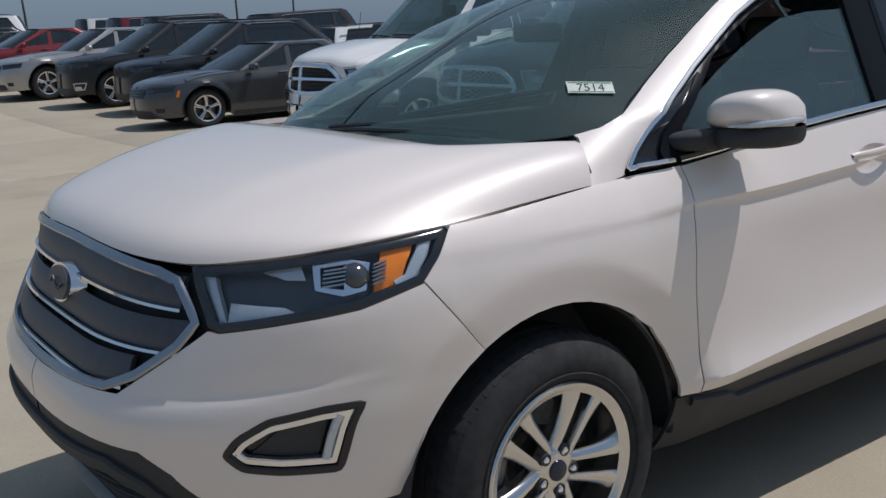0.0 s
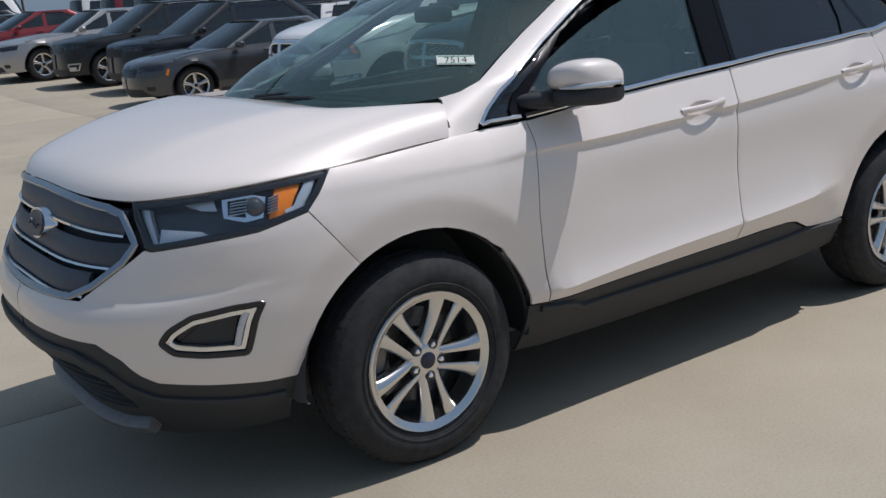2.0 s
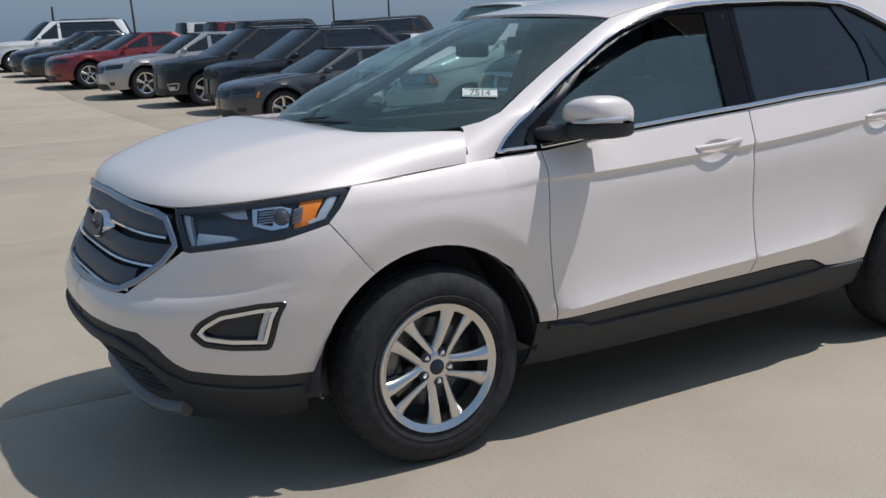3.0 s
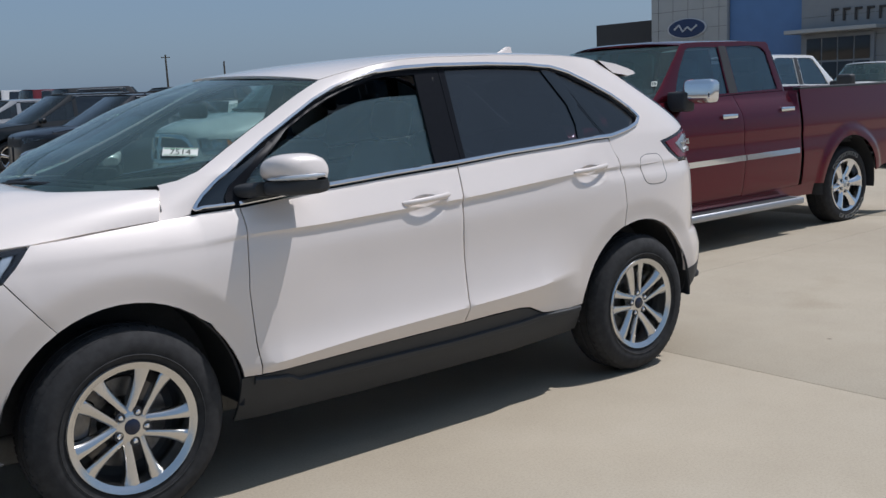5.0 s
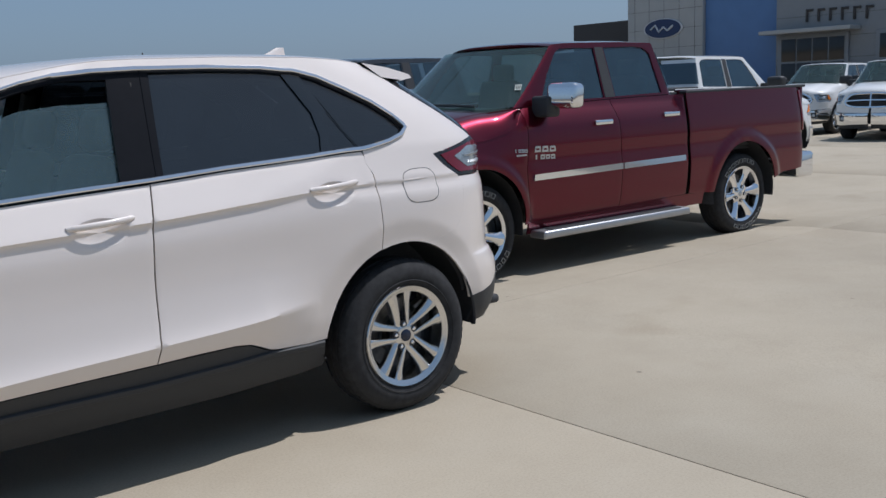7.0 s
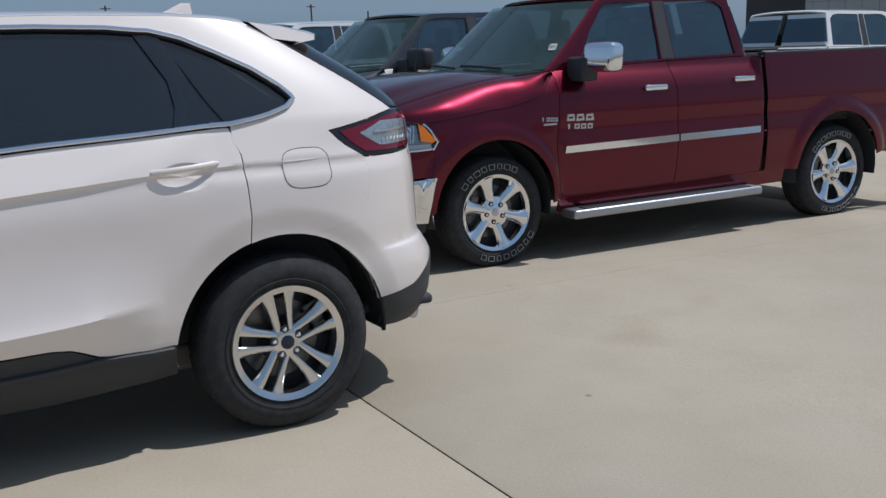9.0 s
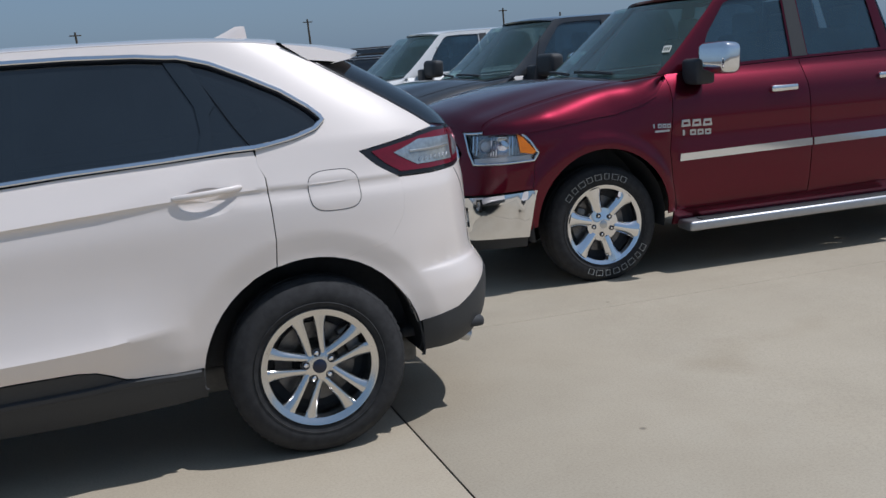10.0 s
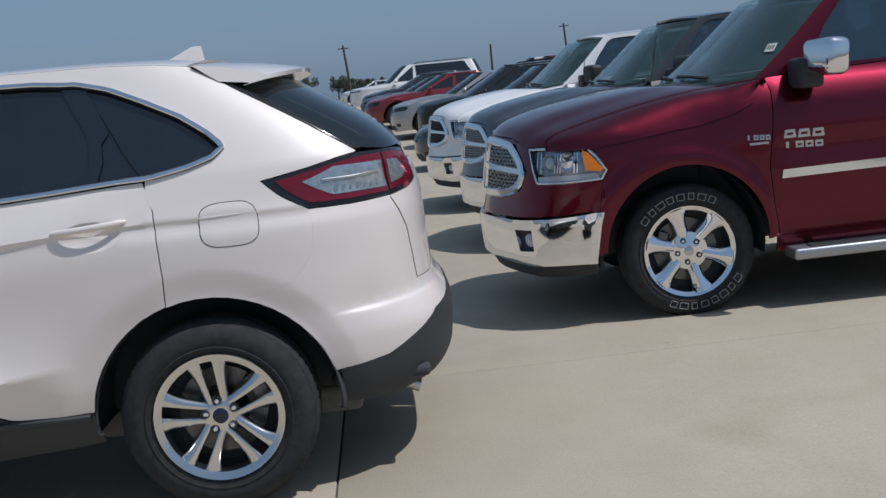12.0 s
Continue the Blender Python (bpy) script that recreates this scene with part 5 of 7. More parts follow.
ram_tail = (const(4.3), pchip((0.2, 4.70), (0.5, 4.80), (1.4, 4.78), (1.9, 4.7)), const(5.0))
RLOW = Shell(ram_width, const(0.1), pchip((0.2, -0.86), (0.4, -0.95), (0.6, -0.96), (0.75, -0.93), (0.95, -0.90), (1.1, -0.87), (1.2, -0.82), (1.3, -0.7)), const(3.4), *ram_tail, relief=ram_relief, square=const(4.5),
             full=lambda y, z: 0.20 * np.exp(-(y / 0.55) ** 2))
RTOP = Shell(ram_width, pchip((1.1, 0.30), (1.25, 0.50), (1.5, 0.83), (1.75, 1.10), (1.9, 1.25), (2.0, 1.35)), pchip((1.1, -0.15), (1.25, 0.05), (1.5, 0.38), (1.75, 0.67), (1.9, 0.84), (2.0, 0.95)), const(3.0),
            const(2.45), pchip((1.1, 2.66), (1.3, 2.66), (1.9, 2.50), (2.0, 2.48)), const(6.0))


def RTOP_glass(y, z):
    """The x of the pickup's windshield at y and z."""
    q = np.linspace(float(RTOP.fs(z)) - RTOP.QF, float(RTOP.fs(z)), 120)
    P = RTOP(q, np.full(120, z))
    return float(np.interp(abs(y), np.abs(P[:, 1]), P[:, 0]))


def hood_grid(S, ze, s_side, cowl, rise, bulge=0.0, lead0=0.22, curve=1.8, edge_pow=14, nv=26, nu=30):
    """A hood that starts from the top edge of the nose, z = ze(s), and runs back to x = cowl(y)."""
    nose = S.nose(1.0)
    bs = np.linspace(nose, s_side, 240)
    ring = S(bs, ze(bs))
    ye = -ring[-1, 1]
    vs = np.concatenate([np.linspace(0, 0.8, nv), np.linspace(0.83, 1.0, 12)])
    us = np.concatenate([np.linspace(0, 0.1, 7), np.linspace(0.13, 1, nu)])
    rows = []
    for v in vs:
        y = v * ye
        k = np.interp(y, -ring[:, 1], np.arange(240))
        x0, z0 = np.interp(k, np.arange(240), ring[:, 0]), np.interp(k, np.arange(240), ring[:, 2])
        x1, z1 = cowl(y), rise(v)
        lead = lead0 * (1 - v ** 8)
        f = lead * (1 - np.exp(-us / 0.035)) + (1 - lead) * (1 - (1 - us) ** (curve - (curve - 1.1) * v ** 6))
        b = bulge * (1 / (1 + np.exp((v - 0.62) / 0.04))) * np.clip(us * 4, 0, 1) * np.clip((1.02 - us) * 6, 0, 1)
        rows.append(np.stack([x0 + (x1 - x0) * us, np.full(us.shape, -y), z0 + (z1 - z0) * f + b], -1))
    P = np.array(rows)
    return np.concatenate([(P * np.array([1, -1, 1]))[:0:-1], P])


def both(V, F):
    return [(V, F), (V * np.array([1, -1, 1]), [tuple(reversed(f)) for f in F])]


def ribbon_both(name, S, path, mat, parent, label="", width=0.02, height=0.006, off=0.0, step=0.03):
    q = densify(path, step, False)
    N = S.normal(q[:, 0], q[:, 1])
    V, F = ribbon_geo(S(q[:, 0], q[:, 1]) + N * off, N, width, height)
    return joined(name, both(V, F), mat, parent, label)


def glass_front(S, frac, z0, z1, n=9):
    return [(float(S.fs(z)) - frac * S.QF, z) for z in np.linspace(z0, z1, n)]


def pickup(label, body, m, group="", detail=True, grille_mesh=True, dark_bumper=False):
    car = thing("pickup_truck", label, "pickup truck", group, m @ pose(0, 0, RAM_LIFT))
    st = 0.03 if detail else 0.05
    nose, WB = RLOW.nose(0.6), RAM_WB
    AF = arch(RLOW, 0.03, 0.42, 0.40, RAM_ARCH, RAM_HUB)
    AR = arch(RLOW, WB, 0.44, 0.50, RAM_ARCH, RAM_HUB)
    lamp = [(-1.30, 1.092), (-1.0, 1.100), (-0.66, 1.097), (-0.55, 1.02), (-0.465, 0.935), (-0.51, 0.878), (-0.85, 0.868), (-1.17, 0.868), (-1.24, 0.96)]
    shut = [(0.585, 1.385), (0.60, 1.30), (0.585, 1.10), (0.55, 0.85), (0.57, 0.60), (0.60, 0.415)]
    b_seam = [(1.715, 1.418), (1.72, 1.2), (1.722, 0.8), (1.70, 0.428)]
    bed_seam = [(2.655, 1.43), (2.655, 0.9), (2.64, 0.46)]
    top = [(-0.66, 1.10), (-0.40, 1.118), (-0.1, 1.145), (0.15, 1.175), (0.35, 1.22), (0.48, 1.275)]
    fender = top + shut + AF[::-1] + [(-0.55, 0.40), (-0.53, 0.69), (-0.51, 0.876), (-0.465, 0.935), (-0.55, 1.02)]
    front_door = [(0.585, 1.385), (1.2, 1.403)] + b_seam + [(1.2, 0.422)] + shut[:0:-1]
    rear_door = [(1.715, 1.418), (2.2, 1.425)] + bed_seam + [(2.2, 0.445)] + b_seam[:0:-1]
    bed = [(2.695, 1.437), (3.5, 1.440), (4.3, 1.438), (4.62, 1.436), (4.70, 1.2), (4.72, 0.57), (4.25, 0.55)] + AR[::-1] + [(2.69, 0.46)]
    nose_top = [(nose, 1.165), (-1.55, 1.150), (-1.30, 1.094)]
    front = nose_top + [(-1.24, 0.96), (-1.17, 0.866), (-0.85, 0.866), (-0.51, 0.876), (-0.53, 0.69), (-1.0, 0.668), (-1.4, 0.655), (nose, 0.65)]
    grille = [(nose - 0.01, 1.155), (-1.60, 1.140), (-1.47, 1.115), (-1.30, 0.95), (-1.36, 0.83), (-1.55, 0.775), (nose - 0.01, 0.765)]
    panel("front_panel", RLOW, front, body, car, "painted nose panel", 0, step=st, holes=[grille], gap=0.001)
    for sd in (-1, 1):
        panel("front_fender", RLOW, fender, body, car, "painted front fender", sd, step=st)
        d = panel("front_door", RLOW, front_door, body, car, "painted front door", sd, step=st, gap=0.003)
        rounded_box("door_handle", (0.22, 0.035, 0.045), (1.50, sd * (float(-RLOW(1.50, 1.22)[1]) + 0.018), 1.220), CHROME, d, "chrome door handle", 0.012)
        panel("side_moulding", RLOW, [(0.625, 0.823), (1.715, 0.838), (1.715, 0.785), (0.615, 0.772)], CHROME, d, "bright side moulding", sd, step=0.05, off=0.018, thick=0.02, drop=0.003, gap=0)
        d = panel("rear_door", RLOW, rear_door, body, car, "painted rear door", sd, step=st, gap=0.003)
        rounded_box("door_handle", (0.22, 0.035, 0.045), (2.44, sd * (float(-RLOW(2.44, 1.25)[1]) + 0.018), 1.248), CHROME, d, "chrome door handle", 0.012)
        panel("side_moulding", RLOW, [(1.732, 0.838), (2.60, 0.848), (2.60, 0.795), (1.730, 0.785)], CHROME, d, "bright side moulding", sd, step=0.05, off=0.018, thick=0.02, drop=0.003, gap=0)
        panel("bed_side", RLOW, bed, body, car, "painted cargo bed side", sd, step=st)
        panel("rocker", RLOW, [(0.60, 0.41), (1.7, 0.425), (2.64, 0.455), (2.95, 0.45), (2.95, 0.33), (0.60, 0.30)], body if detail else TRIM, car, "painted rocker", sd, step=0.06, off=-0.015)
        # step bar
        s_ = rounded_box("step_bar", (1.92, 0.20, 0.07), (1.60, sd * 0.998, 0.312), STEPMETAL, car, "polished side step bar", 0.02, (0, -0.4, 0))
        rounded_box("tread_pad", (1.70, 0.09, 0.012), (1.60, sd * 1.03, 0.349), TRIM, s_, "black step pad", 0.004, (0, -0.4, 0))
        for bx in (0.8, 1.6, 2.4):
            rounded_box("bracket", (0.06, 0.30, 0.03), (bx, sd * 0.90, 0.33), DARK, s_, "", 0.005)
        # lamp
        h = panel("headlamp", RLOW, lamp, LAMPGLASS, car, "clear headlamp with a bright reflector", sd, step=0.05, thick=0.004)
        panel("reflector", RLOW, lamp, LAMPMETAL, h, "bright reflector", sd, step=0.06, off=-0.045, thick=0, gap=-0.004)
        panel("light_strip", RLOW, [(-1.17, 0.915), (-0.56, 0.925), (-0.53, 0.892), (-1.16, 0.882)], CLEARLENS, h, "pale light strip", sd, step=0.04, off=-0.012, thick=0.01, gap=0)
        panel("turn_signal", RLOW, [(-0.70, 1.07), (-0.64, 1.05), (-0.50, 0.945), (-0.53, 0.93), (-0.66, 0.945)], AMBER, h, "amber turn signal", sd, step=0.05, off=0.003, thick=0.01, gap=0)
        ribbon("lamp_edge", RLOW, shrink(densify(lamp, 0.03), 0.008), CHROME, h, "", 0.014, 0.004, -0.006, sd, True)
        for sl in (-1.20, -1.155, -0.985, -0.955, -0.925, -0.775, -0.745):
            panel("rib", RLOW, [(sl - 0.006, 1.07), (sl + 0.006, 1.07), (sl + 0.006, 0.935), (sl - 0.006, 0.935)], CHROME, h, "", sd, step=0.04, off=-0.022, thick=0.02, gap=0)
        for sl, r in ((-0.86, 0.060), (-1.07, 0.050)):
            c, n = RLOW(sl, 1.0), RLOW.normal(sl, 1.0)
            o = lathe("projector", [(0.0005, 0.0), (r * 0.6, 0.004), (r * 0.8, 0.015), (r * 0.85, 0.02), (r, -0.004), (r * 1.05, 0.03)], CHROME if r > 0.05 else CLEARLENS, h, "", seg=24)
            o.matrix_basis = Matrix.Translation((c[0] - n[0] * 0.03, sd * -(c[1] - n[1] * 0.03), c[2] - n[2] * 0.03)) @ Vector((-n[0], sd * n[1], -n[2])).to_track_quat("Y", "Z").to_matrix().to_4x4()
        # glazing
        win_f = [(0.86, 1.420), (1.65, 1.437), (1.655, 1.885), (1.40, 1.890), (1.22, 1.882), (1.12, 1.855)]
        win_r = [(1.80, 1.440), (1.785, 1.888), (2.22, 1.895), (2.33, 1.88), (2.40, 1.83), (2.45, 1.452)]
        ws = glass_front(RTOP, 0.20, 1.42, 1.905, 6)
        side = [(float(RTOP.fs(1.39)) - 0.20 * RTOP.QF, 1.385)] + ws + [(0.95, 1.920), (1.4, 1.932), (2.0, 1.935), (2.45, 1.925), (2.60, 1.90), (2.68, 1.6), (2.70, 1.435), (2.655, 1.432), (2.2, 1.427), (1.715, 1.42), (1.2, 1.405), (0.585, 1.387)]
        panel("cab_side", RTOP, side, body, car, "painted cab pillars", sd, step=st, holes=[win_f, win_r], gap=0.001)
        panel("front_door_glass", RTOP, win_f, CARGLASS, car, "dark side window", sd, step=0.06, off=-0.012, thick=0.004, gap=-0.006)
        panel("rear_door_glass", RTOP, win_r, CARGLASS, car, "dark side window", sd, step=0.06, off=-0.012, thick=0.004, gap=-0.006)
        panel("pillar_cover", RTOP, [(1.665, 1.435), (1.79, 1.437), (1.772, 1.892), (1.668, 1.89)], TRIM, car, "black door pillar cover", sd, step=0.08, off=0.004, thick=0.004, gap=0)
        panel("tail_lamp", RLOW, [(4.66, 1.40), (4.78, 1.40), (4.82, 0.98), (4.72, 0.97)], REDLENS, car, "red tail lamp", sd, step=0.05, off=0.01, thick=0.02, gap=0)
        # mirror
        mr = new("door_mirror")
        mr.parent = car
        rounded_box("mirror_head", (0.16, 0.31, 0.215), (0.85, sd * 1.165, 1.475), CHROME if detail else TRIM, mr, "chrome mirror shell" if detail else "black mirror shell", 0.05, (0, 4, sd * -8), 4)
        rounded_box("mirror_arm", (0.15, 0.22, 0.18), (0.80, sd * 0.975, 1.39), TRIM, mr, "black mirror arm", 0.03, (0, 0, 0))
        for cx in (0.0, WB):
            prof = [(RAM_ARCH + 0.004, 0.01), (RAM_ARCH + 0.02, 0.05), (RAM_ARCH + 0.02, 0.40), (0.05, 0.41)]
            V, F = [], []
            for i in range(25):
                a = -0.2 + (math.pi + 0.4) * i / 24
                V += [(cx + r * math.cos(a), sd * (0.985 - dd), max(0.3, RAM_HUB + r * math.sin(a))) for r, dd in prof]
            for i in range(24):
                for k in range(3):
                    f = (i * 4 + k, i * 4 + k + 1, i * 4 + 5 + k, i * 4 + 4 + k)
                    F.append(f if sd == -1 else f[::-1])
            make("wheel_housing", V, F, DARK, car, "black wheel housing")
            w = wheel(car, (cx + (0.04 if cx == 0 else 0.0), sd * 0.955, RAM_HUB - RAM_LIFT), RAM_HUB, 0.283, 0.27, 6, CHROME, sd, turn=radians(45 if cx == 0 else 66), w0=0.078, w1=0.165, flare=4.0, cap=SATIN, dish=0.045, detail=detail and sd == -1)
            if detail and sd == -1:
                for a0, a1, n in ((radians(58), radians(146), 8), (radians(243), radians(331), 8)):
                    span = (a1 - a0) / n
                    for i in range(n):
                        b0, b1, t_ = a0 + span * (i + (0.20, 0.12, 0.24, 0.15)[i % 4]), a0 + span * (i + (0.84, 0.90, 0.78, 0.88)[i % 4]), 0.0026
                        bars = []
                        for r0, r1, c0, c1 in ((0.325, 0.325 + t_, b0, b1), (0.365 - t_, 0.365, b0, b1), (0.325, 0.365, b0, b0 + t_ / 0.345), (0.325, 0.365, b1 - t_ / 0.345, b1)):
                            v = []
                            for r in (r0, r1):
                                for ww in (c0, c1):
                                    v += [(r * math.cos(ww), -0.0115, r * math.sin(ww)), (r * math.cos(ww), 0.002, r * math.sin(ww))]
                            bars.append((v, [(0, 2, 6, 4), (0, 4, 5, 1), (2, 3, 7, 6), (0, 1, 3, 2), (4, 6, 7, 5)]))
                        joined("raised_outline", bars, LETTERING, w, "pale raised outline on the tyre wall")
        if detail and sd == -1:
            for nm, x0, x1, z0, z1, n in (("badge", 0.640, 0.900, 1.012, 1.062, 3), ("badge", 0.650, 0.890, 0.950, 0.990, 4), ("small_badge", 0.42, 0.565, 1.022, 1.052, 4), ("small_badge", 0.42, 0.565, 0.994, 1.008, 1)):
                b = new(nm)
                b.parent = car
                tagged(b, "bright raised badge made of plain blocks")
                w = (x1 - x0) / n
                for k in range(n):
                    g_ = 0.06 if n == 3 else 0.10
                    a, e, dz, hh = x0 + w * (k + g_), x0 + w * (k + 1 - g_), -0.010 * (k + 0.5) / n, z1 - z0
                    if n == 4 and k == 0:
                        e = a + 0.35 * (e - a)
                    lean = 0.10 * (e - a) if n == 3 else 0.0
                    box = lambda p0, p1, q0, q1: [(a + p0 * (e - a), z0 + dz + q0 * hh), (a + p1 * (e - a), z0 + dz + q0 * hh), (a + p1 * (e - a), z0 + dz + q1 * hh), (a + p0 * (e - a), z0 + dz + q1 * hh)]
                    cut_ = [box(0.24, 0.76, 0.32, 0.64)] if n > 1 and e - a > 0.02 else []
                    panel("block", RLOW, [(a + lean, z1 + dz), (e - lean, z1 + dz), (e, z0 + dz), (a, z0 + dz)], SATIN, b, "", sd, step=0.012, off=0.006, thick=0.008, drop=0.002, gap=0, holes=cut_)
    # grille: bright frame with a cross bar and a honeycomb behind
    g = new("grille")
    g.parent = car
    panel("grille_back", RLOW, grille, DARK, g, "", 0, step=0.06, off=-0.05, thick=0)
    ribbon_both("frame", RLOW, soften([(nose, 1.132), (-1.62, 1.118), (-1.50, 1.095), (-1.335, 0.945), (-1.385, 0.85), (-1.565, 0.80), (nose, 0.79)], 1, False), CHROME, g, "wide chrome frame", 0.055, 0.03, -0.01)
    ribbon_both("cross_bar", RLOW, [(nose, 0.965), (-1.37, 0.945)], CHROME, g, "chrome cross bar", 0.05, 0.03, -0.01)
    q = np.array([(nose, z) for z in np.linspace(1.12, 0.80, 12)])
    N = RLOW.normal(q[:, 0] + 0.02, q[:, 1])
    V, F = ribbon_geo(RLOW(q[:, 0], q[:, 1]) - 0.008 * N, N, 0.05, 0.03)
    joined("centre_bar", [(V, F)], CHROME, g, "chrome centre bar")
    if grille_mesh:
        cells = []
        for k, z in enumerate(np.arange(0.83, 1.11, 0.0235)):
            end = np.interp(z, [0.80, 0.85, 0.945, 1.09], [-1.56, -1.42, -1.37, -1.50])
            q = densify([(nose, z), (end, z)], 0.02, False)
            N = RLOW.normal(q[:, 0], q[:, 1])
            zig = np.where((np.arange(len(q)) + k) % 2 == 0, 0.007, -0.007)
            P = RLOW(q[:, 0], q[:, 1] + zig) - 0.018 * N
            cells += both(*ribbon_geo(P, N, 0.0085, 0.012))
        tagged(joined("honeycomb", cells, SATIN, g, "bright honeycomb insert"), kind="stuff")
    else:
        for z in (0.86, 0.90, 1.02, 1.06):
            ribbon_both("bar", RLOW, [(nose, z), (-1.45, z)], DARK, g, "", 0.012, 0.01, -0.02)
    # bumpers
    bump = [(nose, 0.640), (-1.4, 0.640), (-1.0, 0.655), (-0.62, 0.678), (-0.49, 0.686), (-0.565, 0.365), (-0.9, 0.36), (-1.2, 0.35), (-1.5, 0.36), (nose, 0.38)]
    fb = panel("front_bumper", RLOW, bump, TRIM if dark_bumper else CHROME, car, "wide chrome front bumper", 0, step=0.04, off=0.03, thick=0.05, drop=0.006,
               holes=[[(-1.36, 0.58), (-1.16, 0.585), (-1.15, 0.45), (-1.32, 0.44)]])
    for sd in (-1, 1):
        panel("fog_lamp_pocket", RLOW, [(-1.38, 0.60), (-1.14, 0.605), (-1.13, 0.43), (-1.34, 0.42)], DARK, fb, "", sd, step=0.06, off=-0.02, thick=0)
        c, n = RLOW(-1.24, 0.51), RLOW.normal(-1.24, 0.51)
        o = lathe("fog_lamp", [(0.0005, -0.004), (0.03, 0.0), (0.042, 0.008), (0.048, 0.03)], CLEARLENS, fb, "round fog lamp", seg=20)
        o.matrix_basis = Matrix.Translation((c[0], -sd * c[1], c[2])) @ Vector((-n[0], sd * n[1], -n[2])).to_track_quat("Y", "Z").to_matrix().to_4x4()
    panel("front_valance", RLOW, [(nose, 0.385), (-1.2, 0.36), (-0.565, 0.37), (-0.60, 0.28), (-1.2, 0.25), (nose, 0.26)], TRIM, car, "black lower valance", 0, step=0.06, off=-0.01)
    edge_z = pchip((nose, 1.17), (-1.55, 1.155), (-1.30, 1.098), (-1.0, 1.104), (-0.66, 1.102))
    hood = hood_grid(RLOW, edge_z, -0.66, lambda y: 0.10 + 0.42 * y ** 3, lambda v: 1.385 - 0.02 * v * v - 0.085 * v ** 10, 0.02, 0.25, 1.7)
    trim_row = 9
    hood = hood[trim_row:-trim_row]
    grid("hood", hood, body, car, "painted hood", 0.02, 0.001)
    grid("cowl_cover", np.stack([hood[1:-1, -1] + np.array([0.005, 0, -0.02]), hood[1:-1, -1] + np.array([0.12, 0, 0.0]), hood[1:-1, -1] + np.array([0.25, 0, 0.02])], 1), TRIM, car, "black cowl cover", 0.01)
    # rounded shoulder from the fender's upper edge to the hood's seam
    last, before = hood[-1], hood[-3]
    s_in = float(np.interp(last[0, 1], *(lambda q: (RLOW(q, edge_z(q))[::-1, 1], q[::-1]))(np.linspace(nose, -0.66, 200))))
    rail = [(q, float(edge_z(q))) for q in np.linspace(s_in + 0.01, -0.70, 9)] + [tuple(q) for q in densify(top + [(0.585, 1.385)], 0.05, False)]
    shoulder = []
    for q, z in rail:
        p0, up = RLOW(q, z), RLOW(q, z + 0.004) - RLOW(q, z - 0.004)
        x = min(max(p0[0], last[0, 0]), last[-1, 0])
        p3 = np.array([np.interp(x, last[:, 0], last[:, k]) for k in range(3)])
        p2 = np.array([np.interp(x, before[:, 0], before[:, k]) for k in range(3)])
        over = np.clip((p0[0] - last[-1, 0]) / (0.585 - last[-1, 0]), 0, 1)
        p3 = p3 + np.array([p0[0] - x, -0.10 * over, 0.030 * over])
        inward = p2 - p3 if over == 0 else np.array([0, 1.0, 0.25])
        inward[0] = 0
        d = np.linalg.norm(p3 - p0)
        t0, t1 = up / np.linalg.norm(up) * d * 1.15, inward / np.linalg.norm(inward) * d * 1.15
        t = np.linspace(0, 1, 13)[:, None]
        n0 = RLOW.normal(q, z) * 0.0004
        p0 = p0 + n0
        tuck = np.array([RLOW(q, z - 0.035) - 3 * n0, RLOW(q, z - 0.012) + n0])
        shoulder.append(np.concatenate([tuck, (2 * t ** 3 - 3 * t ** 2 + 1) * p0 + (t ** 3 - 2 * t ** 2 + t) * t0 + (3 * t ** 2 - 2 * t ** 3) * p3 + (t ** 3 - t ** 2) * t1, [p3 + t1 / np.linalg.norm(t1) * 0.03 - np.array([0, 0, 0.008])]]))
    shoulder = np.array(shoulder)
    for sd in (-1, 1):
        grid("fender_top", shoulder * np.array([1, -sd, 1]), body, car, "painted fender shoulder", 0.01, 0.0, flip=(sd == -1))
    panel("windshield", RTOP, [(float(RTOP.fs(z)) - RTOP.QF, z) for z in np.linspace(1.905, 1.36, 9)] + glass_front(RTOP, 0.20, 1.40, 1.905, 9), WINDSHIELD, car, "raked windshield", 0, step=0.05, off=-0.006, thick=0.004, gap=0.002)
    es = np.concatenate([[float(RTOP.fs(1.905)) - 0.20 * RTOP.QF], np.linspace(0.95, 2.55, 16)])
    zr = np.interp(es, [es[0], 0.95, 1.4, 2.0, 2.45, 2.60], [1.905, 1.920, 1.932, 1.935, 1.925, 1.90])
    E = RTOP(es, zr)
    vv = np.concatenate([-np.linspace(1, 0.8, 6), np.linspace(-0.7, 0.7, 13), np.linspace(0.8, 1, 6)])
    rows = []
    for i in range(len(es)):
        bow = -0.16 * max(0, 1 - i / 6) ** 1.5
        rows.append(np.stack([E[i, 0] + bow * (1 - vv ** 2), -E[i, 1] * -1 * vv * -1, E[i, 2] + 0.002 + 0.035 * (1 - np.abs(vv) ** 3)], -1))
    grid("roof", np.array(rows), body, car, "painted roof", 0.02)
    panel("back_glass", RTOP, [(2.75, 1.50), (2.75, 1.84), (RTOP.tail(1.8), 1.84), (RTOP.tail(1.5), 1.50)], CARGLASS, car, "dark rear window", 0, step=0.08, off=0.004, thick=0.004)
    panel("cab_back", RTOP, [(2.62, 1.2), (2.66, 1.90), (RTOP.tail(1.9), 1.90), (RTOP.tail(1.2), 1.2)], body, car, "painted cab back", 0, step=0.08, off=-0.004)
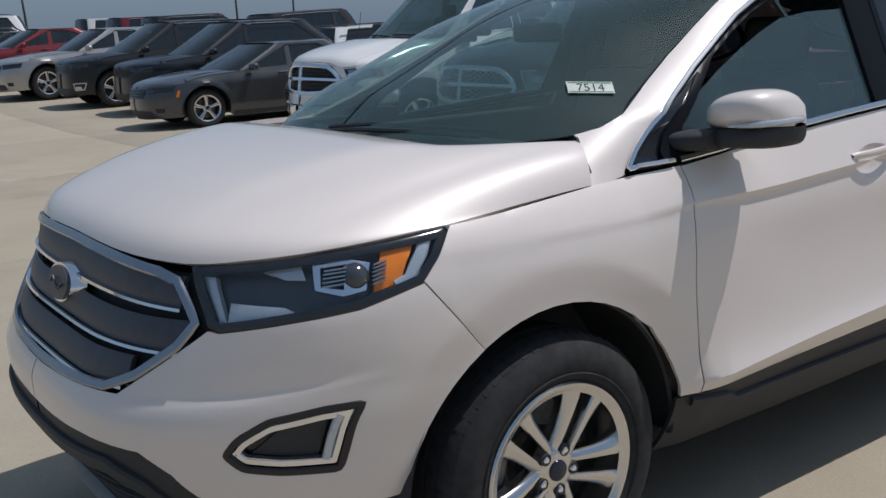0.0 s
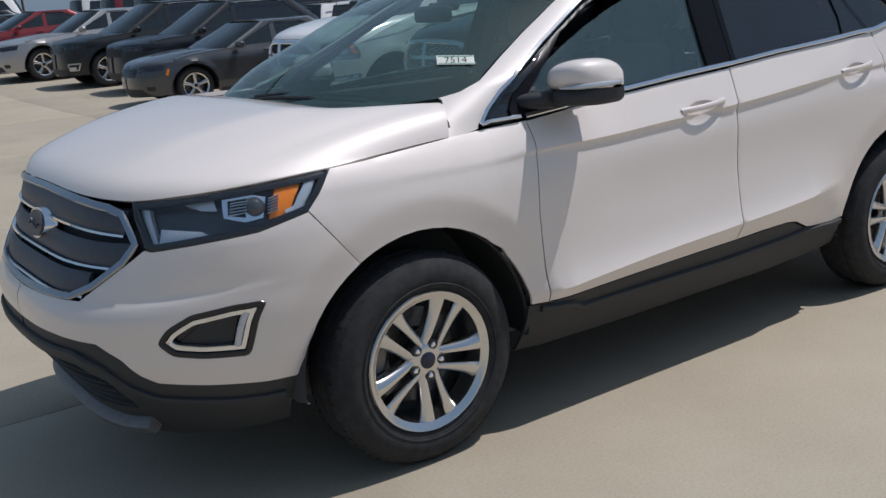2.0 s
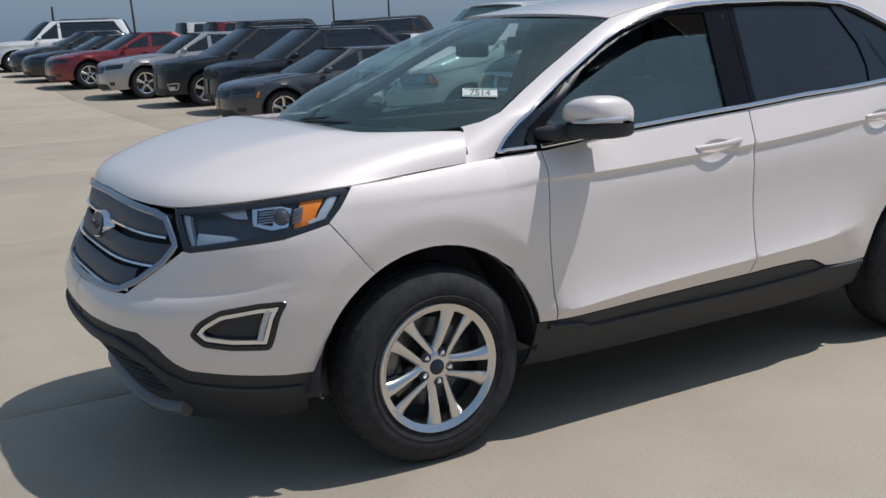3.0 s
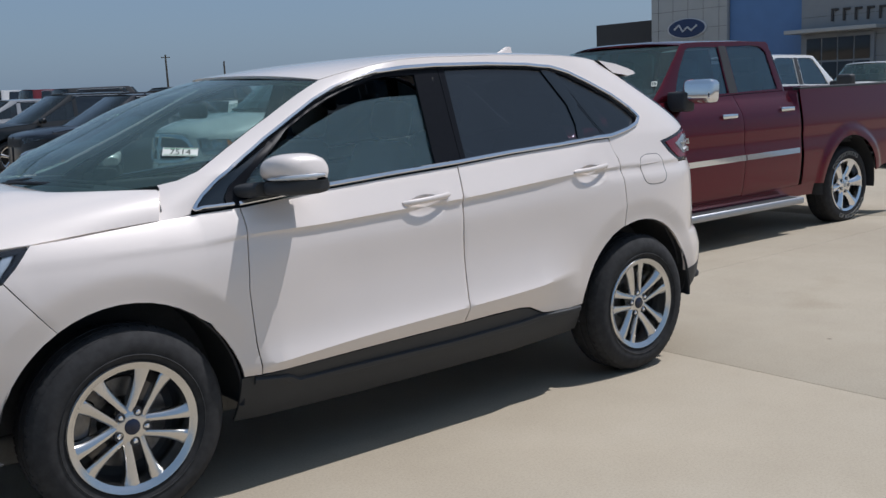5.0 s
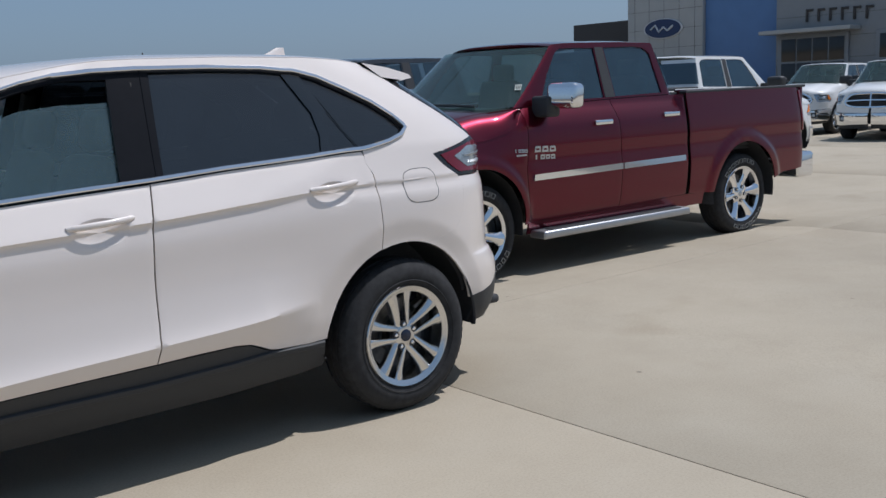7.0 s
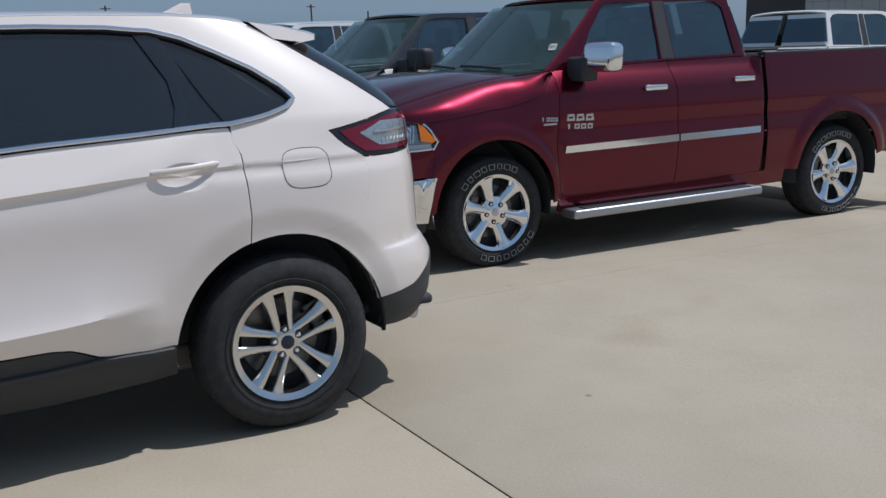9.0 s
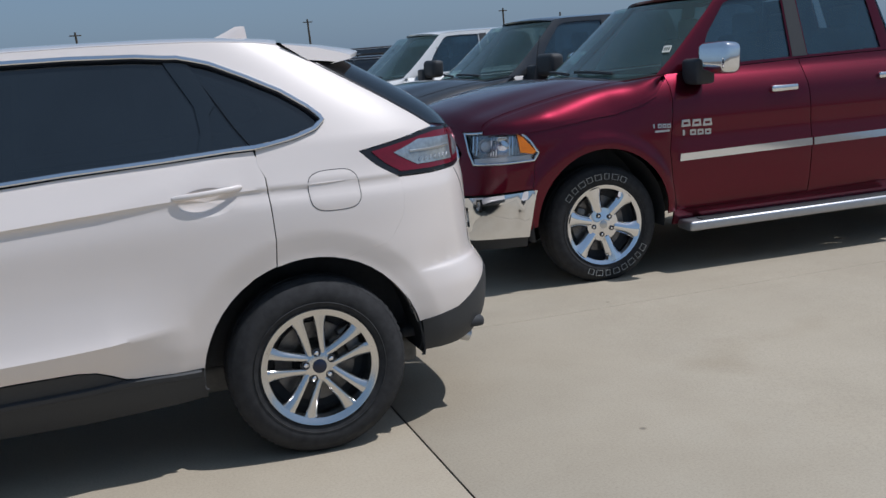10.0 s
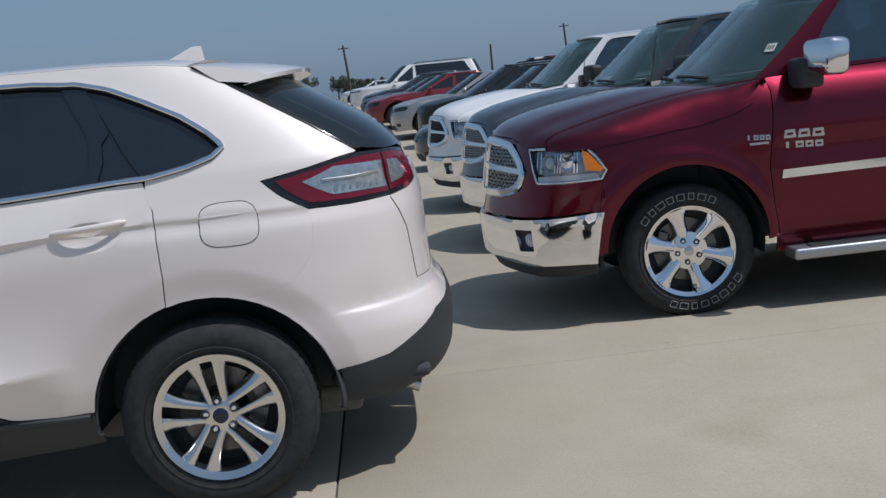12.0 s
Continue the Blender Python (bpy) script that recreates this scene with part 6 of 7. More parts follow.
    tube("aerial", [(0.28, 0.85, 1.33), (0.36, 0.86, 1.75)], 0.004, DARK, car, "thin black aerial", 5)
    rounded_box("bed_floor", (2.0, 1.6, 0.06), (3.72, 0, 0.85), DARK, car, "dark bed floor", 0.01)
    for sd in (-1, 1):
        rounded_box("bed_rail", (2.0, 0.09, 0.03), (3.70, sd * 0.89, 1.443), TRIM, car, "black bed rail cap", 0.01)
        rounded_box("bed_wall", (2.0, 0.04, 0.55), (3.70, sd * 0.84, 1.14), DARK, car, "", 0.01)
    rounded_box("tailgate", (0.06, 1.75, 0.72), (4.72, 0, 1.08), body, car, "painted tailgate", 0.02)
    rounded_box("rear_bumper", (0.30, 1.94, 0.28), (4.69, 0, 0.59), CHROME, car, "chrome rear bumper", 0.04)
    rounded_box("underbody", (4.8, 1.3, 0.25), (1.9, 0, 0.48), DARK, car, "dark frame", 0.03)
    rounded_box("engine_block", (0.9, 1.2, 0.5), (-0.2, 0, 0.75), DARK, car, "", 0.05)
    for sx in (1.15, 2.05):
        for sy in (-0.42, 0.42):
            rounded_box("seat_back", (0.16, 0.52, 0.66), (sx + 0.30, sy, 1.30), CLOTH, car, "dark seat back", 0.06, (0, 12, 0))
            rounded_box("headrest", (0.10, 0.26, 0.17), (sx + 0.40, sy, 1.70), CLOTH, car, "dark headrest", 0.04)
    rounded_box("dashboard", (0.5, 1.6, 0.35), (0.62, 0, 1.20), TRIM, car, "dark dashboard", 0.08)
    rounded_box("cabin_floor", (2.0, 1.6, 0.1), (1.6, 0, 0.75), DARK, car, "", 0.02)
    for y0, y1 in ((-0.62, -0.05), (0.02, 0.58)):
        tube("wiper", [(RTOP_glass(y0, 1.405) - 0.012, y0, 1.412), (RTOP_glass((y0 + y1) / 2, 1.42) - 0.022, (y0 + y1) / 2, 1.428), (RTOP_glass(y1, 1.425) - 0.012, y1, 1.430)], 0.012, DARK, car, "black wiper", 6)
    if detail:
        s0 = float(RTOP.fs(1.56)) - 0.36 * RTOP.QF
        panel("window_sticker", RTOP, [(s0, 1.535), (s0 + 0.15, 1.535), (s0 + 0.15, 1.580), (s0, 1.580)], PAPER, car, "small white windshield sticker", -1, step=0.05, off=0.006, thick=0.002, gap=0)
        for k in range(3):
            panel("sticker_bar", RTOP, [(s0 + 0.022 + 0.04 * k, 1.545), (s0 + 0.046 + 0.04 * k, 1.545), (s0 + 0.046 + 0.04 * k, 1.570), (s0 + 0.022 + 0.04 * k, 1.570)], INK, car, "", -1, step=0.05, off=0.009, thick=0.002, gap=0)
    return car


pickup("deep red crew cab pickup with chrome wheels and side steps", RED, parked(3.972, 2.33, -2.4, RAM_WB))
pickup("dark charcoal crew cab pickup parked nose out", CHARCOAL, parked(4.08, 5.35, -1.0, RAM_WB), "row of parked vehicles", False)
white_truck = pickup("white crew cab pickup with a black grille", WHITE_PLAIN, parked(3.90, 8.45, 0.0, RAM_WB), "row of parked vehicles", False, False)
for x, y, yaw in ((14.6, 5.9, 180.0), (25.2, 10.9, 4.0), (23.4, 7.7, 12.0)):
    tagged(copy_thing(white_truck, parked(x, y, yaw, RAM_WB) @ pose(0, 0, RAM_LIFT)), "white crew cab pickup parked by the showroom", group="white pickups")


# ---- other parked cars ----
def car(label, category, body, m, nose_x, tail_x, wb, half, hub, hood0, hood1, belt0, belt1, roof, cowl, header, roof_end, back, deck, clear=0.2, tumble=0.36, fn=2.7, boxy=0.0,
        lamps=True, amber=True, fog_ring=False, grille_mat=GLOSSBLACK, rim_mat=ALLOY, top_mat=None, rails=False, spokes=5, red_marker=False):
    """A parked car from its main sizes. x runs back from the front axle. back: where the rear glass meets the body; deck: the height there."""
    c = thing("parked_car", label, category, "row of parked vehicles", m)
    A = hub + 0.075
    gir = pchip((0.05, half - 0.10), (clear + 0.1, half - 0.03), (0.5, half - 0.005), (0.65, half), (belt0 - 0.12, half - 0.012), (belt0, half - 0.045), (belt0 + 0.25, half - 0.075))

    def width(x, z):
        return np.minimum(gir(z), half - 0.06 - tumble * (z - belt0) + 0.0 * x)

    def relief(x, z):
        r = 0.012 * np.exp(-((z - (belt0 - 0.16 + 0.02 * x)) / 0.02) ** 2) - 0.008 * np.exp(-((z - 0.62) / 0.12) ** 2) * np.clip((x - 0.5) / 0.2, 0, 1) * np.clip((wb - 0.5 - x) / 0.2, 0, 1)
        for cx in (0.0, wb):
            r = r + 0.015 * np.clip(1 - (np.hypot(x - cx, z - hub) - A - 0.05) / 0.04, 0, 1) * (z < belt0 - 0.05)
        return r
    lo = nose_x
    S = Shell(width, const(0.15), pchip((0.05, lo + 0.18), (0.25, lo + 0.06), (0.45, lo), (0.6, lo + 0.005), (hood0, lo + 0.09 - 0.05 * boxy), (hood0 + 0.2, lo + 0.3)), const(fn),
              const(wb - 0.2), pchip((0.05, tail_x - 0.15), (0.45, tail_x), (0.7, tail_x - 0.01), (deck, tail_x - 0.08), (deck + 0.3, tail_x - 0.2)), const(3.2), relief=relief)
    zt = roof - 0.035
    T = Shell(width, pchip((belt0 - 0.1, cowl + 0.05), (belt0, cowl + 0.2), (zt, header + 0.32), (roof + 0.05, header + 0.42)), pchip((belt0 - 0.1, cowl - 0.4), (belt0, cowl - 0.25), (zt, header - 0.03), (roof + 0.05, header + 0.1)), const(2.7),
              pchip((deck - 0.1, back - 0.38), (deck, back - 0.42), (zt, roof_end - 0.35), (roof + 0.05, roof_end - 0.4)), pchip((deck - 0.1, back + 0.03), (deck, back), (zt, roof_end), (roof + 0.05, roof_end - 0.05)), const(3.2))
    nose, tail = S.nose(0.6), S.tail(0.6)
    AF, AR = arch(S, 0.0, clear + 0.06, clear + 0.06, A, hub, 14), arch(S, wb, clear + 0.06, clear + 0.06, A, hub, 14)
    s_lamp = S.s_at(-0.52, hood0)
    ze = pchip((nose, hood0), (s_lamp, hood0 + 0.03), (S.s_at(-0.1, 0.8), hood0 + 0.75 * (belt0 - hood0 - 0.02)), (cowl + 0.2, belt0))
    front_line = [(s, float(ze(s))) for s in np.linspace(nose, cowl + 0.2, 16)]
    belt = [(cowl + 0.2 + (back - 0.3 - cowl - 0.2) * t, belt0 + (belt1 - belt0) * t) for t in np.linspace(0.1, 1, 8)]
    rear_line = [(s, belt1 + (deck - belt1) * t) for s, t in ((back - 0.1, 0.7), (tail, 1.0))]
    outline = front_line + belt + rear_line + [(tail, clear + 0.08)] + AR[::-1] + [(wb - A - 0.05, clear), (A + 0.05, clear)] + AF[::-1] + [(nose, clear + 0.02)]
    panel("body", S, outline, body, c, "painted body shell", 0, step=0.055, gap=0)
    P = hood_grid(S, ze, S.s_at(-0.3, hood0 + 0.05), lambda y: cowl - 0.22 + 0.35 * y ** 3, lambda v: hood1 - 0.02 * v * v - (hood1 - float(ze(-0.3)) - 0.02) * v ** 12, 0.012, 0.22, 1.7, nv=14, nu=16)
    grid("hood", P, body, c, "painted hood", 0.015)
    fill = []
    for s in np.linspace(S.s_at(-0.32, hood0 + 0.05), cowl + 0.2, 8):
        q = S(s, ze(s))
        fill.append([(q[0], q[1], q[2]), (q[0], q[1] + 0.06, q[2] + 0.02), (q[0], q[1] + 0.22, q[2] + 0.03)])
    for sd in (-1, 1):
        grid("fender_top", np.array(fill) * np.array([1, -sd, 1]), body, c, "", 0.01, flip=(sd == -1))
    # cabin
    wf, wr = 0.22, 0.30
    z_hi = zt
    side = [(float(T.fs(z)) - wf * T.QF, z) for z in np.linspace(belt0 - 0.03, z_hi, 7)] + [(header + 0.5, z_hi + 0.01), (roof_end - 0.6, z_hi + 0.01)] + [(float(T.rs(z)) + wr * T.QR, z) for z in np.linspace(z_hi, deck, 6)] + belt[::-1] + [(cowl + 0.2, belt0)]
    f0 = lambda z: float(T.fs(z)) - 0.05 + (z - belt0) * 0.1
    r0 = lambda z: float(T.rs(z)) + 0.05 - (z - belt0) * 0.15
    mid = (cowl + header) / 2 + 0.55 + 0.25 * (wb - 2.4)
    zb = lambda x: float(np.interp(x, [cowl + 0.2, back - 0.3], [belt0, belt1])) + 0.025
    hi = z_hi - 0.045
    win1 = [(f0(belt0) + 0.05, zb(f0(belt0))), (mid - 0.05, zb(mid)), (mid - 0.02, hi), (f0(hi) + 0.12, hi)]
    win2 = [(mid + 0.06, zb(mid)), (r0(belt1) - 0.06, zb(r0(belt1)) + 0.02), (r0(hi) - 0.08, hi - 0.01), (mid + 0.07, hi)]
    up = top_mat or body
    for sd in (-1, 1):
        panel("cabin_side", T, side, up, c, "painted pillars", sd, step=0.06, gap=0, holes=[win1, win2])
        panel("front_side_glass", T, win1, FARGLASS, c, "dark side window", sd, step=0.08, off=-0.01, thick=0.004, gap=-0.006)
        panel("rear_side_glass", T, win2, PRIVACY if boxy else FARGLASS, c, "dark side window", sd, step=0.08, off=-0.01, thick=0.004, gap=-0.006)
        ribbon("window_trim", T, densify([(win1[3][0] - 0.02, hi - 0.01), (win1[3][0] + 0.08, hi + 0.012), (mid, hi + 0.014), (win2[2][0] - 0.1, hi + 0.012), (win2[2][0] + 0.02, hi - 0.02)], 0.05, False), SATIN if boxy else GLOSSBLACK, c, "", 0.014, 0.005, 0.0, sd)
        lamp = [(S.s_at(-0.50, hood0), hood0 + 0.015), (S.s_at(-0.55, hood0 - 0.1), hood0 - 0.10), (nose + 0.50, hood0 - 0.13), (nose + 0.42, hood0 - 0.01)]
        if lamps:
            h = panel("headlamp", S, lamp, LAMPGLASS, c, "clear headlamp", sd, step=0.06, off=0.012, thick=0.012, gap=0)
            panel("reflector", S, lamp, CLEARLENS if amber else GLOSSBLACK, h, "", sd, step=0.08, off=0.003, thick=0.004, gap=0.01)
            panel("side_marker", S, [(S.s_at(-0.50, hood0), hood0 + 0.0), (S.s_at(-0.54, hood0 - 0.08), hood0 - 0.085), (S.s_at(-0.60, hood0 - 0.08), hood0 - 0.085), (S.s_at(-0.58, hood0), hood0 - 0.005)], AMBER, h, "", sd, step=0.05, off=0.014, thick=0.004, gap=0) if amber else None
        if red_marker:
            panel("side_marker", S, [(S.s_at(-0.52, 0.62), 0.60), (S.s_at(-0.50, 0.62), 0.72), (S.s_at(-0.46, 0.62), 0.72), (S.s_at(-0.47, 0.62), 0.60)], AMBER, c, "orange-red side marker", sd, step=0.04, off=0.004, thick=0.004, gap=0)
        panel("tail_lamp", S, [(tail - 0.75, deck - 0.05), (tail - 0.15, deck - 0.06), (tail - 0.15, deck - 0.18), (tail - 0.72, deck - 0.16)], REDLENS, c, "red tail lamp", sd, step=0.06, off=0.006, thick=0.01, gap=0)
        for xs in (float(f0(belt0)) + 0.02, mid + 0.03, wb - A * 0.55):
            ribbon("door_joint", S, [(xs, belt0 - 0.01), (xs - 0.02, 0.6), (xs - 0.03, clear + 0.08)], DARK, c, "", 0.006, 0.0015, 0.0, sd)
        for xs in (mid - 0.18, wb - A * 0.55 - 0.2):
            rounded_box("door_handle", (0.17, 0.03, 0.03), (xs, sd * (float(-S(xs, belt0 - 0.10)[1]) + 0.012), belt0 - 0.10 + 0.02), body, c, "", 0.01)
        mr = rounded_box("door_mirror", (0.12, 0.20, 0.13), (float(f0(belt0)) + 0.12, sd * (half + 0.08), belt0 + 0.06), body, c, "painted door mirror", 0.04, (0, 0, sd * -10))
        ribbon("sill_trim", S, [(A + 0.06, clear + 0.05), (wb - A - 0.06, clear + 0.05)], TRIM, c, "", 0.09, 0.008, 0.0, sd)
        for cx in (0.0, wb):
            prof = [(A + 0.004, 0.01), (A + 0.02, 0.05), (A + 0.02, 0.34), (0.05, 0.35)]
            V, F = [], []
            for i in range(19):
                a = -0.2 + (math.pi + 0.4) * i / 18
                V += [(cx + r * math.cos(a), sd * (half - 0.008 - dd), max(clear, hub + r * math.sin(a))) for r, dd in prof]
            for i in range(18):
                for k in range(3):
                    f = (i * 4 + k, i * 4 + k + 1, i * 4 + 5 + k, i * 4 + 4 + k)
                    F.append(f if sd == -1 else f[::-1])
            make("wheel_housing", V, F, DARK, c, "")
            wheel(c, (cx, sd * (half - 0.025), hub), hub, hub * 0.70, 0.235, spokes, rim_mat, sd, turn=radians(90), w0=0.06, w1=0.085, cap=GLOSSBLACK, dish=0.03, detail=False)
        if rails:
            tube("roof_rail", [(header + 0.45, sd * (half - 0.20), roof - 0.01), (header + 0.55, sd * (half - 0.20), roof + 0.035), (roof_end - 0.45, sd * (half - 0.20), roof + 0.035), (roof_end - 0.3, sd * (half - 0.20), roof - 0.01)], 0.016, GLOSSBLACK, c, "black roof rail", 6)
    gr = panel("grille", S, [(nose, hood0 - 0.03), (nose + 0.40, hood0 - 0.035), (nose + 0.44, hood0 - 0.10), (nose + 0.38, hood0 - 0.20), (nose, hood0 - 0.21)], grille_mat, c, "dark grille", 0, step=0.06, off=0.006, thick=0.006, gap=0)
    for k in range(3):
        ribbon_both("grille_bar", S, [(nose, hood0 - 0.075 - 0.045 * k), (nose + 0.38, hood0 - 0.08 - 0.045 * k)], DARK if boxy else TRIM, gr, "", 0.012, 0.008, 0.010)
    panel("lower_intake", S, [(nose, clear + 0.20), (nose + 0.55, clear + 0.19), (nose + 0.60, clear + 0.08), (nose, clear + 0.06)], TRIM, c, "black lower intake", 0, step=0.06, off=0.006, thick=0.006, gap=0)
    for sd in (-1, 1):
        if fog_ring:
            ribbon("fog_lamp_surround", S, [(nose + 0.60, clear + 0.30), (nose + 1.00, clear + 0.31), (nose + 0.93, clear + 0.17), (nose + 0.66, clear + 0.16)], SATIN, c, "bright fog lamp surround", 0.028, 0.012, 0.004, sd, True)
        panel("fog_lamp", S, [(nose + 0.66, clear + 0.24), (nose + 0.86, clear + 0.235), (nose + 0.84, clear + 0.16), (nose + 0.67, clear + 0.16)], SATIN if boxy else GLOSSBLACK, c, "fog lamp", sd, step=0.06, off=0.006, thick=0.006, gap=0)
    panel("windshield", T, [(float(T.fs(z)) - T.QF, z) for z in np.linspace(z_hi, belt0 - 0.03, 7)] + [(float(T.fs(z)) - wf * T.QF, z) for z in np.linspace(belt0 - 0.03, z_hi, 7)], FARGLASS, c, "raked windshield", 0, step=0.07, off=-0.004, thick=0.004, gap=0.002)
    panel("back_glass", T, [(float(T.rs(z)) + wr * T.QR, z) for z in np.linspace(z_hi, deck, 6)] + [(float(T.rs(z)) + T.QR, z) for z in np.linspace(deck, z_hi, 6)], FARGLASS, c, "rear window", 0, step=0.07, off=-0.004, thick=0.004, gap=0.002)
    es = np.concatenate([[float(T.fs(z_hi)) - wf * T.QF], np.linspace(header + 0.2, roof_end - 0.35, 10), [float(T.rs(z_hi)) + wr * T.QR]])
    E = T(es, np.full(es.shape, z_hi) + 0.008)
    vv = np.concatenate([-np.linspace(1, 0.8, 5), np.linspace(-0.65, 0.65, 9), np.linspace(0.8, 1, 5)])
    rows = []
    for i in range(len(es)):
        bow = -0.14 * max(0, 1 - i / 4) ** 1.5 + 0.12 * max(0, (i - 8) / 3) ** 1.5
        hump = 1 - 0.6 * abs(i / (len(es) - 1) - 0.4)
        rows.append(np.stack([E[i, 0] + bow * (1 - vv ** 2), -E[i, 1] * -1 * vv * -1, E[i, 2] + (roof - z_hi) * hump * (1 - np.abs(vv) ** 2.6)], -1))
    grid("roof", np.array(rows), up, c, "painted roof", 0.015)
    if tail_x - back > 0.3:
        rows = []
        for s, x in [(s, 0) for s in np.linspace(back - 0.35, tail, 14)]:
            z = float(np.interp(s, [back - 0.35, back - 0.1, tail], [belt1, belt1 + 0.7 * (deck - belt1), deck]))
            q = S(s, z)
            rows.append([(q[0] - 0.0, v * q[1], z + 0.03 * (1 - abs(v) ** 3)) for v in np.linspace(1, -1, 13)])
        grid("trunk_lid", np.array(rows), body, c, "painted trunk lid", 0.015, flip=True)
    rounded_box("interior_floor", (back - cowl - 0.3, half * 1.6, 0.1), ((back + cowl) / 2, 0, belt0 - 0.45), DARK, c, "", 0.02)
    rounded_box("dashboard", (0.45, half * 1.6, 0.25), (cowl + 0.2, 0, belt0 - 0.14), DARK, c, "dark dashboard", 0.05)
    for sx in (mid - 0.25, mid + 0.65):
        for sy in (-0.38, 0.38):
            rounded_box("seat_back", (0.16, 0.48, 0.6), (sx, sy, belt0 - 0.02), CLOTH, c, "dark seat back", 0.06, (0, 12, 0))
            rounded_box("headrest", (0.09, 0.24, 0.15), (sx + 0.10, sy, belt0 + 0.34), CLOTH, c, "", 0.04)
    rounded_box("underbody", (tail_x - nose_x - 0.9, half * 1.4, 0.15), ((tail_x + nose_x) / 2, 0, clear + 0.12), DARK, c, "dark underbody", 0.03)
    return c


SEDAN = dict(nose_x=-0.98, tail_x=4.06, wb=3.05, half=0.95, hub=0.355, hood0=0.80, hood1=1.03, belt0=1.0, belt1=1.06, roof=1.50, cowl=0.62, header=1.28, roof_end=2.75, back=3.45, deck=1.10, clear=0.17)
COUPE = dict(nose_x=-0.98, tail_x=4.04, wb=2.95, half=0.96, hub=0.36, hood0=0.82, hood1=1.03, belt0=1.0, belt1=1.08, roof=1.49, cowl=0.72, header=1.36, roof_end=2.65, back=3.35, deck=1.12, clear=0.18, fn=3.2)
WAGON = dict(nose_x=-0.92, tail_x=3.95, wb=2.98, half=0.965, hub=0.385, hood0=0.97, hood1=1.15, belt0=1.12, belt1=1.22, roof=1.78, cowl=0.46, header=1.32, roof_end=3.20, back=3.82, deck=1.18, clear=0.24, fn=3.2, boxy=1.0, rails=True)
LARGE = dict(nose_x=-0.98, tail_x=4.26, wb=3.02, half=1.0, hub=0.40, hood0=1.08, hood1=1.22, belt0=1.22, belt1=1.28, roof=2.0, cowl=0.55, header=1.12, roof_end=3.95, back=4.20, deck=1.28, clear=0.28, fn=3.6, boxy=1.0, rails=True)
BOX = dict(nose_x=-0.70, tail_x=3.55, wb=2.95, half=0.93, hub=0.40, hood0=1.02, hood1=1.18, belt0=1.18, belt1=1.22, roof=1.95, cowl=0.55, header=0.85, roof_end=3.42, back=3.5, deck=1.22, clear=0.32, tumble=0.2, fn=4.0, boxy=1.0)
ROW = [
    ("black low sedan between a white pickup and a grey sedan", "car", BLACK, 5.20, 11.4, -1.0, SEDAN, {}),
    ("granite grey sports sedan with five-spoke wheels", "car", GREY, 3.77, 14.75, -1.0, SEDAN, dict(amber=False, tall=0.93, red_marker=True)),
    ("dark blue family SUV with roof rails", "car", NAVY, 4.45, 17.75, 0.0, WAGON, dict(grille_mat=DARK, amber=False, tall=1.0)),
    ("black SUV with bright fog lamp surrounds", "car", BLACKGREEN, 4.05, 20.6, 0.0, WAGON, dict(amber=False, fog_ring=True, tall=1.02)),
    ("silver two-door muscle coupe", "car", SILVER, 3.55, 24.3, 0.0, COUPE, dict(amber=False, grow=1.07, tall=1.05)),
    ("bright red two-door muscle coupe", "car", CRIMSON, 2.8, 27.8, 0.0, COUPE, dict(amber=False, grow=1.07, tall=0.97)),
    ("black two-door coupe parked by a red one", "car", BLACK, 2.6, 31.2, 0.0, COUPE, dict(amber=False, grow=1.05, tall=0.90)),
    ("dark grey sedan far down the row", "car", CHARCOAL, 2.6, 34.4, 0.0, SEDAN, dict(grow=1.04, tall=0.95, amber=False)),
    ("large white SUV at the end of the row", "car", WHITE_PLAIN, 2.15, 38.2, 0.0, LARGE, dict(grow=1.10, tall=0.83, amber=False)),
    ("white sedan standing alone beyond the row", "car", WHITE_PLAIN, 0.8, 66.0, -12.0, SEDAN, {}),
    ("white boxy off-roader with dark windows", "car", WHITE_PLAIN, 12.2, 38.5, 180.0, BOX, {}),
    ("red boxy off-roader with dark windows", "car", CRIMSON, 12.2, 34.4, 180.0, BOX, {}),
    ("black boxy off-roader beside a red one", "car", BLACK, 12.2, 30.6, 180.0, BOX, dict(top_mat=TRIM)),
    ("white van-like SUV in the second row", "car", WHITE_PLAIN, 12.0, 26.4, 180.0, LARGE, dict(tall=0.84)),
    ("black boxy off-roader with a hard top", "car", BLACK, 12.2, 22.2, 180.0, BOX, dict(top_mat=TRIM)),
    ("white large SUV in the second row", "car", WHITE_PLAIN, 12.4, 18.3, 180.0, LARGE, dict(tall=0.78)),
    ("black large SUV in the second row", "car", BLACK, 12.4, 14.6, 180.0, LARGE, dict(tall=0.80)),
]
for label, category, mat, x, y, yaw, spec, more in ROW:
    grow, tall = more.pop("grow", 1.0), more.pop("tall", 1.0)
    car(label, category, mat, parked(x, y, yaw, spec["wb"]) @ Matrix.Diagonal((grow, grow, grow * tall, 1.0)), **{**spec, **more})

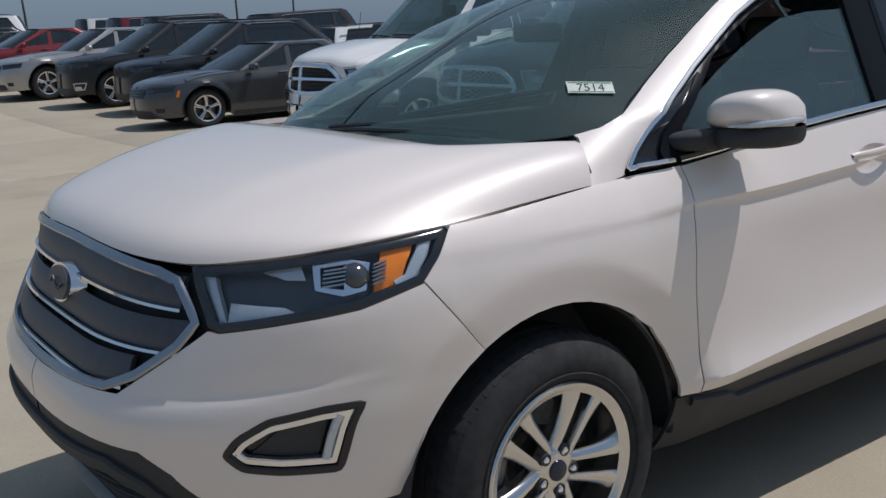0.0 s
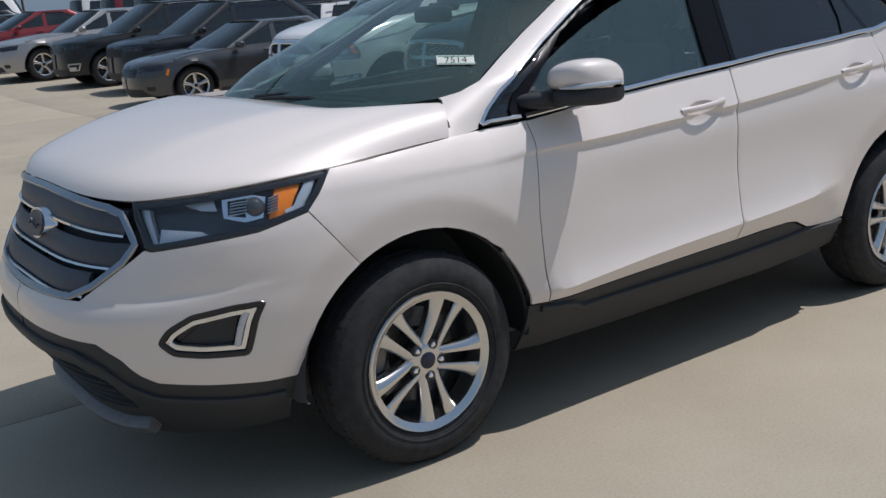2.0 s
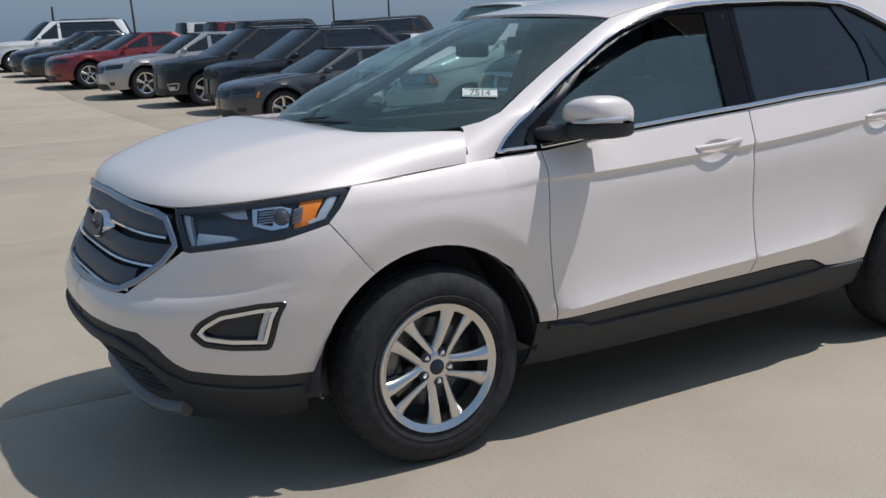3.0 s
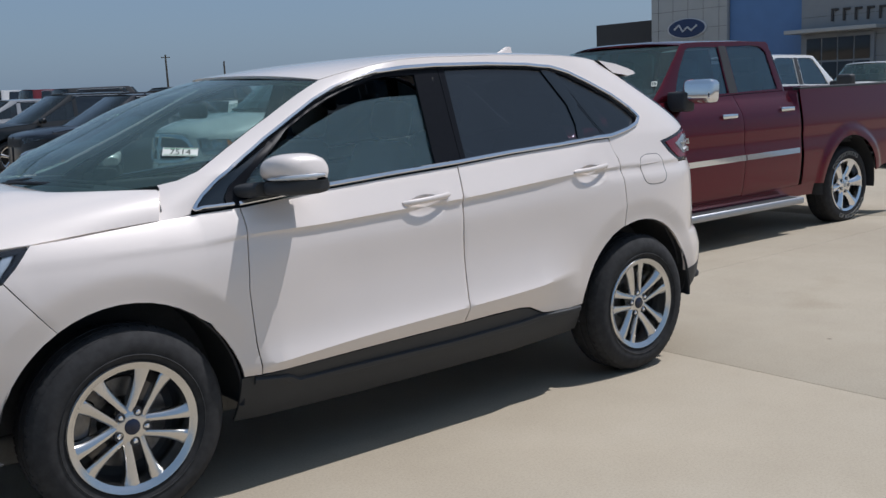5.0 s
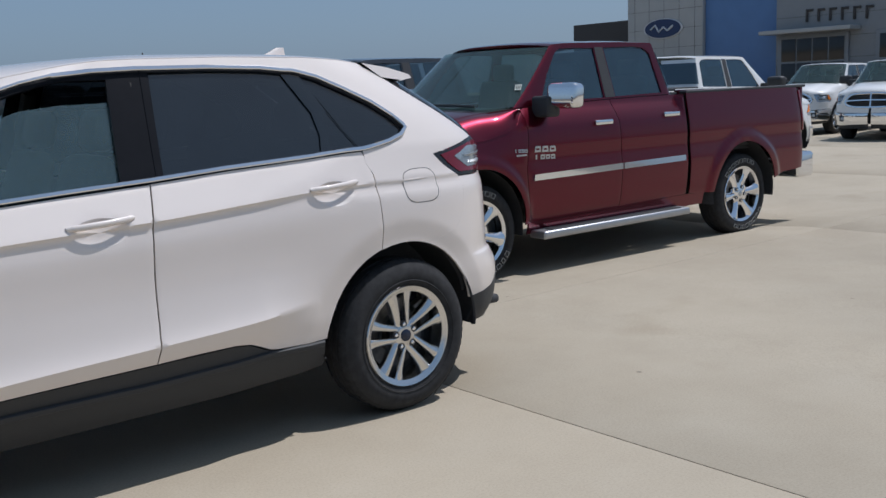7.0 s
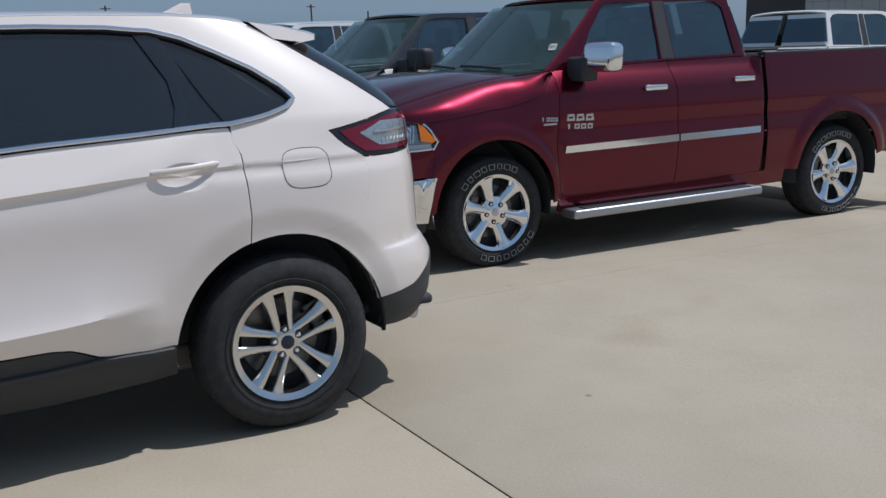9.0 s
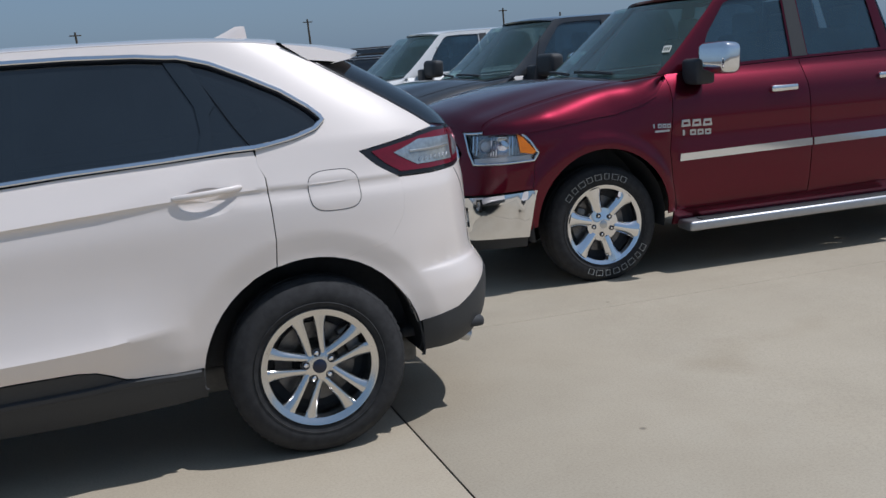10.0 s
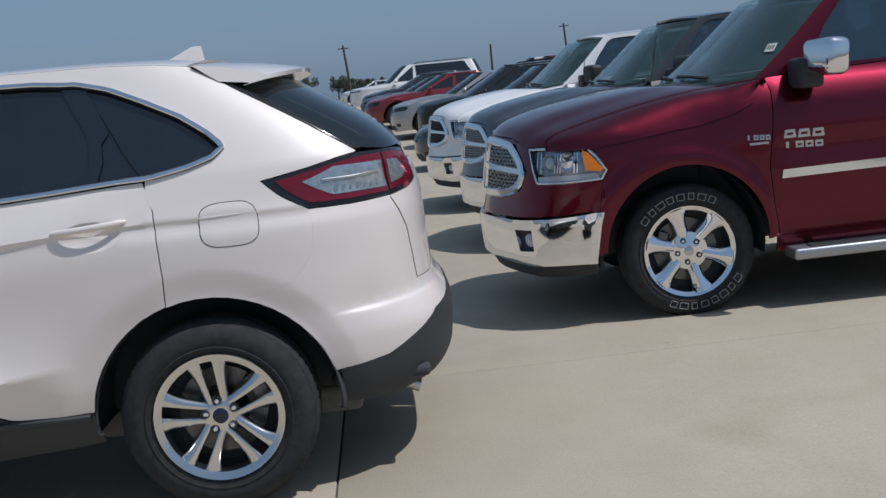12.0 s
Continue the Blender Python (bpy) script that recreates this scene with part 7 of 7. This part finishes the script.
# ---- ground, slabs, field ----
def concrete():
    m, n, l, b = material("pale_concrete")
    big, mid, fine = noise_node(n, l, 0.35, 5, 0.6), noise_node(n, l, 1.7, 6, 0.65), noise_node(n, l, 90, 4, 0.7)
    r = ramp_node(n, l, mid.outputs[0], [(0.25, (0.384, 0.326, 0.241)), (0.5, (0.412, 0.353, 0.264)), (0.8, (0.436, 0.379, 0.290))])
    mix = n.new("ShaderNodeMix")
    mix.data_type, mix.blend_type = "RGBA", "MULTIPLY"
    mix.inputs[0].default_value = 1.0
    r2 = ramp_node(n, l, big.outputs[0], [(0.3, grey(0.88)), (0.7, grey(1.05))])
    l.new(r.outputs[0], mix.inputs[6])
    l.new(r2.outputs[0], mix.inputs[7])
    # small dark specks and drips
    tc = n.new("ShaderNodeTexCoord")
    vor = n.new("ShaderNodeTexVoronoi")
    vor.inputs["Scale"].default_value = 1.6
    l.new(tc.outputs["Object"], vor.inputs["Vector"])
    spots = ramp_node(n, l, vor.outputs["Distance"], [(0.0, grey(0.25)), (0.018, grey(0.45)), (0.03, grey(1.0))])
    mix2 = n.new("ShaderNodeMix")
    mix2.data_type, mix2.blend_type = "RGBA", "MULTIPLY"
    mix2.inputs[0].default_value = 0.7
    l.new(mix.outputs[2], mix2.inputs[6])
    l.new(spots.outputs[0], mix2.inputs[7])
    stain = noise_node(n, l, 0.8, 3, 0.5)
    st = ramp_node(n, l, stain.outputs[0], [(0.62, grey(1.0)), (0.72, (0.80, 0.76, 0.70))])
    mix3 = n.new("ShaderNodeMix")
    mix3.data_type, mix3.blend_type = "RGBA", "MULTIPLY"
    mix3.inputs[0].default_value = 0.5
    l.new(mix2.outputs[2], mix3.inputs[6])
    l.new(st.outputs[0], mix3.inputs[7])
    grain = ramp_node(n, l, fine.outputs[0], [(0.3, grey(0.86)), (0.5, grey(1.0)), (0.7, grey(1.08))])
    mix4 = n.new("ShaderNodeMix")
    mix4.data_type, mix4.blend_type = "RGBA", "MULTIPLY"
    mix4.inputs[0].default_value = 1.0
    l.new(mix3.outputs[2], mix4.inputs[6])
    l.new(grain.outputs[0], mix4.inputs[7])
    l.new(mix4.outputs[2], b.inputs["Base Color"])
    b.inputs["Roughness"].default_value = 0.85
    bump_node(n, l, fine.outputs[0], b, 0.12, 0.002)
    return m


CONCRETE = concrete()
JOINT = plain("dark_joint", (0.12, 0.105, 0.085), 0.9, 0, 0.3, 20)
GRASS = plain("dry_grass", (0.20, 0.185, 0.11), 0.95, 0, 0.35, 0.6)
xs = np.array([-3000, -400, -150, -60, -30, -15, -8, -4, 0, 3, 7, 9, 11, 15, 30, 60, 150, 400.0, 3000])
ys = np.array([-2000, -60, -20, -8, -4, -2, -0.6, 0.75, 1.55, 2.4, 5, 8, 10, 15, 15.5, 24.5, 26.4, 27.5, 28, 39.5, 60, 88, 200, 600, 4000.0])
G = np.array([[(x, y, float(ground_z(x, y)) - 0.012) for y in ys] for x in xs])
lot = grid("ground", G, JOINT, None, "", 0)
tagged(lot, "pale sunlit concrete lot with joints", "ground", kind="structure")
JX, JY = [1.82 + 6.1 * k for k in range(-4, 11)], [0.55 + 4.6 * k for k in range(-6, 19)]
far_slabs = []
for x0, x1 in zip(JX, JX[1:]):
    for y0, y1 in zip(JY, JY[1:]):
        gx = [x0 + 0.0043] + [x0 + 0.010] + [b for b in (3.0, 7.0, 9.0, 11.0, 15.0) if x0 < b < x1] + [x1 - 0.010, x1 - 0.0043]
        gy = [y0 + 0.0043] + [y0 + 0.008] + [b for b in (0.75, 1.55, 2.4, 5.0, 10.0, 15.0, 15.5, 24.5, 26.4, 27.5, 28.0, 39.5) if y0 < b < y1] + [y1 - 0.008, y1 - 0.0043]
        P = np.array([[(x, y, float(ground_z(x, y)) - (0.004 if x in (gx[0], gx[-1]) or y in (gy[0], gy[-1]) else 0.0)) for y in gy] for x in gx])
        if -17 < x0 < 25 and -9 < y0 < 47:
            grid("slab", P, CONCRETE, lot, "", 0.012)
        else:
            a, b = P.shape[:2]
            far_slabs.append((P.reshape(-1, 3), [(i * b + j, (i + 1) * b + j, (i + 1) * b + j + 1, i * b + j + 1) for i in range(a - 1) for j in range(b - 1)]))
tagged(joined("far_slab", far_slabs, CONCRETE, lot), kind="stuff")
F = np.array([[(x, y, float(ground_z(x, y)) + 0.05) for y in (83.0, 88, 200, 600, 4000.0)] for x in (-3000, -400, -60, 0, 20, 60, 400.0, 3000)])
tagged(grid("field", F, GRASS, None, "", 0.1), "dry green field beyond the lot", "field", kind="structure")


# ---- showroom ----
def facade_mat(name, col, panel_w, panel_h):
    m, n, l, b = material(name)
    t = noise_node(n, l, 0.8, 4)
    r = ramp_node(n, l, t.outputs[0], [(0.3, [c * 0.95 for c in col]), (0.7, [c * 1.04 for c in col])])
    l.new(r.outputs[0], b.inputs["Base Color"])
    b.inputs["Roughness"].default_value = 0.45
    return m


def showroom():
    b = thing("showroom_building", "grey car showroom with a blue panel and an oval sign", "building", m=pose(70, 0, 0.0))
    pale, blue, dark, mid = facade_mat("pale_panel", (0.40, 0.40, 0.39), 2, 1), facade_mat("blue_panel", (0.10, 0.20, 0.40), 2, 1), plain("dark_cladding", (0.05, 0.045, 0.043), 0.7), facade_mat("grey_panel", (0.24, 0.25, 0.26), 2, 1)
    rounded_box("rear_wing", (16, 8, 7.6), (9.5, 58.6, 3.8), dark, b, "dark clad rear wing", 0.05)
    rounded_box("tower_wall", (12, 8.0, 12), (6, 50.6, 6), pale, b, "pale panelled wall", 0.03)
    rounded_box("blue_wall", (12, 6.86, 11), (6.35, 43.15, 5.5), blue, b, "blue panelled wall", 0.03)
    rounded_box("front_wall", (12, 22, 10.5), (6.0, 28.7, 5.25), mid, b, "grey panelled wall", 0.03)
    rounded_box("roof_edge", (12.3, 22.3, 0.4), (6.0, 28.7, 10.7), pale, b, "pale roof edge", 0.03)
    for k in range(5):
        y = 50.6 - 4 + 1.6 * k + 0.8
        rounded_box("panel_joint", (0.02, 0.02, 12), (-0.005, y, 6), dark, b, "", 0)
    for z in (1.6, 3.2, 4.8, 6.4, 8.0, 9.6):
        rounded_box("panel_joint", (0.02, 7.9, 0.02), (-0.005, 50.6, z), dark, b, "", 0)
        rounded_box("panel_joint", (0.02, 21.9, 0.02), (-0.005, 28.7, z), dark, b, "", 0)
    for y0, y1, z0, z1 in ((33.6, 39.4, 0.2, 5.0), (24.5, 31.5, 0.2, 5.0)):
        w = rounded_box("window", (0.25, y1 - y0, z1 - z0), (-0.05, (y0 + y1) / 2, (z0 + z1) / 2), mid, b, "large showroom window", 0.02)
        nn = 4
        for i in range(nn):
            for z_a, z_b in ((z0 + 0.1, 2.9), (3.05, z1 - 0.25)):
                ww = (y1 - y0 - 0.5) / nn
                rounded_box("pane", (0.06, ww - 0.12, z_b - z_a), (-0.19, y0 + 0.25 + ww * (i + 0.5), (z_a + z_b) / 2), GLOSSBLACK, w, "dark glass pane", 0.01)
    rounded_box("canopy", (1.6, 7.5, 0.3), (-0.8, 36.5, 5.3), pale, b, "pale canopy over the window", 0.03)
    ell = [(math.cos(a), math.sin(a)) for a in np.linspace(0, 2 * math.pi, 48, endpoint=False)]
    s = new("oval_sign")
    s.parent = b
    for nm, k, d, mat in (("sign_rim", 1.0, 0.0, plain("sign_white", (0.6, 0.62, 0.64), 0.4)), ("sign_face", 0.93, 0.05, plain("sign_blue", (0.012, 0.03, 0.10), 0.3))):
        V = [(-0.12 - d, 50.65 + 2.05 * k * u, 6.45 + 0.85 * k * v) for u, v in ell] + [(0.0, 50.65 + 2.05 * k * u, 6.45 + 0.85 * k * v) for u, v in ell]
        n = 48
        Fc = [tuple(range(n))[::-1]] + [(i, (i + 1) % n, n + (i + 1) % n, n + i) for i in range(n)]
        make(nm, V, Fc, mat, s, "blue oval sign" if d else "white sign rim")
    tube("sign_stroke", [(-0.2, 51.9, 6.4), (-0.2, 51.4, 6.75), (-0.2, 51.0, 6.2), (-0.2, 50.5, 6.55), (-0.2, 50.1, 6.25), (-0.2, 49.5, 6.65)], 0.09, bpy.data.materials["sign_white"], s, "white stroke")
    for k in range(6):
        y = 37.05 - 0.95 * k
        l = new("sign_letter")
        l.parent = b
        rounded_box("upright_bar", (0.1, 0.18, 0.95), (-0.08, y, 6.45 - 0.02 * k), dark, l, "dark sign bar", 0.02)
        rounded_box("cross_bar", (0.1, 0.5, 0.18), (-0.08, y - 0.25, 6.83 - 0.02 * k), dark, l, "", 0.02)
    return b


showroom()


# ---- poles and trees ----
WOOD = plain("weathered_pole", (0.09, 0.075, 0.06), 0.9, 0, 0.3, 3)
for x, y, h, lean in ((26.5, 120, 7.0, 0.25), (52.6, 120, 7.2, 0.1), (60.8, 120, 6.3, 0.0), (-0.55, 110, 6.2, 0.35), (16.0, 112, 5.0, 0.0), (-33, 130, 6.5, 0)):
    z = float(ground_z(x, y))
    p = thing("utility_pole", "weathered wooden utility pole", "pole", "utility poles", pose(x, y, z))
    tube("pole", [(0, 0, 0), (-0.3 * lean, 0, h * 0.5), (-lean, 0, h)], [0.16, 0.14, 0.11], WOOD, p, "", 8)
    if h > 6.9 or h == 6.2:
        rounded_box("crossarm", (1.2, 0.1, 0.12), (-lean, 0, h - 0.35), WOOD, p, "wooden crossarm", 0.01)


def tree(x, y, h, seed):
    rng = random.Random(seed)
    z = float(ground_z(x, y))
    t = thing("tree", "small dark green field tree", "tree", "far trees", pose(x, y, z))
    bark = WOOD
    tube("trunk", [(0, 0, 0), (0.05, 0, h * 0.25), (0.1, 0.05, h * 0.6)], [0.16, 0.12, 0.05], bark, t, "", 7)
    V, F = [], []
    clumps = [(rng.gauss(0, 0.24 * h), rng.gauss(0, 0.24 * h), h * rng.uniform(0.35, 0.95), h * rng.uniform(0.10, 0.2)) for _ in range(16)]
    for i, (cx, cy, cz, r) in enumerate(clumps):
        if i < 6:
            tube("limb", [(0.06, 0, h * 0.3), (cx * 0.5, cy * 0.5, (cz + h * 0.3) / 2), (cx, cy, cz)], [0.06, 0.04, 0.02], bark, t, "", 5)
        for _ in range(150):
            d = Vector((rng.gauss(0, 1), rng.gauss(0, 1), rng.gauss(0, 1))).normalized() * r * rng.uniform(0.5, 1.05)
            c = Vector((cx, cy, cz)) + d
            a = Vector((rng.gauss(0, 1), rng.gauss(0, 1), rng.gauss(0, 1))).normalized() * 0.10
            b_ = a.orthogonal().normalized() * 0.08
            k = len(V)
            V += [c - a, c + b_, c + a, c - b_]
            F.append((k, k + 1, k + 2, k + 3))
    tagged(make("crown", V, F, LEAF, t, "dark green leaves"), kind="stuff")


LEAF = plain("dark_leaves", (0.03, 0.045, 0.024), 0.7, 0, 0.4, 1.5)
for i, (x, y, h) in enumerate(((-9.8, 175, 6.0), (-4.4, 178, 5.6), (-2.9, 180, 5.2), (-0.6, 185, 4.9), (1.2, 186, 4.6), (3.2, 188, 4.7), (-26, 190, 6.0), (-60, 200, 7.0))):
    tree(x, y, h * 0.72, i + 3)
